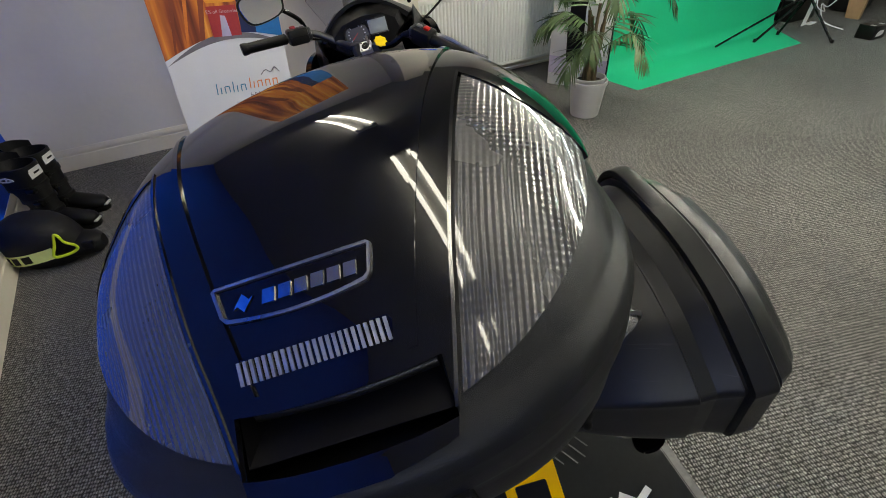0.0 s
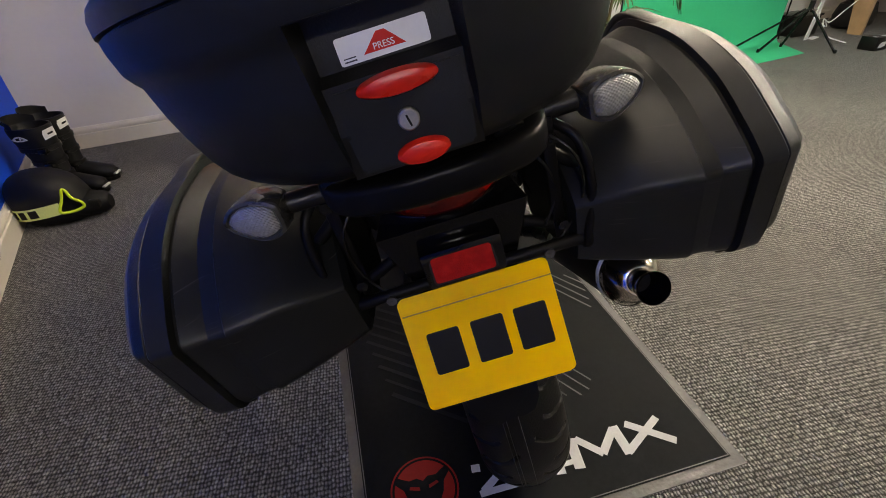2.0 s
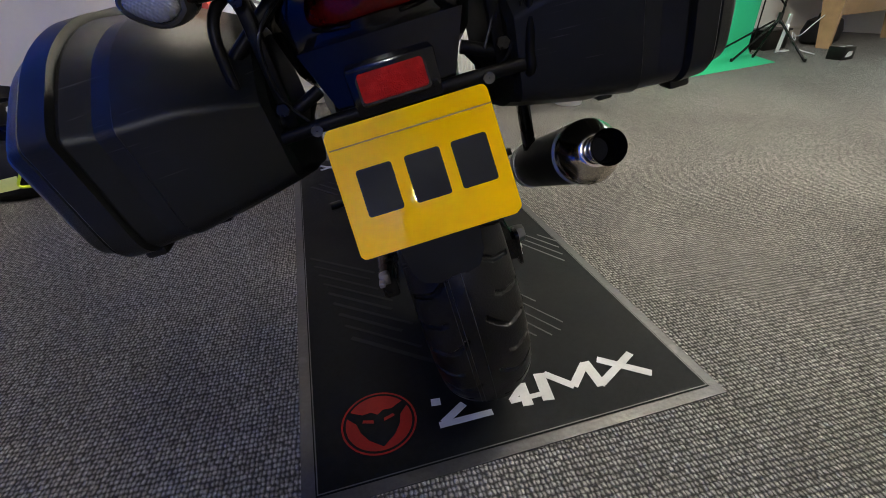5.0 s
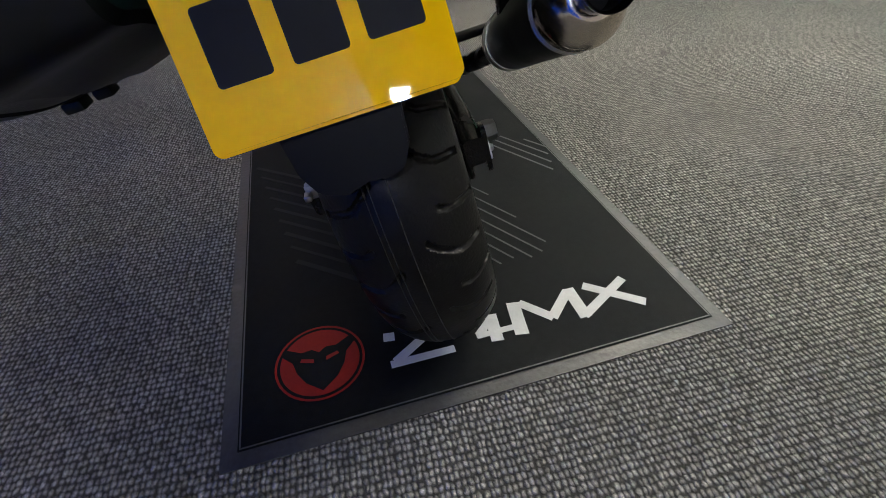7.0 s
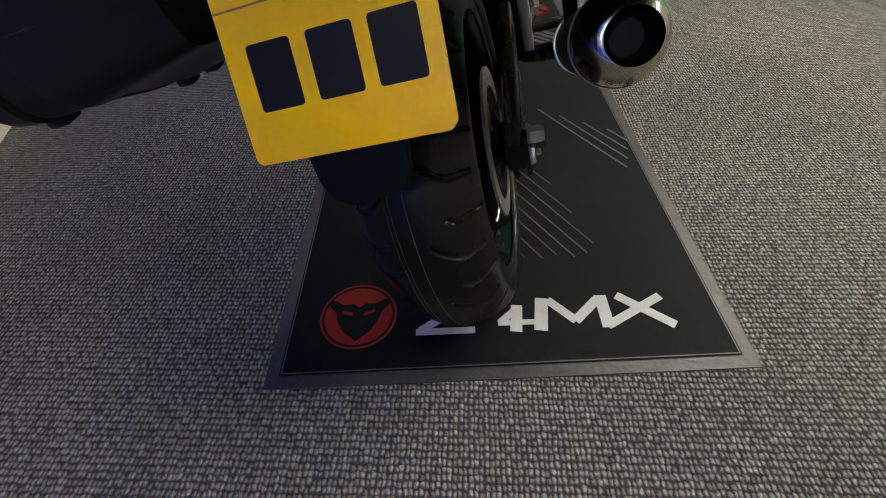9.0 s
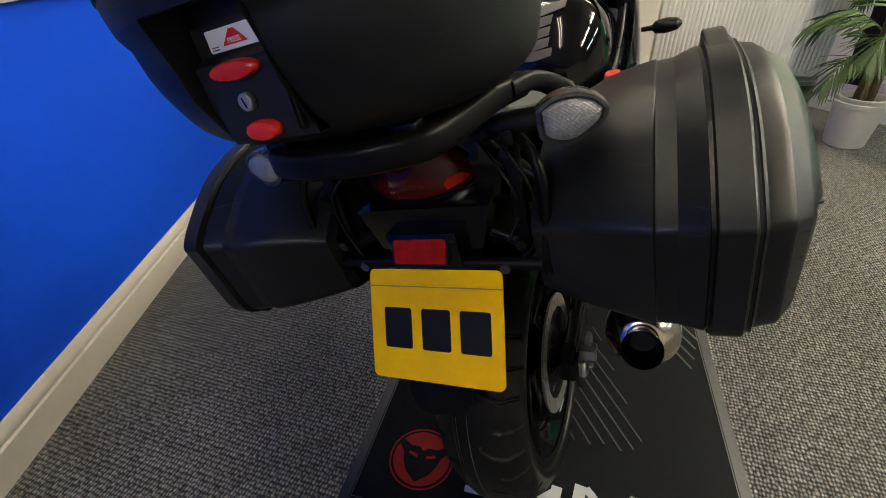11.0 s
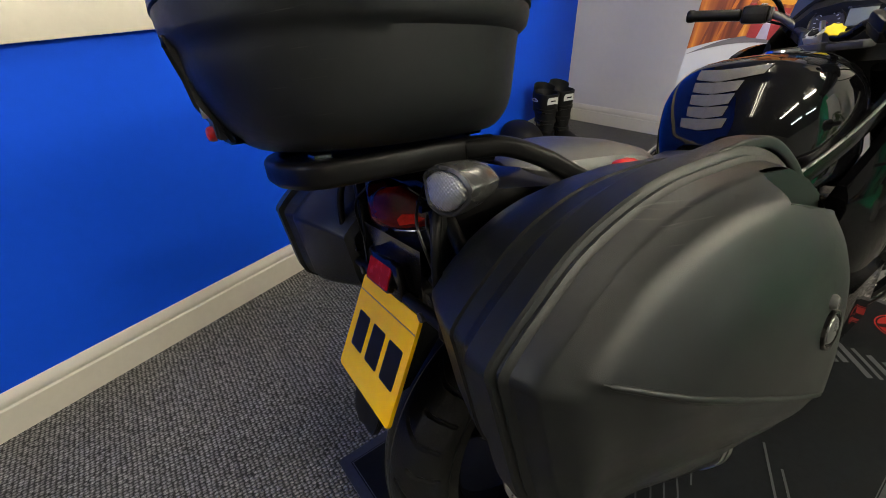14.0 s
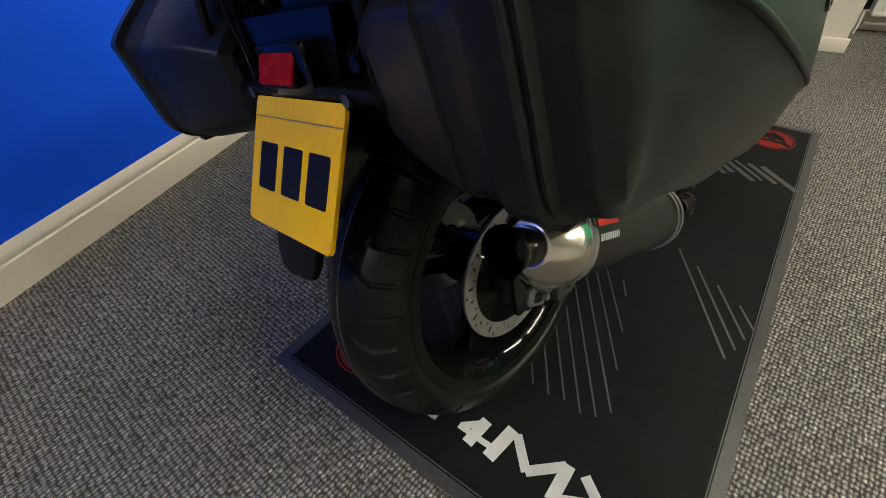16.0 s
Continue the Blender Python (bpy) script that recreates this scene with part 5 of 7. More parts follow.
def ring_box(z, a, yr, yf, n):
    """Outline of the box at a height: half width a, rear edge yr, front edge yf."""
    cy, b = (yr + yf) / 2, (yf - yr) / 2
    out = superring(0, cy, a, b, n, z, 96)
    for p in out:
        s = (p.y - cy) / b
        p.x *= 1.0 - 0.02 * max(0.0, -s) ** 2
        p.z -= (p.y + 0.3) * (TILT_BOX + 0.055 * max(0.0, 1 - abs(z - 1.145) / 0.06))
    return out


base_rows = densify([(0.987, 0.1536, -0.374, -0.075, 2.5), (0.993, 0.176, -0.400, -0.063, 2.5), (1.019, 0.205, -0.432, -0.047, 2.45), (1.069, 0.2185, -0.457, -0.034, 2.4), (1.108, 0.2262, -0.463, -0.026, 2.35)], 3) + [(1.112, 0.231, -0.467, -0.019, 2.3), (1.120, 0.236, -0.471, -0.012, 2.3), (1.136, 0.238, -0.473, -0.0075, 2.3), (1.1445, 0.2375, -0.473, -0.007, 2.3), (1.1455, 0.2345, -0.470, -0.010, 2.3)]
base = loft([ring_box(*r) for r in base_rows])
# the lock and its buttons sit in a recess in the middle of the rear
RX_, RZ0, RZ1 = 0.054, 1.012, 1.1325
base_cut = cut_out(base, lambda c: not (abs(c.x) < RX_ and RZ0 < c.z < RZ1 and c.y < -0.35), [((RX_, 0, 0), (1, 0, 0)), ((-RX_, 0, 0), (1, 0, 0)), ((0, 0, RZ0), (0, 0, 1)), ((0, 0, RZ1), (0, 0, 1))])
base.free()
part("base", base_cut, PLASTIC, topbox, "textured black plastic base")
part("recess_wall", loft([[Vector((s * RX_, y, z)) for s in (-1, 1)] for y, z in ((-0.4715, RZ1 + 0.001), (-0.428, RZ1 + 0.001), (-0.4305, 1.092), (-0.4415, 1.086), (-0.4425, 1.05), (-0.432, RZ0 - 0.002), (-0.405, RZ0 - 0.003))], caps=False, closed=False), SOFTPLASTIC, topbox, "", None, False)
for s in (-1, 1):
    part("recess_side", loft([[Vector((s * RX_, y0, z)), Vector((s * (RX_ - 0.004), y1, z))] for z, y0, y1 in ((RZ1 + 0.001, -0.4705, -0.427), (1.120, -0.4675, -0.427), (1.092, -0.4605, -0.427), (1.06, -0.456, -0.438), (RZ0, -0.431, -0.425))], caps=False, closed=False), PLASTIC, topbox, "", None, False)
part("seal", loft([ring_box(z, 0.2345, -0.470, -0.010, 2.3) for z in (1.144, 1.1505)]), RUBBER, topbox)
lid_rows = [(1.1464, 0.236, -0.472, -0.008, 2.3), (1.1472, 0.239, -0.475, -0.004, 2.3), (1.160, 0.2375, -0.474, -0.002, 2.3), (1.1675, 0.2345, -0.469, -0.003, 2.3), (1.1735, 0.2295, -0.459, -0.007, 2.3), (1.178, 0.228, -0.453, -0.009, 2.3)] + densify([(1.1822, 0.2275, -0.449, -0.0098, 2.3), (1.2088, 0.2223, -0.4141, -0.0171, 2.3), (1.2379, 0.2094, -0.3773, -0.0204, 2.3), (1.2628, 0.1865, -0.3344, -0.0255, 2.25), (1.282, 0.1587, -0.2968, -0.0377, 2.2), (1.2944, 0.1179, -0.2615, -0.0567, 2.2), (1.3002, 0.0659, -0.2271, -0.0809, 2.1), (1.3025, 0.012, -0.175, -0.14, 2.0)], 4)
lid_bm = loft([ring_box(*r) for r in lid_rows])
# the lid has a handle cavity low at the rear; panels are cut from its own surface
HX, HZ0, HZ1 = 0.065, 1.1865, 1.206
cav = [((HX, 0, 0), (1, 0, 0)), ((-HX, 0, 0), (1, 0, 0)), ((0, 0, HZ0), (0, 0, 1)), ((0, 0, HZ1), (0, 0, 1))]


def in_cavity(c):
    return abs(c.x) < HX and HZ0 < c.z < HZ1 and c.y < -0.36


lid = part("lid", cut_out(lid_bm, lambda c: not in_cavity(c), cav), PLASTIC, topbox, "textured black plastic lid")
cf = [Vector(p) for p in ((-HX, -0.4435, HZ0), (HX, -0.4435, HZ0), (HX, -0.4185, HZ1), (-HX, -0.4185, HZ1))]
cb = [Vector(p) for p in ((-HX + 0.006, -0.398, HZ0 - 0.004), (HX - 0.006, -0.398, HZ0 - 0.004), (HX - 0.004, -0.390, HZ1 - 0.003), (-HX + 0.004, -0.390, HZ1 - 0.003))]
cv = loft([cf, cb], caps=False)
cv.faces.new([v for v in cv.verts][4:])
part("handle_cavity", cv, INKBLACK, lid, "dark handle cavity")
part("pull_handle", tube([(-0.06, -0.412, 1.1945), (0.0, -0.417, 1.1955), (0.06, -0.412, 1.1945)], 0.005, 10), SOFTPLASTIC, lid)
EDGE_N = Vector((1, -0.30, 0)).normalized()
FRONT_N = Vector((1, 1, 0)).normalized()


def side_of(c, s, d=0.0):
    return (Vector((s * c.x, c.y, 0)) - Vector((0.068 + d, -0.44, 0))).dot(EDGE_N)


def front_of(c, s):
    return (Vector((abs(c.x), c.y, 0)) - Vector((0.156, -0.224, 0))).dot(FRONT_N)


def low_of(c):
    return c.z - (1.1905 + 0.165 * (c.y + 0.41))


def edge_plane(s, d):
    return (Vector((s * (0.068 + d), -0.44, 0)), Vector((s * EDGE_N.x, EDGE_N.y, 0)))


low_plane = (Vector((0, -0.41, 1.1905)), Vector((0, -0.165, 1)).normalized())
gl = cut_out(lid_bm, lambda c: low_of(c) > 0 and not in_cavity(c) and c.y < -0.06 and (max(side_of(c, 1), side_of(c, -1)) < 0 or front_of(c, 1) > 0), [edge_plane(1, 0), edge_plane(-1, 0), low_plane, ((0, -0.06, 0), (0, 1, 0)), (Vector((0.156, -0.224, 0)), FRONT_N), (Vector((-0.156, -0.224, 0)), Vector((-FRONT_N.x, FRONT_N.y, 0)))] + cav, 0.0006)
part("lid_panel", thicken(gl, 0.004), GLOSS, lid, "gloss black painted lid panel")
for s in (-1, 1):
    ln = cut_out(lid_bm, lambda c: side_of(c, s) > 0 and side_of(c, s, 0.0025) > 0 and low_of(c) > 0.007 and front_of(c, s) < 0, [edge_plane(s, 0.0025), (low_plane[0] + Vector((0, 0, 0.007)), low_plane[1]), (Vector((s * 0.156, -0.224, 0)), Vector((s * FRONT_N.x, FRONT_N.y, 0)))], 0.0006)
    part("lid_lens", thicken(ln, 0.003), RIBLENS, lid, "ribbed smoke-grey lens panel")
    rd = cut_out(lid_bm, lambda c: -0.027 < side_of(c, s) < -0.022 and c.z > 1.212 and c.y < -0.09, [edge_plane(s, -0.0282), edge_plane(s, -0.023), ((0, 0, 1.212), (0, 0, 1)), ((0, -0.09, 0), (0, 1, 0))], 0.0046)
    part("lid_ridge", thicken(rd, 0.0022), GLOSS, lid)
    tr = cut_out(lid_bm, lambda c: -0.0022 < side_of(c, s) < 0.0 and c.z > 1.19 and front_of(c, s) < 0 and c.y < -0.09, [edge_plane(s, -0.0024), edge_plane(s, 0.0), ((0, 0, 1.19), (0, 0, 1)), ((0, -0.09, 0), (0, 1, 0)), (Vector((s * 0.156, -0.224, 0)), Vector((s * FRONT_N.x, FRONT_N.y, 0)))], 0.0046)
    part("lens_trim", thicken(tr, 0.0012), DARKTRIM, lid, "thin bright trim line")
# lid emblem: raised frame with plain shapes
def on_lid(x, z):
    """Rear surface of the lid at a height: its y."""
    for a, b in zip(lid_rows[5:], lid_rows[6:]):
        zz = z + (-0.39 + 0.3) * TILT_BOX
        if a[0] <= zz <= b[0]:
            t = (zz - a[0]) / (b[0] - a[0])
            yr, yf, w, n = a[2] + t * (b[2] - a[2]), a[3] + t * (b[3] - a[3]), a[1] + t * (b[1] - a[1]), a[4]
            cy, hb = (yr + yf) / 2, (yf - yr) / 2
            return cy - hb * (1 - min(1, abs(x) / w) ** n) ** (1 / n)
    return -0.3


def lid_frame(x, z):
    y = on_lid(x, z)
    dy = (on_lid(x, z + 0.01) - on_lid(x, z - 0.01))
    tilt = math.degrees(math.atan2(0.02, dy))
    return pose(x, y, z, tilt, 0, 0) @ pose(0, 0, -0.0008)


EMB = lid_frame(-0.011, 1.2475)


def bowl(k):
    """Outline of the emblem: straight top, slanted ends and a bowed lower edge, drawn in by k."""
    low = [(x, -0.0105 - 0.0045 * (1 - (x / 0.046) ** 2) + k) for x in [0.046 * (-1 + 2 * q / 12) for q in range(13)]]
    return [(x * (1 - k / 0.05), y) for x, y in low] + [(0.0495 - k, -0.006), (0.0535 - k, 0.0125), (0.051 - k, 0.0145 - k), (-0.051 + k, 0.0145 - k), (-0.0535 + k, 0.0125), (-0.0495 + k, -0.006)]


fr = [bowl(0.0), bowl(0.0022)]
ring = bmesh.new()
lv = [[ring.verts.new((x, y, z)) for x, y in fr[k]] for k, z in ((0, 0.001), (0, 0.0072), (1, 0.0072), (1, 0.001))]
for a, b in zip(lv, lv[1:] + lv[:1]):
    for i in range(len(a)):
        ring.faces.new((a[i], a[(i + 1) % len(a)], b[(i + 1) % len(a)], b[i]))
part("emblem_frame", ring, STEEL, lid, "thin bright emblem frame", EMB)
part("emblem_plate", prism(fr[1], 0.002, 0.0045), GLOSS, lid, "", EMB)
part("emblem_mark", prism([(-0.041, -0.003), (-0.034, 0.006), (-0.030, 0.0015), (-0.027, 0.003), (-0.034, -0.006), (-0.038, -0.0015)], 0.0046, 0.0058), CHROME, lid, "silver angular emblem mark", EMB)
for i in range(6):
    part("emblem_bar", prism([(x + 0.0015 * k, y) for x, y, k in ((-0.022 + i * 0.0108, -0.0045, 0), (-0.0138 + i * 0.0108, -0.0045, 0), (-0.0138 + i * 0.0108, 0.0045, 1), (-0.022 + i * 0.0108, 0.0045, 1))], 0.0046, 0.0058), CHROME, lid, "", EMB)
GR = lid_frame(-0.007, 1.2225)
grille = part("lid_grille", prism([(-0.046, -0.0085), (0.047, -0.0085), (0.051, 0.0085), (-0.053, 0.0085)], 0.002, 0.005), GLOSS, lid, "grille of thin silver ribs", GR)
for i in range(24):
    x = -0.0485 + i * 0.00408
    part("grille_rib", prism([(x, -0.0072), (x + 0.0022, -0.0072), (x + 0.0018, 0.0072), (x - 0.0004, 0.0072)], 0.0051, 0.0068), DISCSTEEL, grille)
# lock panel on the rear of the base
LK = pose(0.001, -0.4425, 1.0645, 90, 0, 0)
LB = pose(0.0, -0.4285, 1.103, 90, 0, 0) @ pose(0, 0, 0, -4, 0, 0)
lockp = part("lock_panel", prism([(-0.046, -0.048), (0.046, -0.048), (0.050, 0.020), (-0.050, 0.020)], -0.012, 0.002, 0.003), PLASTIC, topbox, "black lock panel", LK)
lab = part("press_label", prism(rounded_rect(0.066, 0.0185, 0.002, 3), 0.0012, 0.0022), LABELW, topbox, "silver label with red triangle and the word PRESS", LB)
part("label_triangle", prism([(-0.0155, -0.0055), (0.0155, -0.0055), (0.003, 0.0068), (-0.003, 0.0068)], 0.0023, 0.0026), RED, lab)
txt = bpy.data.curves.new("press_text", "FONT")
txt.body, txt.size, txt.align_x = "PRESS", 0.0062, "CENTER"
txt.extrude = 0.0002
tx = new("press_lettering", txt)
dg = bpy.context.evaluated_depsgraph_get()
tmesh = bpy.data.meshes.new_from_object(tx.evaluated_get(dg))
bpy.data.objects.remove(tx)
tmesh.materials.append(BANNERW)
tob = new("press_lettering", tmesh)
tob.parent = lab
tob.matrix_basis = pose(0, -0.0042, 0.0029)
part("label_bar", box(-0.030, -0.021, -0.0075, -0.0065, 0.0023, 0.0026), INKGREY, lab)
part("label_bar", box(-0.030, -0.021, -0.0052, -0.0044, 0.0023, 0.0026), INKGREY, lab)
ov = [(math.cos(a), math.sin(a)) for a in [2 * math.pi * q / 32 for q in range(32)]]
for cx, cy, w, h, nm in ((0.0, 0.0135, 0.030, 0.0085, "release_button"), (0.004, -0.0405, 0.021, 0.0095, "lower_button")):
    part(nm, loft([[Vector((cx + x * w * k, cy + y * h * k, z)) for x, y in ov] for z, k in ((0.001, 1.0), (0.006, 1.0), (0.0095, 0.85), (0.011, 0.5), (0.0112, 0.1))]), RED, topbox, "red oval push button", LK)
part("lock", lathe([(0.001, 0.0095), (0.0068, 0.0095), (0.0082, 0.008), (0.0082, 0.003), (0.001, 0.003)], 28, "Z"), DISCSTEEL, topbox, "round steel key lock", LK @ pose(0.0, -0.0135, 0))
part("key_slot", box(-0.0008, 0.0008, -0.0045, 0.0045, 0.0096, 0.0102), INKBLACK, topbox, "", LK @ pose(0.0, -0.0135, 0, 0, 0, 12))
lid_bm.free()
for s in (-1, 1):
    for y in (-0.34, -0.12):
        part("mounting_foot", box(s * 0.09 - 0.016, s * 0.09 + 0.016, y - 0.012, y + 0.012, 0.972, 0.986, 0.003), BLACKMETAL, topbox)

# ---- panniers ----
PROFILE = [(-0.262, 0.654), (-0.289, 0.667), (-0.303, 0.690), (-0.312, 0.750), (-0.3195, 0.806), (-0.3215, 0.823), (-0.313, 0.836), (-0.282, 0.863), (-0.223, 0.904), (-0.144, 0.931), (-0.065, 0.938), (0.020, 0.933), (0.092, 0.892), (0.150, 0.812), (0.155, 0.705), (0.134, 0.628), (0.108, 0.584), (0.080, 0.572), (-0.006, 0.590), (-0.10, 0.607), (-0.197, 0.640)]
PC = Vector((-0.10, 0.76))
BODY_ROWS = [(0.162, 0.60, -0.005, -0.006), (0.1684, 0.683, -0.005, -0.006), (0.206, 0.795), (0.254, 0.892, 0.001, 0.004), (0.292, 0.938, 0.0, 0.003), (0.3145, 0.962, 0.0, 0.002), (0.3165, 0.949, 0.0, 0.002), (0.338, 0.955, 0.0, 0.002), (0.352, 0.974, -0.001, 0.004), (0.366, 0.990, -0.003, 0.006), (0.368, 0.976, -0.003, 0.006)]
LID_ROWS = [(0.371, 0.990, -0.004, 0.008), (0.3725, 1.026, -0.004, 0.009), (0.4020, 1.020, -0.006, 0.010), (0.4045, 1.004, -0.007, 0.010), (0.406, 0.981, -0.007, 0.009), (0.409, 0.979, -0.007, 0.009), (0.4105, 0.985, -0.007, 0.009), (0.4125, 0.967, -0.006, 0.009), (0.4145, 0.956, -0.006, 0.009), (0.4290, 0.937, -0.005, 0.009), (0.4360, 0.928, -0.004, 0.008), (0.4380, 0.919, -0.004, 0.008), (0.4410, 0.898, -0.004, 0.008), (0.4515, 0.858, -0.003, 0.008), (0.4587, 0.825, 0.0, 0.008), (0.4645, 0.785, 0.005, 0.005), (0.4705, 0.722, 0.012, -0.001), (0.4768, 0.640, 0.014, -0.006), (0.482, 0.541, 0.0113, -0.0064), (0.4862, 0.349, 0.009, -0.005), (0.4876, 0.15, 0.009, -0.005), (0.488, 0.02, 0.009, -0.005)]
P_OUT = closed_spline([(y, z, 0) for y, z in PROFILE], 105)


def p_ring(s, x, k, dy=0.0, dz=0.0):
    return [Vector((s * x, PC.x + (p.x - PC.x) * k + dy, PC.y + (p.y - PC.y) * k + dz)) for p in P_OUT]


def lid_x(y, z):
    """How far out the lid's face lies at a place on it."""
    for (x0, k0, y0, z0), (x1, k1, y1, z1) in zip(LID_ROWS[9:], LID_ROWS[10:]):
        need = []
        for dy, dz in ((y0, z0), (y1, z1)):
            v = Vector((y - PC.x - dy, z - PC.y - dz))
            r = max(P_OUT, key=lambda p: Vector((p.x - PC.x, p.y - PC.y)).normalized().dot(v.normalized()))
            need.append(v.length / Vector((r.x - PC.x, r.y - PC.y)).length)
        if need[0] <= k0 and need[1] >= k1:
            t = (k0 - need[0]) / max(1e-6, (k0 - need[0]) + (need[1] - k1))
            return x0 + t * (x1 - x0)
    return 0.4


NOTCH_N = Vector((0, 0.33, 1)).normalized()
CREASE_N, CREASE_Z = Vector((0, 0.495, 1)).normalized(), 0.697


CREASE_X = [lid_x(-0.30 + 0.02 * k, CREASE_Z - 0.495 * (-0.30 + 0.02 * k)) for k in range(22)]


def lower_x(y, d):
    """How far out the lid's lower facet lies, d under the crease: it leans in to one straight edge along the bottom."""
    k = min(20.99, max(0.0, (y + 0.30) / 0.02))
    top = CREASE_X[int(k)] + (k - int(k)) * (CREASE_X[int(k) + 1] - CREASE_X[int(k)])
    drop = CREASE_Z - 0.495 * y - (0.59 - 0.27 * (y - 0.08))
    t = min(1.0, d / max(0.05, drop))
    return top - 0.0042 * min(1.0, d / 0.010) * (1 - t) + (0.438 - top) * (0.55 * t + 0.45 * t * t)


def pannier(s, label, m):
    t = thing("pannier", m, label, "pannier", "panniers on the motorcycle")
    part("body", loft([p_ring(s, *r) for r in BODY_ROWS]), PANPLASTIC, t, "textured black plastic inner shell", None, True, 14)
    part("seal", loft([p_ring(s, x, 0.974, -0.004, 0.008) for x in (0.366, 0.376)]), RUBBER, t)
    shell = loft([p_ring(s, *r) for r in LID_ROWS])
    # the carrying-handle notch is cut into the lid's upper front edge
    p0 = Vector((0, -0.02, 0.9045))
    cutb = cut_out(shell, lambda c: not (s * c.x > 0.432 and (c - p0).dot(NOTCH_N) > 0 and -0.036 < c.y < 0.088), [(Vector((0, 0.088, 0)), Vector((0, 1, 0))), (Vector((s * 0.432, 0, 0)), Vector((1, 0, 0))), (p0, NOTCH_N), (Vector((0, -0.036, 0)), Vector((0, 1, 0)))] + [(Vector((0, 0, CREASE_Z - d)), CREASE_N) for d in (0.0, 0.009, 0.03, 0.06, 0.10, 0.15)])
    # below the slanting crease the face steps in and leans under
    for v in cutb.verts:
        d = CREASE_Z - 0.495 * v.co.y - v.co.z
        if d > 0:
            if s * v.co.x > 0.428:
                w = min(1.0, max(0.0, (v.co.y + 0.292) / 0.05))
                v.co.x += w * w * (3 - 2 * w) * (s * lower_x(v.co.y, d) - v.co.x)
    shell.free()
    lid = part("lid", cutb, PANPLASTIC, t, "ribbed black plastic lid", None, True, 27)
    wall = [(-0.038, 0.932), (-0.038, 0.908), (0.03, 0.8855), (0.09, 0.866), (0.09, 0.884), (0.06, 0.907), (0.02, 0.926)]
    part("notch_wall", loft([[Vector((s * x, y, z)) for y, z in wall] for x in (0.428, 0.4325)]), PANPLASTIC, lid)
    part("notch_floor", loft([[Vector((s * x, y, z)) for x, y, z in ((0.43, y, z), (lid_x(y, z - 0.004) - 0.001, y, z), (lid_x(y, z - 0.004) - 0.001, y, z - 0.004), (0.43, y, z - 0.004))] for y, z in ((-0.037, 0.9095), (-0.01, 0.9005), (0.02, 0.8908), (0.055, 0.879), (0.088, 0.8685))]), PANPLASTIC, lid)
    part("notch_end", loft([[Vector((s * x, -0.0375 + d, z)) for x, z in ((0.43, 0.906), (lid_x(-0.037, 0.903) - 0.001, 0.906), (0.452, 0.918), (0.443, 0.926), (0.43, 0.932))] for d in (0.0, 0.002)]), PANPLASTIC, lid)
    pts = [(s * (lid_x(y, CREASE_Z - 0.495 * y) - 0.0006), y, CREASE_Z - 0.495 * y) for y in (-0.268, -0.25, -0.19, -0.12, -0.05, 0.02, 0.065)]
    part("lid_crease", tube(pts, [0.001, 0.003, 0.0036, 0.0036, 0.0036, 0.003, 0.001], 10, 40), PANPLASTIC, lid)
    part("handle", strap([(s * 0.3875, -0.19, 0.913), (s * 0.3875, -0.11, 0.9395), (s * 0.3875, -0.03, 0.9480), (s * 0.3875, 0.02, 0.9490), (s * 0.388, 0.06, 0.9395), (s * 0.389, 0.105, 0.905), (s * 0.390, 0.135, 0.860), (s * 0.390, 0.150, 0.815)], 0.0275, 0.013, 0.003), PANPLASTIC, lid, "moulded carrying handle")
    lk = pose(s * (lid_x(0.026, 0.766) - 0.001), 0.026, 0.766, 0, 0, s * 4)
    part("lock", moved(lathe([(0.001, 0.0015), (0.0165, 0.0015), (0.018, 0.004), (0.021, 0.004), (0.0225, 0.0015), (0.0235, -0.008), (0.001, -0.012)], 40, "X"), Matrix.Diagonal((s, 1, 1, 1))), TAILBLACK, lid, "round lock", lk)
    part("lock_disc", moved(lathe([(0.001, 0.0048), (0.0135, 0.0042), (0.0155, 0.002), (0.001, 0.001)], 36, "X"), Matrix.Diagonal((s, 1, 1, 1))), LOCKGREY, lid, "emblem disc on the lock, greyed for its reflection", lk)
    part("lock_catch", moved(lathe([(0.001, 0.006), (0.006, 0.0055), (0.008, 0.003), (0.0085, -0.004), (0.001, -0.005)], 24, "X"), Matrix.Diagonal((s, 1, 1, 1))), LOCKGREY, lid, "", pose(s * (lid_x(0.024, 0.798) - 0.0005), 0.024, 0.798, 0, 0, s * 10))
    for y, z in ((-0.255, 0.652), (-0.02, 0.583), (0.06, 0.570)):
        part("hinge", box(*sorted((s * 0.370, s * 0.399)), y - 0.016, y + 0.016, z - 0.002, z + 0.014, 0.004), SOFTPLASTIC, t)
    return t


pannier(1, "black plastic pannier with ribbed lid above the exhaust", BIKE)
pannier(-1, "black plastic pannier with ribbed lid facing the blue wall", BIKE @ pose(-0.001, -0.013, -0.006))

# ---- roll-up banner ----
BAN = pose(-0.652, 2.561, 0, 0, 0, 15)
ban = thing("roll_up_banner", BAN, "printed roll-up banner with orange light streaks and white lower half", "banner")
BW, BH = 0.64, 1.98
sheet_m = pose(0.03, 0, 0.05, -2.2, 3.6, 0)


def ban_piece(name, poly, y, material, label=""):
    bm = prism(poly, 0, 0.0008)
    return part(name, moved(bm, pose(0, y, 0, 90, 0, 0)), material, ban, label, sheet_m)


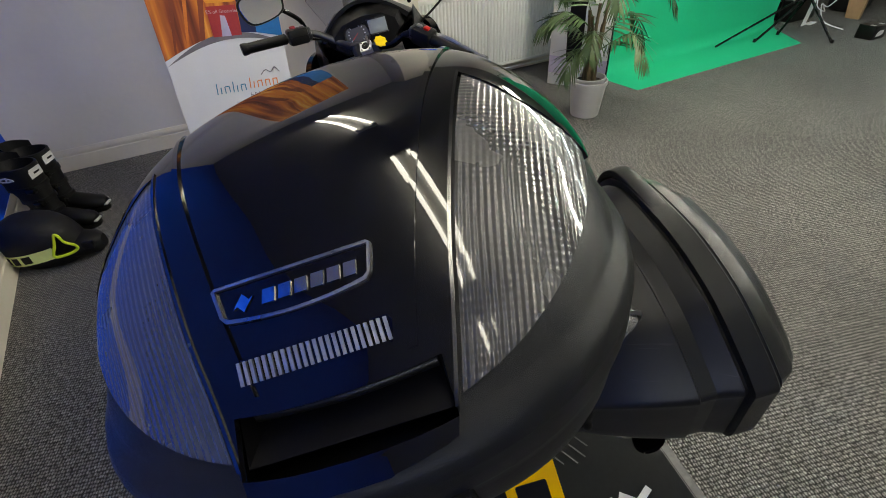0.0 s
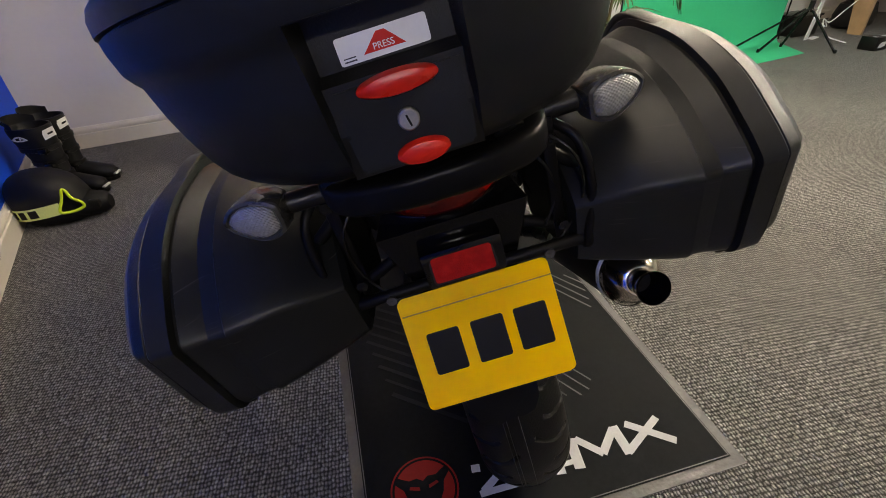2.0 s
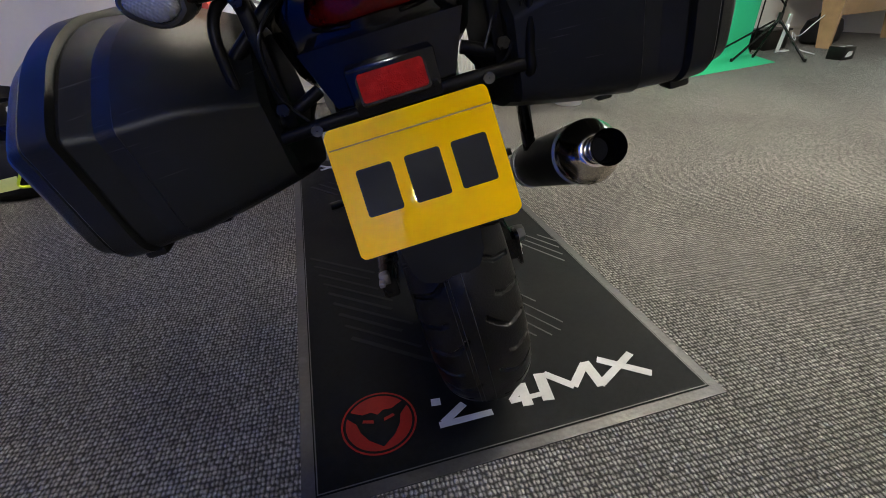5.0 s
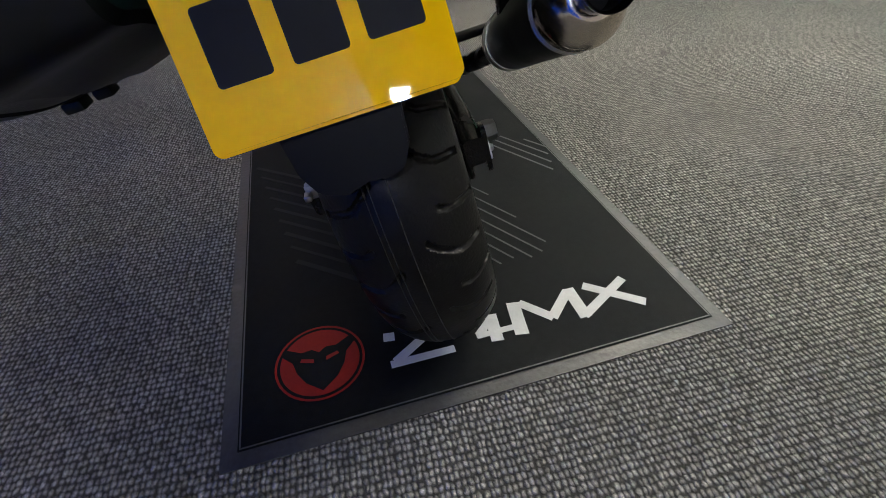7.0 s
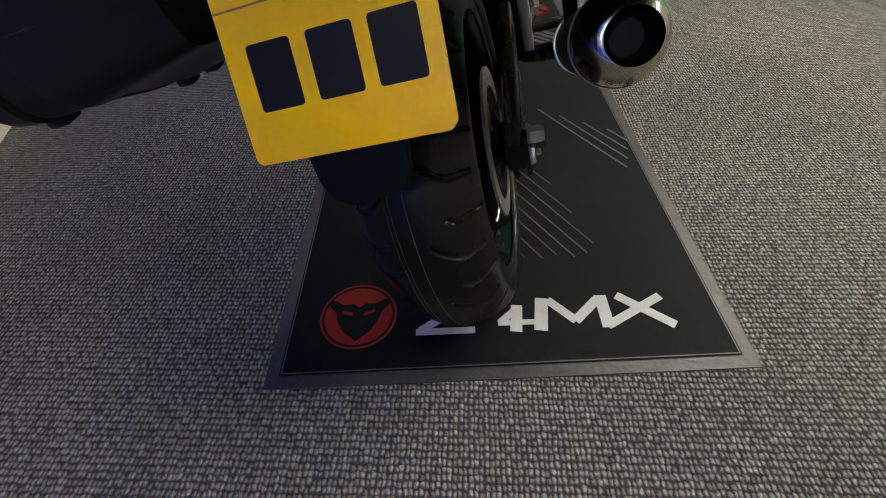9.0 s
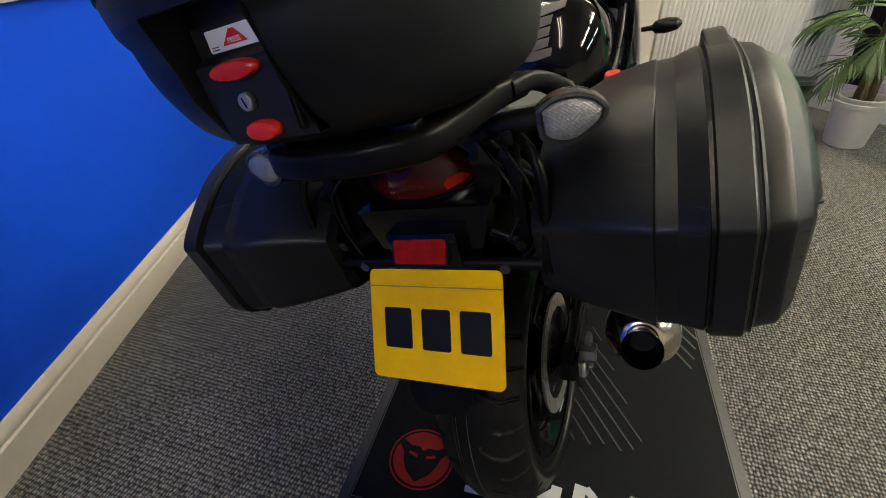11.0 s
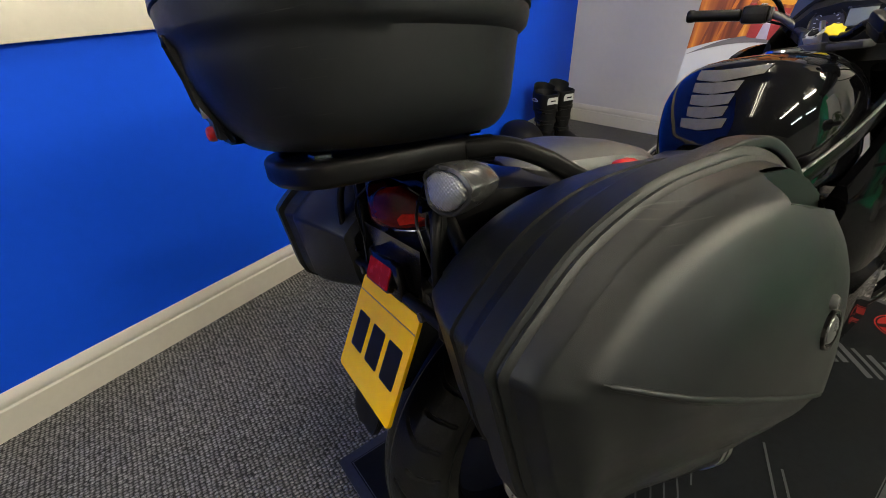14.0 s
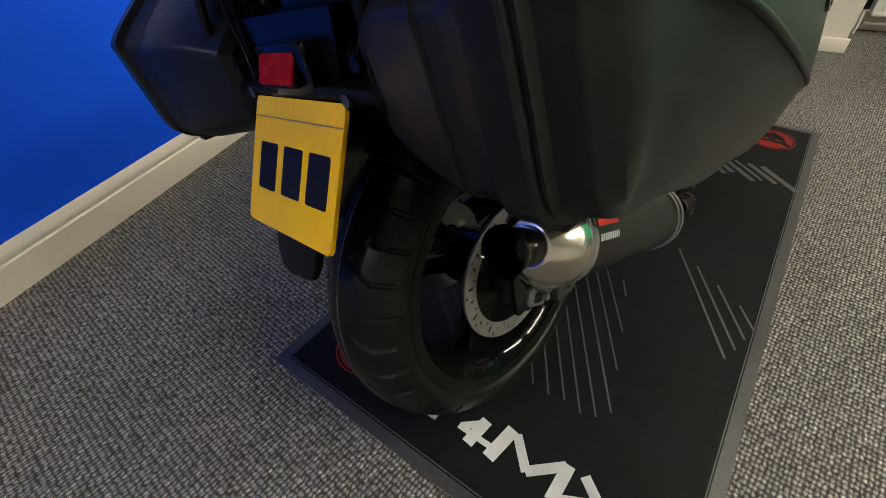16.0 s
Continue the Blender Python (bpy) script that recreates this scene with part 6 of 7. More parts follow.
ban_piece("banner_sheet", [(0, 0), (BW, 0), (BW, BH), (0, BH)], 0.0, BANNERW, "white printed banner sheet")
def edge_curve(x):
    return 0.742 + 0.055 * math.sin(math.pi * x / BW) - 0.065 * (1 - x / BW) ** 2
N = 16
xs = [BW * k / N for k in range(N + 1)]
ban_piece("printed_field", [(x, edge_curve(x) + 0.03) for x in xs] + [(BW, BH), (0, BH)], -0.0016, BAN_T, "printed orange light trails")
ban_piece("printed_swoosh", [(x, edge_curve(x)) for x in xs] + [(x, edge_curve(x) + 0.035 * math.sin(math.pi * x / BW)) for x in xs[::-1]], -0.0024, BAN_G)
for x0, x1, tx0, tx1, m in ((0.055, 0.066, 0.19, 0.215, BAN_D), (0.125, 0.137, 0.255, 0.275, BAN_O), (0.20, 0.225, 0.335, 0.36, BAN_D)):
    ban_piece("light_streak", [(x0, edge_curve(x0) + 0.03), (x1, edge_curve(x1) + 0.03), (tx1 + 0.05, 1.6), (tx0 + 0.03, 1.6)], -0.0026, m)
ban_piece("printed_panel", [(0.50, edge_curve(0.5) + 0.03), (BW, edge_curve(BW) + 0.03), (BW, 1.6), (0.53, 1.6)], -0.0028, BAN_B, "blue printed side panel")
ban_piece("printed_panel", [(0.42, edge_curve(0.42) + 0.03), (0.50, edge_curve(0.5) + 0.03), (0.53, 1.6), (0.46, 1.6)], -0.0028, BAN_N)
ban_piece("phone_card", rounded_rect(0.16, 0.13, 0.015, 4, 0.35, 1.03), -0.0030, BAN_Y, "amber rounded card print")
ban_piece("phone_card", [(0.27, 0.80), (0.42, 0.80), (0.42, 0.95), (0.27, 0.95)], -0.0030, BAN_R)
ban_piece("print_bar", [(0.315, 0.80), (0.365, 0.80), (0.355, 0.90), (0.33, 0.905)], -0.0032, BAN_L)
txt = bpy.data.curves.new("offer_text", "FONT")
txt.body, txt.size, txt.align_x, txt.extrude = "5% off Groceries", 0.024, "CENTER", 0.0002
tx = new("offer_lettering", txt)
tm = bpy.data.meshes.new_from_object(tx.evaluated_get(bpy.context.evaluated_depsgraph_get()))
bpy.data.objects.remove(tx)
tm.materials.append(BANNERW)
tob = new("offer_lettering", tm)
tob.parent = ban
tob.matrix_basis = sheet_m @ pose(0.345, -0.0036, 0.915, 90, 0, 0)
# finance mark as plain slanting strokes
def mark(x, z, h, w, kinds, material):
    for kind in kinds:
        for (ax, az), (bx, bz) in kind:
            ban_piece("mark_stroke", stroke((x + ax * w, z + az * h), (x + bx * w, z + bz * h), 0.0055), -0.0024, material)
        x += w * 1.25


TALL = [((0.1, 0), (0.25, 1)), ((0.7, 0), (0.8, 0.6))]
LOW = [((0.1, 0), (0.15, 0.62)), ((0.2, 0.62), (0.85, 0.62)), ((0.8, 0.05), (0.8, 0.6))]
mark(0.205, 0.500, 0.06, 0.036, [TALL, LOW, TALL, LOW], TEAL)
mark(0.392, 0.508, 0.06, 0.036, [TALL, LOW, LOW, LOW], ORANGE)
for k in range(7):
    ban_piece("mark_bar", stroke((0.39 + k * 0.024, 0.462), (0.39 + k * 0.024, 0.484), 0.004), -0.0024, BAN_G)
    ban_piece("mark_bar", stroke((0.392 + k * 0.024, 0.4705 + 0.01 * (k % 2)), (0.402 + k * 0.024, 0.4705 + 0.01 * (k % 2)), 0.0035), -0.0026, BAN_G)
ban_piece("mark_bar", [(0.30, 0.435), (0.54, 0.435), (0.54, 0.443), (0.30, 0.443)], -0.0024, BAN_L)
part("mark_curve", tube([(0.47, -0.004, 0.575), (0.50, -0.004, 0.60), (0.53, -0.004, 0.585), (0.555, -0.004, 0.61), (0.58, -0.004, 0.58)], 0.0025, 6), BAN_G, ban, "", sheet_m)
part("base_cassette", loft([[Vector((x, y, z)) for y, z in ((-0.045, 0.008), (0.045, 0.008), (0.05, 0.02), (0.035, 0.06), (0.0, 0.072), (-0.035, 0.06), (-0.05, 0.02))] for x in (0.012, 0.668)]), STEEL, ban, "silver banner base")
for x in (-0.002, 0.668):
    part("end_cap", box(x, x + 0.013, -0.052, 0.052, 0.004, 0.075, 0.004), SOFTPLASTIC, ban, "black end cap")
for x in (0.14, 0.54):
    part("foot", box(x - 0.025, x + 0.025, -0.15, 0.10, 0.0005, 0.0085, 0.003), STEEL, ban, "swivel foot")

# ---- potted palm ----
plant = thing("potted_palm", pose(2.085, 2.70, 0), "green potted palm in a white plastic pot on the carpet", "plant")
part("pot", lathe([(0.001, 0.001), (0.098, 0.001), (0.104, 0.01), (0.128, 0.235), (0.137, 0.238), (0.137, 0.26), (0.128, 0.262), (0.122, 0.235), (0.098, 0.02), (0.001, 0.018)], 40, "Z"), POTWHITE, plant, "white plastic pot")
part("inner_pot", lathe([(0.105, 0.20), (0.112, 0.272), (0.119, 0.275), (0.119, 0.283), (0.109, 0.285), (0.100, 0.22)], 36, "Z", True), POTWHITE, plant)
part("soil", lathe([(0.001, 0.252), (0.06, 0.256), (0.106, 0.248), (0.106, 0.23), (0.001, 0.23)], 24, "Z"), SOIL, plant)
rnd = random.Random(5)
for k in range(5):
    a = k * 1.3
    part("trunk", tube([(0.03 * math.cos(a), 0.03 * math.sin(a), 0.24), (0.035 * math.cos(a), 0.035 * math.sin(a), 0.42), (0.06 * math.cos(a + 0.3), 0.06 * math.sin(a + 0.3), 0.62 + 0.05 * k)], [0.022, 0.017, 0.011], 8, 10), STEM, plant, "fibrous brown palm stem")


def frond(a, z0, length, rise, droop):
    """A feather leaf: a rib with pairs of long narrow leaflets."""
    out = Vector((math.cos(a), math.sin(a), 0))
    side = Vector((-math.sin(a), math.cos(a), 0))
    rib = spline([Vector((0, 0, z0)) + out * 0.03, Vector((0, 0, z0 + rise * 0.6)) + out * length * 0.35, Vector((0, 0, z0 + rise)) + out * length * 0.7, Vector((0, 0, z0 + rise - droop)) + out * length], 22)
    bms = [tube(rib, [0.005, 0.003, 0.0015], 5, 16)]
    leaf = bmesh.new()
    for i in range(5, 22):
        t = i / 21
        d = (rib[min(i + 1, 21)] - rib[i - 1]).normalized()
        ln = 0.16 * math.sin(math.pi * min(1, 0.15 + 0.85 * t)) ** 0.6 * (0.85 + 0.3 * rnd.random()) + 0.03
        for s in (-1, 1):
            w = (side * s * (1.0 - 0.45 * t) + d * (0.55 + 0.4 * t) + Vector((0, 0, -0.12 - 0.3 * rnd.random()))).normalized()
            nrm = d.cross(w).normalized()
            flat = w.cross(nrm).normalized()
            prev = None
            for q in range(5):
                u = q / 4
                p = rib[i] + w * ln * u + Vector((0, 0, -0.05 * u * u))
                hw = 0.0075 * math.sin(math.pi * (0.12 + 0.86 * u)) + 0.0004
                cur = (leaf.verts.new(p + flat * hw), leaf.verts.new(p + nrm * 0.0015), leaf.verts.new(p - flat * hw))
                if prev:
                    leaf.faces.new((prev[0], prev[1], cur[1], cur[0]))
                    leaf.faces.new((prev[1], prev[2], cur[2], cur[1]))
                prev = cur
    bms.append(leaf)
    part("frond", join(*bms), LEAF, plant, "feathery green palm leaf")


for a, z0, ln, rise, droop in ((-1.2, 0.45, 0.42, 0.16, 0.16), (0.2, 0.52, 0.48, 0.14, 0.26), (-2.6, 0.42, 0.36, 0.10, 0.14), (2.9, 0.50, 0.40, 0.20, 0.08), (-0.4, 0.70, 0.50, 0.22, 0.2), (1.6, 0.62, 0.45, 0.25, 0.15), (-1.9, 0.70, 0.44, 0.26, 0.14), (2.2, 0.76, 0.48, 0.28, 0.12), (0.8, 0.80, 0.5, 0.3, 0.2), (-2.9, 0.80, 0.46, 0.3, 0.1), (-0.9, 0.86, 0.5, 0.35, 0.2), (-3.4, 0.60, 0.34, 0.12, 0.10), (-2.2, 0.55, 0.30, 0.08, 0.12)):
    frond(a, z0, ln, rise, droop)

# ---- board with a printed vase behind the palm ----
board = thing("display_board", pose(2.144, 3.438, 0, 0, 0, -48.5), "tall white display board printed with a dark vase", "board")
part("panel", box(0, 0.50, 0.0, 0.02, 0.0005, 1.75, 0.003), WHITE, board)
part("edge_strip", box(0.495, 0.503, -0.004, 0.024, 0.0005, 1.75, 0.001), SOFTPLASTIC, board)
part("printed_vase", moved(prism([(0.15, 0.20), (0.26, 0.20), (0.275, 0.45), (0.27, 0.62), (0.30, 0.80), (0.12, 0.80), (0.145, 0.62), (0.135, 0.45)], 0, 0.0012), pose(0, -0.0005, 0, 90, 0, 0)), INKBLACK, board, "black printed vase")
part("printed_band", moved(prism([(0.0, 0.10), (0.495, 0.10), (0.495, 0.24), (0.0, 0.24)], 0, 0.0006), pose(0, -0.0003, 0, 90, 0, 0)), BAN_L, board)
for k in range(3):
    part("print_bar", moved(prism([(0.06 + 0.05 * k, 0.085 - 0.02 * (k % 2)), (0.10 + 0.05 * k, 0.085 - 0.02 * (k % 2)), (0.10 + 0.05 * k, 0.095 - 0.02 * (k % 2)), (0.06 + 0.05 * k, 0.095 - 0.02 * (k % 2))], 0, 0.0008), pose(0, -0.0003, 0, 90, 0, 0)), BAN_G, board)

# ---- green screen ----
gs = thing("green_screen", pose(0, 0, 0), "bright green studio backdrop cloth rolling out over the carpet", "backdrop")
fl, frr = Vector((2.737, 2.962, 0)), Vector((4.96, 3.433, 0))
bl, br = Vector((2.60, 3.46, 0)), Vector((5.22, 4.06, 0))
grid = []
for i in range(25):
    u = i / 24
    a, b = fl.lerp(frr, u), bl.lerp(br, u)
    back = (b - a).normalized()
    line = [a + Vector((0, 0, 0.002)), a.lerp(b, 0.5) + Vector((0, 0, 0.002)), b - back * 0.12 + Vector((0, 0, 0.002))]
    line += [b - back * (0.12 * (1 - math.sin(k * math.pi / 12))) + Vector((0, 0, 0.002 + 0.12 * (1 - math.cos(k * math.pi / 12)))) for k in range(1, 7)]
    line += [b + Vector((0.004 * math.sin(14 * u + z), 0.012 * math.sin(9 * u + 2 * z), z)) for z in (0.4, 0.8, 1.2, 1.6, 2.0, 2.3)]
    grid.append(line)
part("cloth", thicken(loft(grid, caps=False, closed=False), 0.0015), GREEN, gs, "", None)
part("top_bar", tube([tuple(bl + Vector((-0.1, 0.015, 2.31))), tuple(br + Vector((0.1, 0.015, 2.31)))], 0.016, 12), BLACKMETAL, gs)
for p in (bl + Vector((-0.08, 0.06, 0)), br + Vector((0.12, 0.06, 0))):
    part("stand_pole", tube([tuple(p), tuple(p + Vector((0, -0.03, 2.3)))], 0.008, 8), BLACKMETAL, gs)

# ---- light stand ----
st = thing("light_stand", pose(0, 0, 0), "black folding light stand with splayed legs", "stand")
apex = Vector((5.05, 3.62, 0.40))
for p in ((5.20, 3.31, 0.006), (4.60, 3.66, 0.006), (5.02, 3.78, 0.006)):
    part("leg", tube([tuple(apex), p], 0.012, 10), BLACKMETAL, st)
    part("rubber_foot", lathe([(0.001, -0.006), (0.014, -0.006), (0.016, 0.0), (0.014, 0.03), (0.001, 0.03)], 12, "Z"), RUBBER, st, "", pose(*p))
part("column", tube([tuple(apex + Vector((0.02, 0.0, -0.05))), tuple(apex + Vector((0.04, 0.02, 0.34)))], 0.011, 10), BLACKMETAL, st)
part("collar", tube([tuple(apex + Vector((0, 0, -0.03))), tuple(apex + Vector((0.005, 0, 0.06)))], 0.024, 12), SOFTPLASTIC, st)
part("pan_handle", tube([tuple(apex + Vector((0.03, 0, 0.12))), tuple(apex + Vector((-0.10, -0.03, 0.19)))], 0.009, 8), BLACKMETAL, st)
boom = thing("boom_pole", pose(0, 0, 0), "thin dark pole resting on the green cloth", "pole")
part("pole", tube([(4.13, 3.67, 0.012), (4.6, 3.67, 0.20), (5.0, 3.63, 0.385)], 0.010, 8), BLACKMETAL, boom)

# ---- desk and clutter in the far corner ----
DSK = FAR @ pose(8.05, -0.62, 0)
desk = thing("desk", DSK, "light wooden office desk with panel front", "desk")
part("desk_top", box(-0.02, 1.7, -0.35, 0.40, 0.70, 0.73, 0.004), WOOD, desk)
part("front_panel", box(0.05, 1.55, -0.30, -0.275, 0.36, 0.698, 0.003), WOOD, desk)
for x in (0.0, 1.55):
    part("side_leg", loft([[Vector((x + dx, y, z)) for dx, y in ((0, y0), (0.045, y0), (0.045, y1), (0, y1))] for z, y0, y1 in ((0.0005, -0.30, -0.16), (0.36, -0.30, -0.10), (0.699, -0.30, -0.02))]), WOOD, desk)
mon = thing("monitor", DSK @ pose(0.95, 0.0, 0.731, 0, 0, 8), "black flat computer monitor on the desk", "monitor")
part("screen_case", box(-0.30, 0.30, 0.0, 0.035, 0.09, 0.45, 0.008), SOFTPLASTIC, mon)
part("stand_neck", box(-0.03, 0.03, 0.02, 0.05, 0.01, 0.12, 0.006), SOFTPLASTIC, mon)
part("stand_base", box(-0.12, 0.12, -0.08, 0.10, 0.0005, 0.012, 0.004), SOFTPLASTIC, mon)
gad = thing("camera_rig", DSK @ pose(0.18, -0.12, 0.731), "small dark camera rig lying on the desk", "camera")
part("rig_body", box(-0.05, 0.09, -0.03, 0.03, 0.0005, 0.06, 0.008), SOFTPLASTIC, gad)
part("rig_arm", tube([(-0.05, 0, 0.03), (-0.12, -0.02, 0.02), (-0.18, 0, 0.025)], 0.012, 8), SOFTPLASTIC, gad)
part("rig_cage", tube([(-0.02, -0.035, 0.062), (-0.02, -0.035, 0.10), (0.07, -0.035, 0.10), (0.07, -0.035, 0.062)], 0.005, 8), BLACKMETAL, gad)
bag = thing("bag", FAR @ pose(8.55, -0.55, 0), "black soft bag under the desk", "bag")
part("bag_body", loft([superring(0, 0, a, b, 3, z, 32) for a, b, z in ((0.24, 0.13, 0.0005), (0.28, 0.16, 0.03), (0.29, 0.17, 0.15), (0.25, 0.14, 0.27), (0.15, 0.08, 0.31))]), BOOTBLACK, bag)
part("bag_strap", tube([(-0.18, 0, 0.29), (-0.1, 0.02, 0.36), (0.1, 0.02, 0.36), (0.18, 0, 0.29)], 0.012, 8), BOOTBLACK, bag)
bin_ = thing("storage_box", FAR @ pose(7.60, -0.42, 0), "dark open storage box on the floor", "box")
part("box_shell", box(-0.22, 0.22, -0.14, 0.14, 0.0005, 0.22, 0.01), SOFTPLASTIC, bin_)
part("box_rim", box(-0.235, 0.235, -0.155, 0.155, 0.20, 0.225, 0.006), SOFTPLASTIC, bin_)
case = thing("equipment_case", pose(5.66, 3.28, 0, 0, 0, 8), "small black equipment case with white tape patches", "case")
part("case_body", box(-0.10, 0.10, -0.06, 0.10, 0.0005, 0.13, 0.008), SOFTPLASTIC, case)
part("tape_patch", prism([(-0.06, 0.03), (-0.04, 0.07), (-0.01, 0.085), (0.02, 0.08), (0.05, 0.085), (0.05, 0.045), (0.0, 0.03)], 0, 0.001), BANNERW, case, "white tape", pose(0, -0.0605, 0, 90, 0, 0))
for x in (-0.07, 0.06):
    part("tape_patch", box(x - 0.02, x + 0.02, -0.03, 0.01, 0.1302, 0.1312), BANNERW, case)
paper = thing("white_bracket", pose(5.50, 3.93, 0, 0, 0, 20), "white folded card standing by the stand", "card")
part("upright", loft([[Vector((x, y, z)) for x, y in ((a, 0), (a + 0.10, 0), (a + 0.10, 0.006), (a, 0.006))] for a, z in ((0.0, 0.0005), (0.09, 0.40))]), BANNERW, paper)
part("flap", box(0.10, 0.26, -0.05, 0.01, 0.0005, 0.012, 0.002), BANNERW, paper)
cab = thing("white_cable", pose(0, 0, 0), "loose white cable hanging from the desk to the floor", "cable")
part("cable_run", tube([(5.72, 3.62, 0.006), (5.60, 3.78, 0.07), (5.70, 3.95, 0.20), (5.85, 3.98, 0.16), (6.05, 4.0, 0.28), (6.3, 4.05, 0.40)], 0.006, 6, 40), BANNERW, cab)
part("cable_run", tube([(5.64, 3.98, 0.30), (5.66, 3.96, 0.18), (5.78, 3.95, 0.12), (5.70, 3.92, 0.18)], 0.006, 6, 24), BANNERW, cab)

# ---- boots and helmet by the blue wall ----
BOOTWHITE = mat("white_boot_buckle", (0.55, 0.55, 0.53), 0.4, var=0.1)


def boot(m, label):
    """Tall off-road boot, toe along +x: sole, foot, shaft, buckles, toe plate."""
    t = thing("riding_boot", m, label, "boot", "pair of riding boots")
    foot = loft([[Vector((x, y0 + yy * w, z0 + zz * h)) for yy, zz in [(math.cos(k), math.sin(k)) for k in [2 * math.pi * q / 24 for q in range(24)]]] for x, y0, w, z0, h in ((-0.075, 0, 0.025, 0.055, 0.03), (-0.065, 0, 0.042, 0.06, 0.045), (0.0, 0, 0.05, 0.075, 0.065), (0.08, 0.003, 0.05, 0.068, 0.052), (0.15, 0.005, 0.053, 0.056, 0.042), (0.20, 0.005, 0.046, 0.05, 0.034), (0.222, 0.005, 0.025, 0.045, 0.02))])
    part("foot", foot, BOOTBLACK, t)
    part("sole", prism([(x, y) for x, y in [(-0.08, -0.035), (0.0, -0.045), (0.1, -0.045), (0.17, -0.05), (0.215, -0.03), (0.228, 0.005), (0.215, 0.04), (0.16, 0.055), (0.05, 0.045), (-0.08, 0.035)]], 0.0005, 0.026, 0.004), RUBBER, t)
    shaft = loft([superring(cx, 0, a, b, 2.4, z, 28) for cx, a, b, z in densify([(0.0, 0.072, 0.056, 0.07), (-0.006, 0.068, 0.056, 0.15), (-0.014, 0.078, 0.066, 0.23), (-0.026, 0.092, 0.078, 0.31), (-0.03, 0.100, 0.084, 0.37), (-0.03, 0.100, 0.084, 0.40)], 3) + [(-0.03, 0.092, 0.076, 0.402), (-0.026, 0.08, 0.066, 0.34)]])
    part("shaft", shaft, BOOTBLACK, t)
    part("collar_flap", loft([[Vector((-0.03 + 0.101 * math.cos(k), 0.085 * math.sin(k), z + 0.03 * max(0, -math.cos(k)))) for k in [radians(100 + 16 * q) for q in range(11)]] for z in (0.36, 0.40, 0.425)], caps=False, closed=False), BOOTBLACK, t)
    for z, cx, a, b in ((0.125, -0.004, 0.072, 0.060), (0.205, -0.011, 0.077, 0.065), (0.285, -0.022, 0.090, 0.076)):
        part("strap", loft([superring(cx, 0, a + d, b + d, 2.4, z + dz, 28) for d, dz in ((0.0, -0.013), (0.004, -0.011), (0.004, 0.011), (0.0, 0.013))]), SOFTPLASTIC, t)
    for z, x in ((0.12, 0.055), (0.20, 0.052), (0.28, 0.055)):
        part("buckle", box(x - 0.035, x + 0.012, -0.088, -0.060, z - 0.014, z + 0.014, 0.005), BLACKMETAL, t)
    part("shin_plate", loft([[Vector((-0.03 + 0.104 * math.cos(k), 0.088 * math.sin(k), z + 0.012 * math.cos(2 * k))) for k in [radians(-30 + 6 * q) for q in range(11)]] for z in (0.325, 0.350, 0.372)], caps=False, closed=False), BOOTWHITE, t, "white shin plate")
    part("plate_stroke", loft([[Vector((-0.03 + 0.1048 * math.cos(k), 0.0888 * math.sin(k), z + 0.012 * math.cos(2 * k))) for k in [radians(-16 + 5 * q) for q in range(6)]] for z in (0.342, 0.352)], caps=False, closed=False), INKBLACK, t)
    part("toe_plate", box(0.205, 0.232, -0.025, 0.03, 0.034, 0.046, 0.004), BOOTWHITE, t)
    eye = [(-0.040, 0.0), (-0.018, 0.014), (0.008, 0.017), (0.034, 0.006), (0.042, -0.004), (0.012, -0.010), (-0.020, -0.010)]
    hole = [(x * 0.62, 0.003 + (y - 0.003) * 0.55) for x, y in eye]
    rim_bm = bmesh.new()
    rows_ = [[rim_bm.verts.new((x, y, z)) for x, y in ring_] for ring_, z in ((eye, 0.0), (eye, 0.003), (hole, 0.003), (hole, 0.0))]
    for p_, q_ in zip(rows_, rows_[1:]):
        for k in range(len(eye)):
            rim_bm.faces.new((p_[k], p_[(k + 1) % len(eye)], q_[(k + 1) % len(eye)], q_[k]))
    emb = part("side_print", rim_bm, BOOTWHITE, t, "white almond-shaped print on the shaft", pose(-0.035, -0.0865, 0.352, 90, 0, 0))
    part("print_dot", lathe([(0.001, 0.003), (0.005, 0.003), (0.005, 0.0), (0.001, 0.0)], 14, "Z"), BOOTWHITE, emb, "", pose(0.006, 0.003, 0))
    part("pull_loop", strap([(-0.125, -0.02, 0.415), (-0.15, -0.018, 0.425), (-0.155, 0.0, 0.40), (-0.125, 0.01, 0.38)], 0.012, 0.004, 0.001, 16), BOOTBLACK, t)
    return t


b_one = boot(pose(-1.405, 2.415, 0, 0, 0, -14), "tall black riding boot with white shin plate beside the skirting")
copy_thing(b_one, pose(-1.405, 2.585, 0, 0, 0, -10))
hel = thing("helmet", pose(-1.335, 2.10, 0, 0, 0, -4) @ Matrix.Diagonal((1, 1, 1.15, 1)), "matt black off-road helmet with neon goggles on the carpet", "helmet")
shell = loft([superring(cx, 0, a, b, 2.3, z, 40) for cx, a, b, z in densify([(0.02, 0.13, 0.095, 0.004), (0.02, 0.165, 0.115, 0.02), (0.012, 0.178, 0.125, 0.06), (0.0, 0.175, 0.128, 0.11), (-0.01, 0.16, 0.12, 0.16), (-0.02, 0.125, 0.10, 0.20), (-0.03, 0.07, 0.06, 0.225), (-0.03, 0.01, 0.01, 0.23)], 2)])
part("shell", shell, BOOTBLACK, hel)
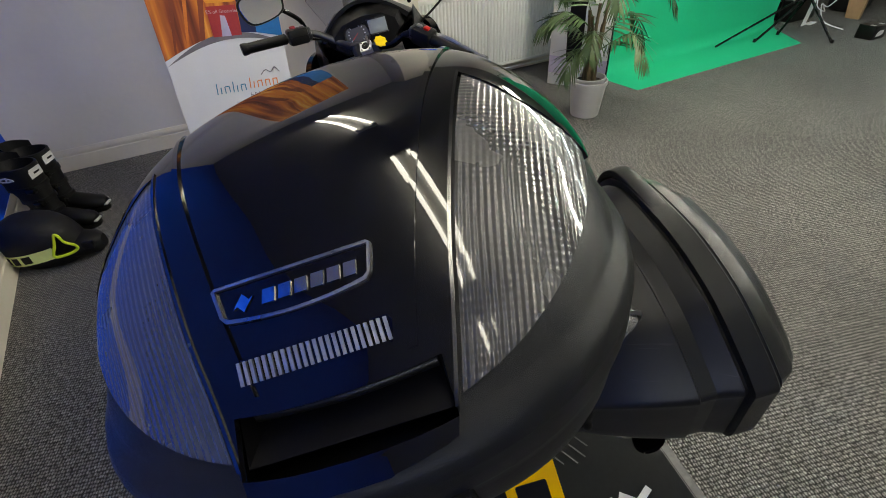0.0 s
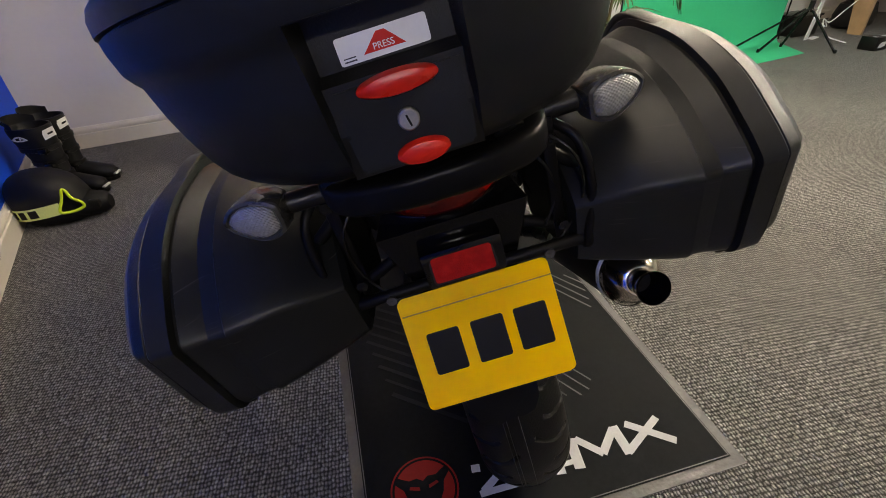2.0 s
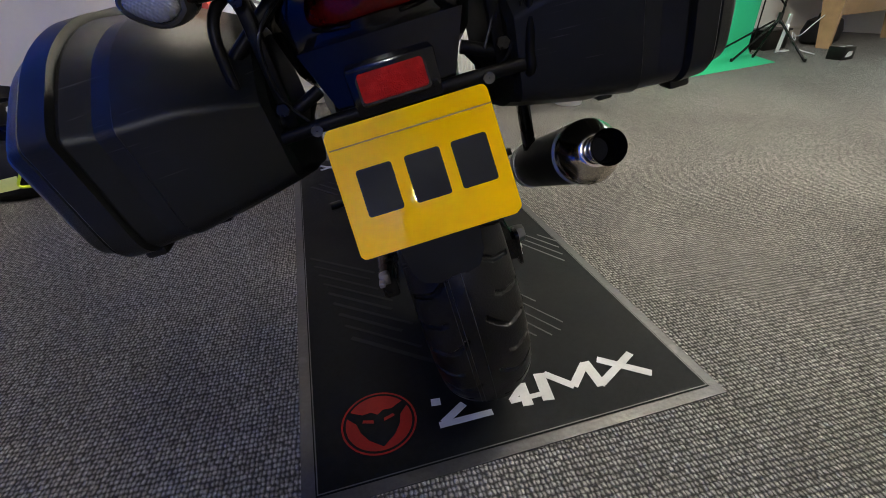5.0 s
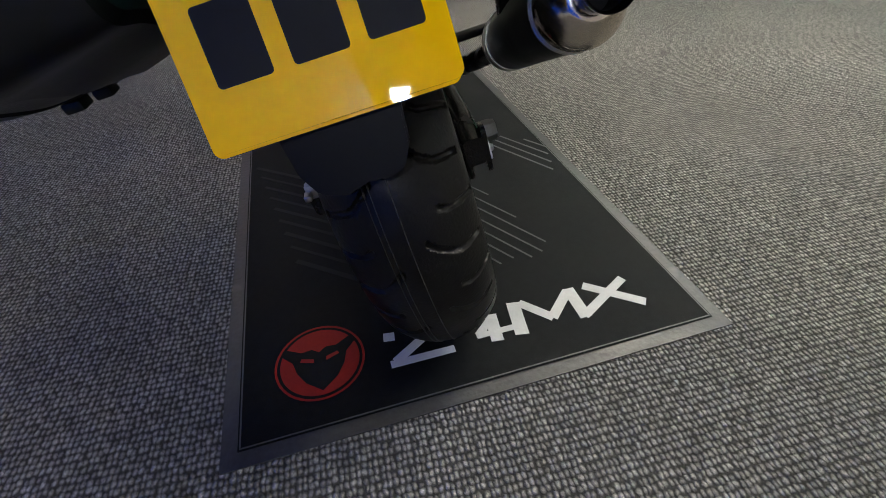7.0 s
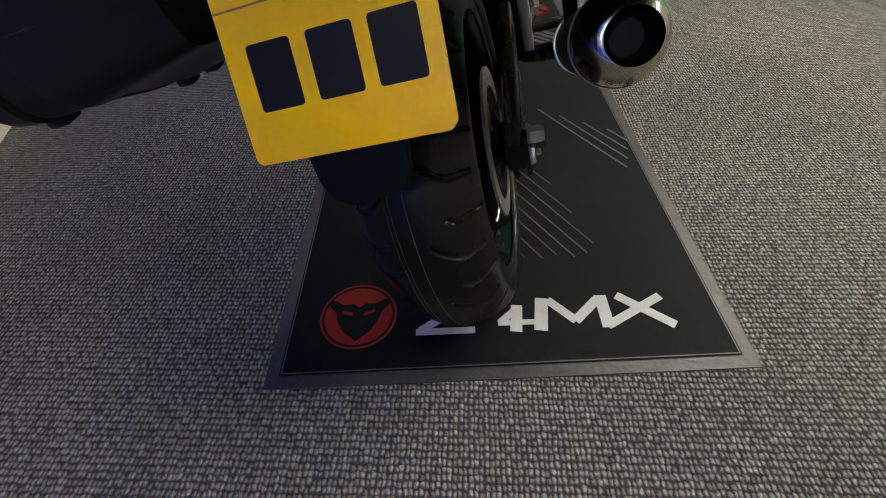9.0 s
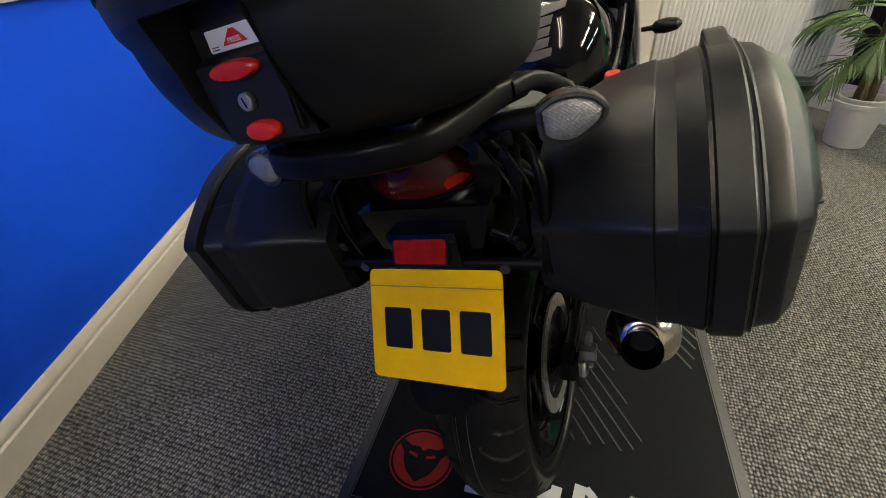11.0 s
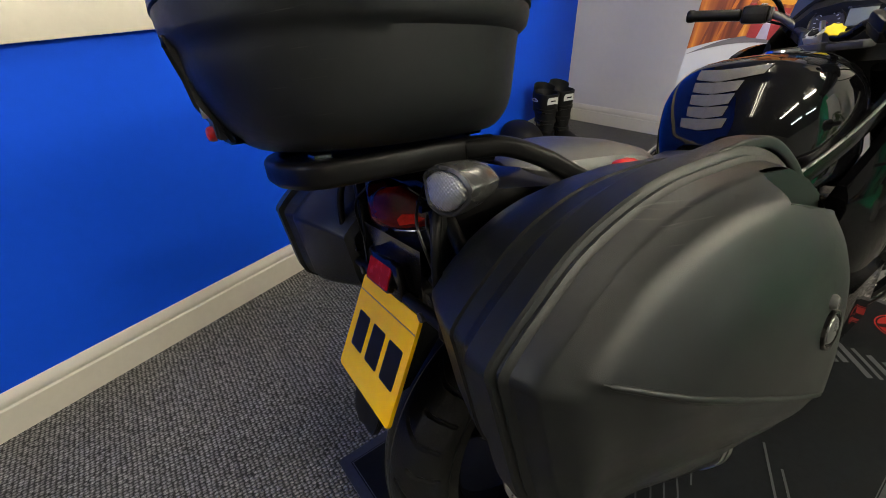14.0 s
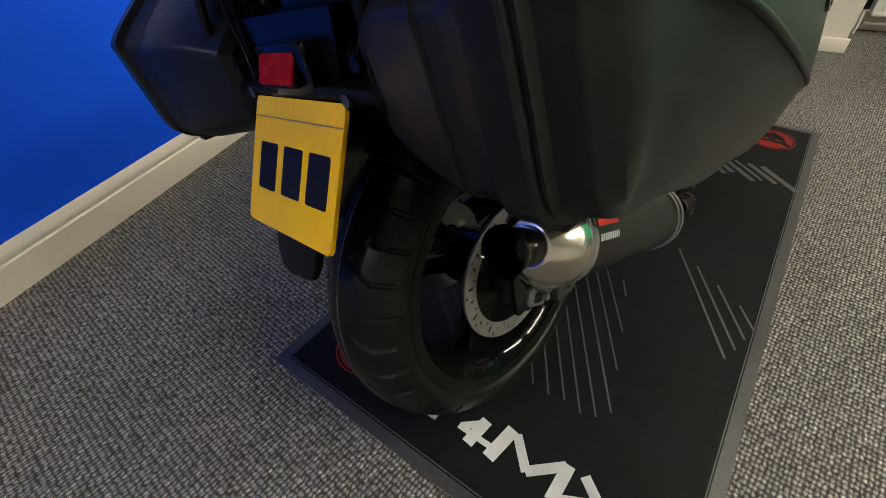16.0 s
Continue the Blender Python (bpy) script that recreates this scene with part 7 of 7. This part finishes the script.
part("chin_bar", loft([[Vector((x, y * w, zc + z * h)) for y, z in [(math.cos(k), math.sin(k)) for k in [2 * math.pi * q / 20 for q in range(20)]]] for x, w, zc, h in ((0.10, 0.11, 0.06, 0.05), (0.18, 0.09, 0.055, 0.05), (0.24, 0.06, 0.055, 0.045), (0.265, 0.03, 0.055, 0.03))]), BOOTBLACK, hel)
part("chin_vent", box(0.20, 0.25, -0.085, -0.06, 0.06, 0.095, 0.006), SOFTPLASTIC, hel)
def strap_wrap(a0, a1, z0, z1, out):
    """A band round the helmet's side between two turns, standing out from its shell."""
    sides = []
    for d in (out, out - 0.002):
        lo, hi = (superring(0.005, 0, 0.176 + d, 0.129 + d, 2.3, z, 120) for z in (z0, z1))
        sides.append([[Vector((p.x, p.y, p.z + 0.10 * (p.x - 0.005))) for p in r[a0:a1 + 1]] for r in (lo, hi)])
    return loft([[sides[0][0][k], sides[0][1][k], sides[1][1][k], sides[1][0][k]] for k in range(a1 - a0 + 1)])


part("goggle_strap", strap_wrap(58, 99, 0.054, 0.106, 0.004), STRAPYEL, hel, "pale neon goggle strap with black bars")
for a0, a1 in ((69, 71), (73, 77), (79, 83), (85, 89)):
    part("strap_bar", strap_wrap(a0, a1, 0.063, 0.098, 0.0052), INKBLACK, hel)
gog = closed_spline([(-0.004, 0.0, 0), (0.022, 0.05, 0), (0.040, 0.092, 0), (0.052, 0.085, 0), (0.060, 0.05, 0), (0.088, 0.022, 0), (0.086, 0.0, 0), (0.040, -0.010, 0)], 34)
part("goggle_frame", tube([(0.095 + p.x, -0.128 + 0.4 * p.x, 0.075 + p.y) for p in gog] + [(0.095 + gog[0].x, -0.128, 0.075 + gog[0].y)], 0.0065, 8, 60), NEON, hel, "neon yellow goggle frame")
part("goggle_lens", loft([[Vector((0.095 + 0.048 + (p.x - 0.048) * k, -0.122 + 0.4 * (0.048 + (p.x - 0.048) * k) + y, 0.075 + 0.04 + (p.y - 0.04) * k)) for p in gog] for y, k in ((0.006, 0.95), (0.0, 0.95), (-0.002, 0.5), (-0.002, 0.05))]), GLOSS, hel)
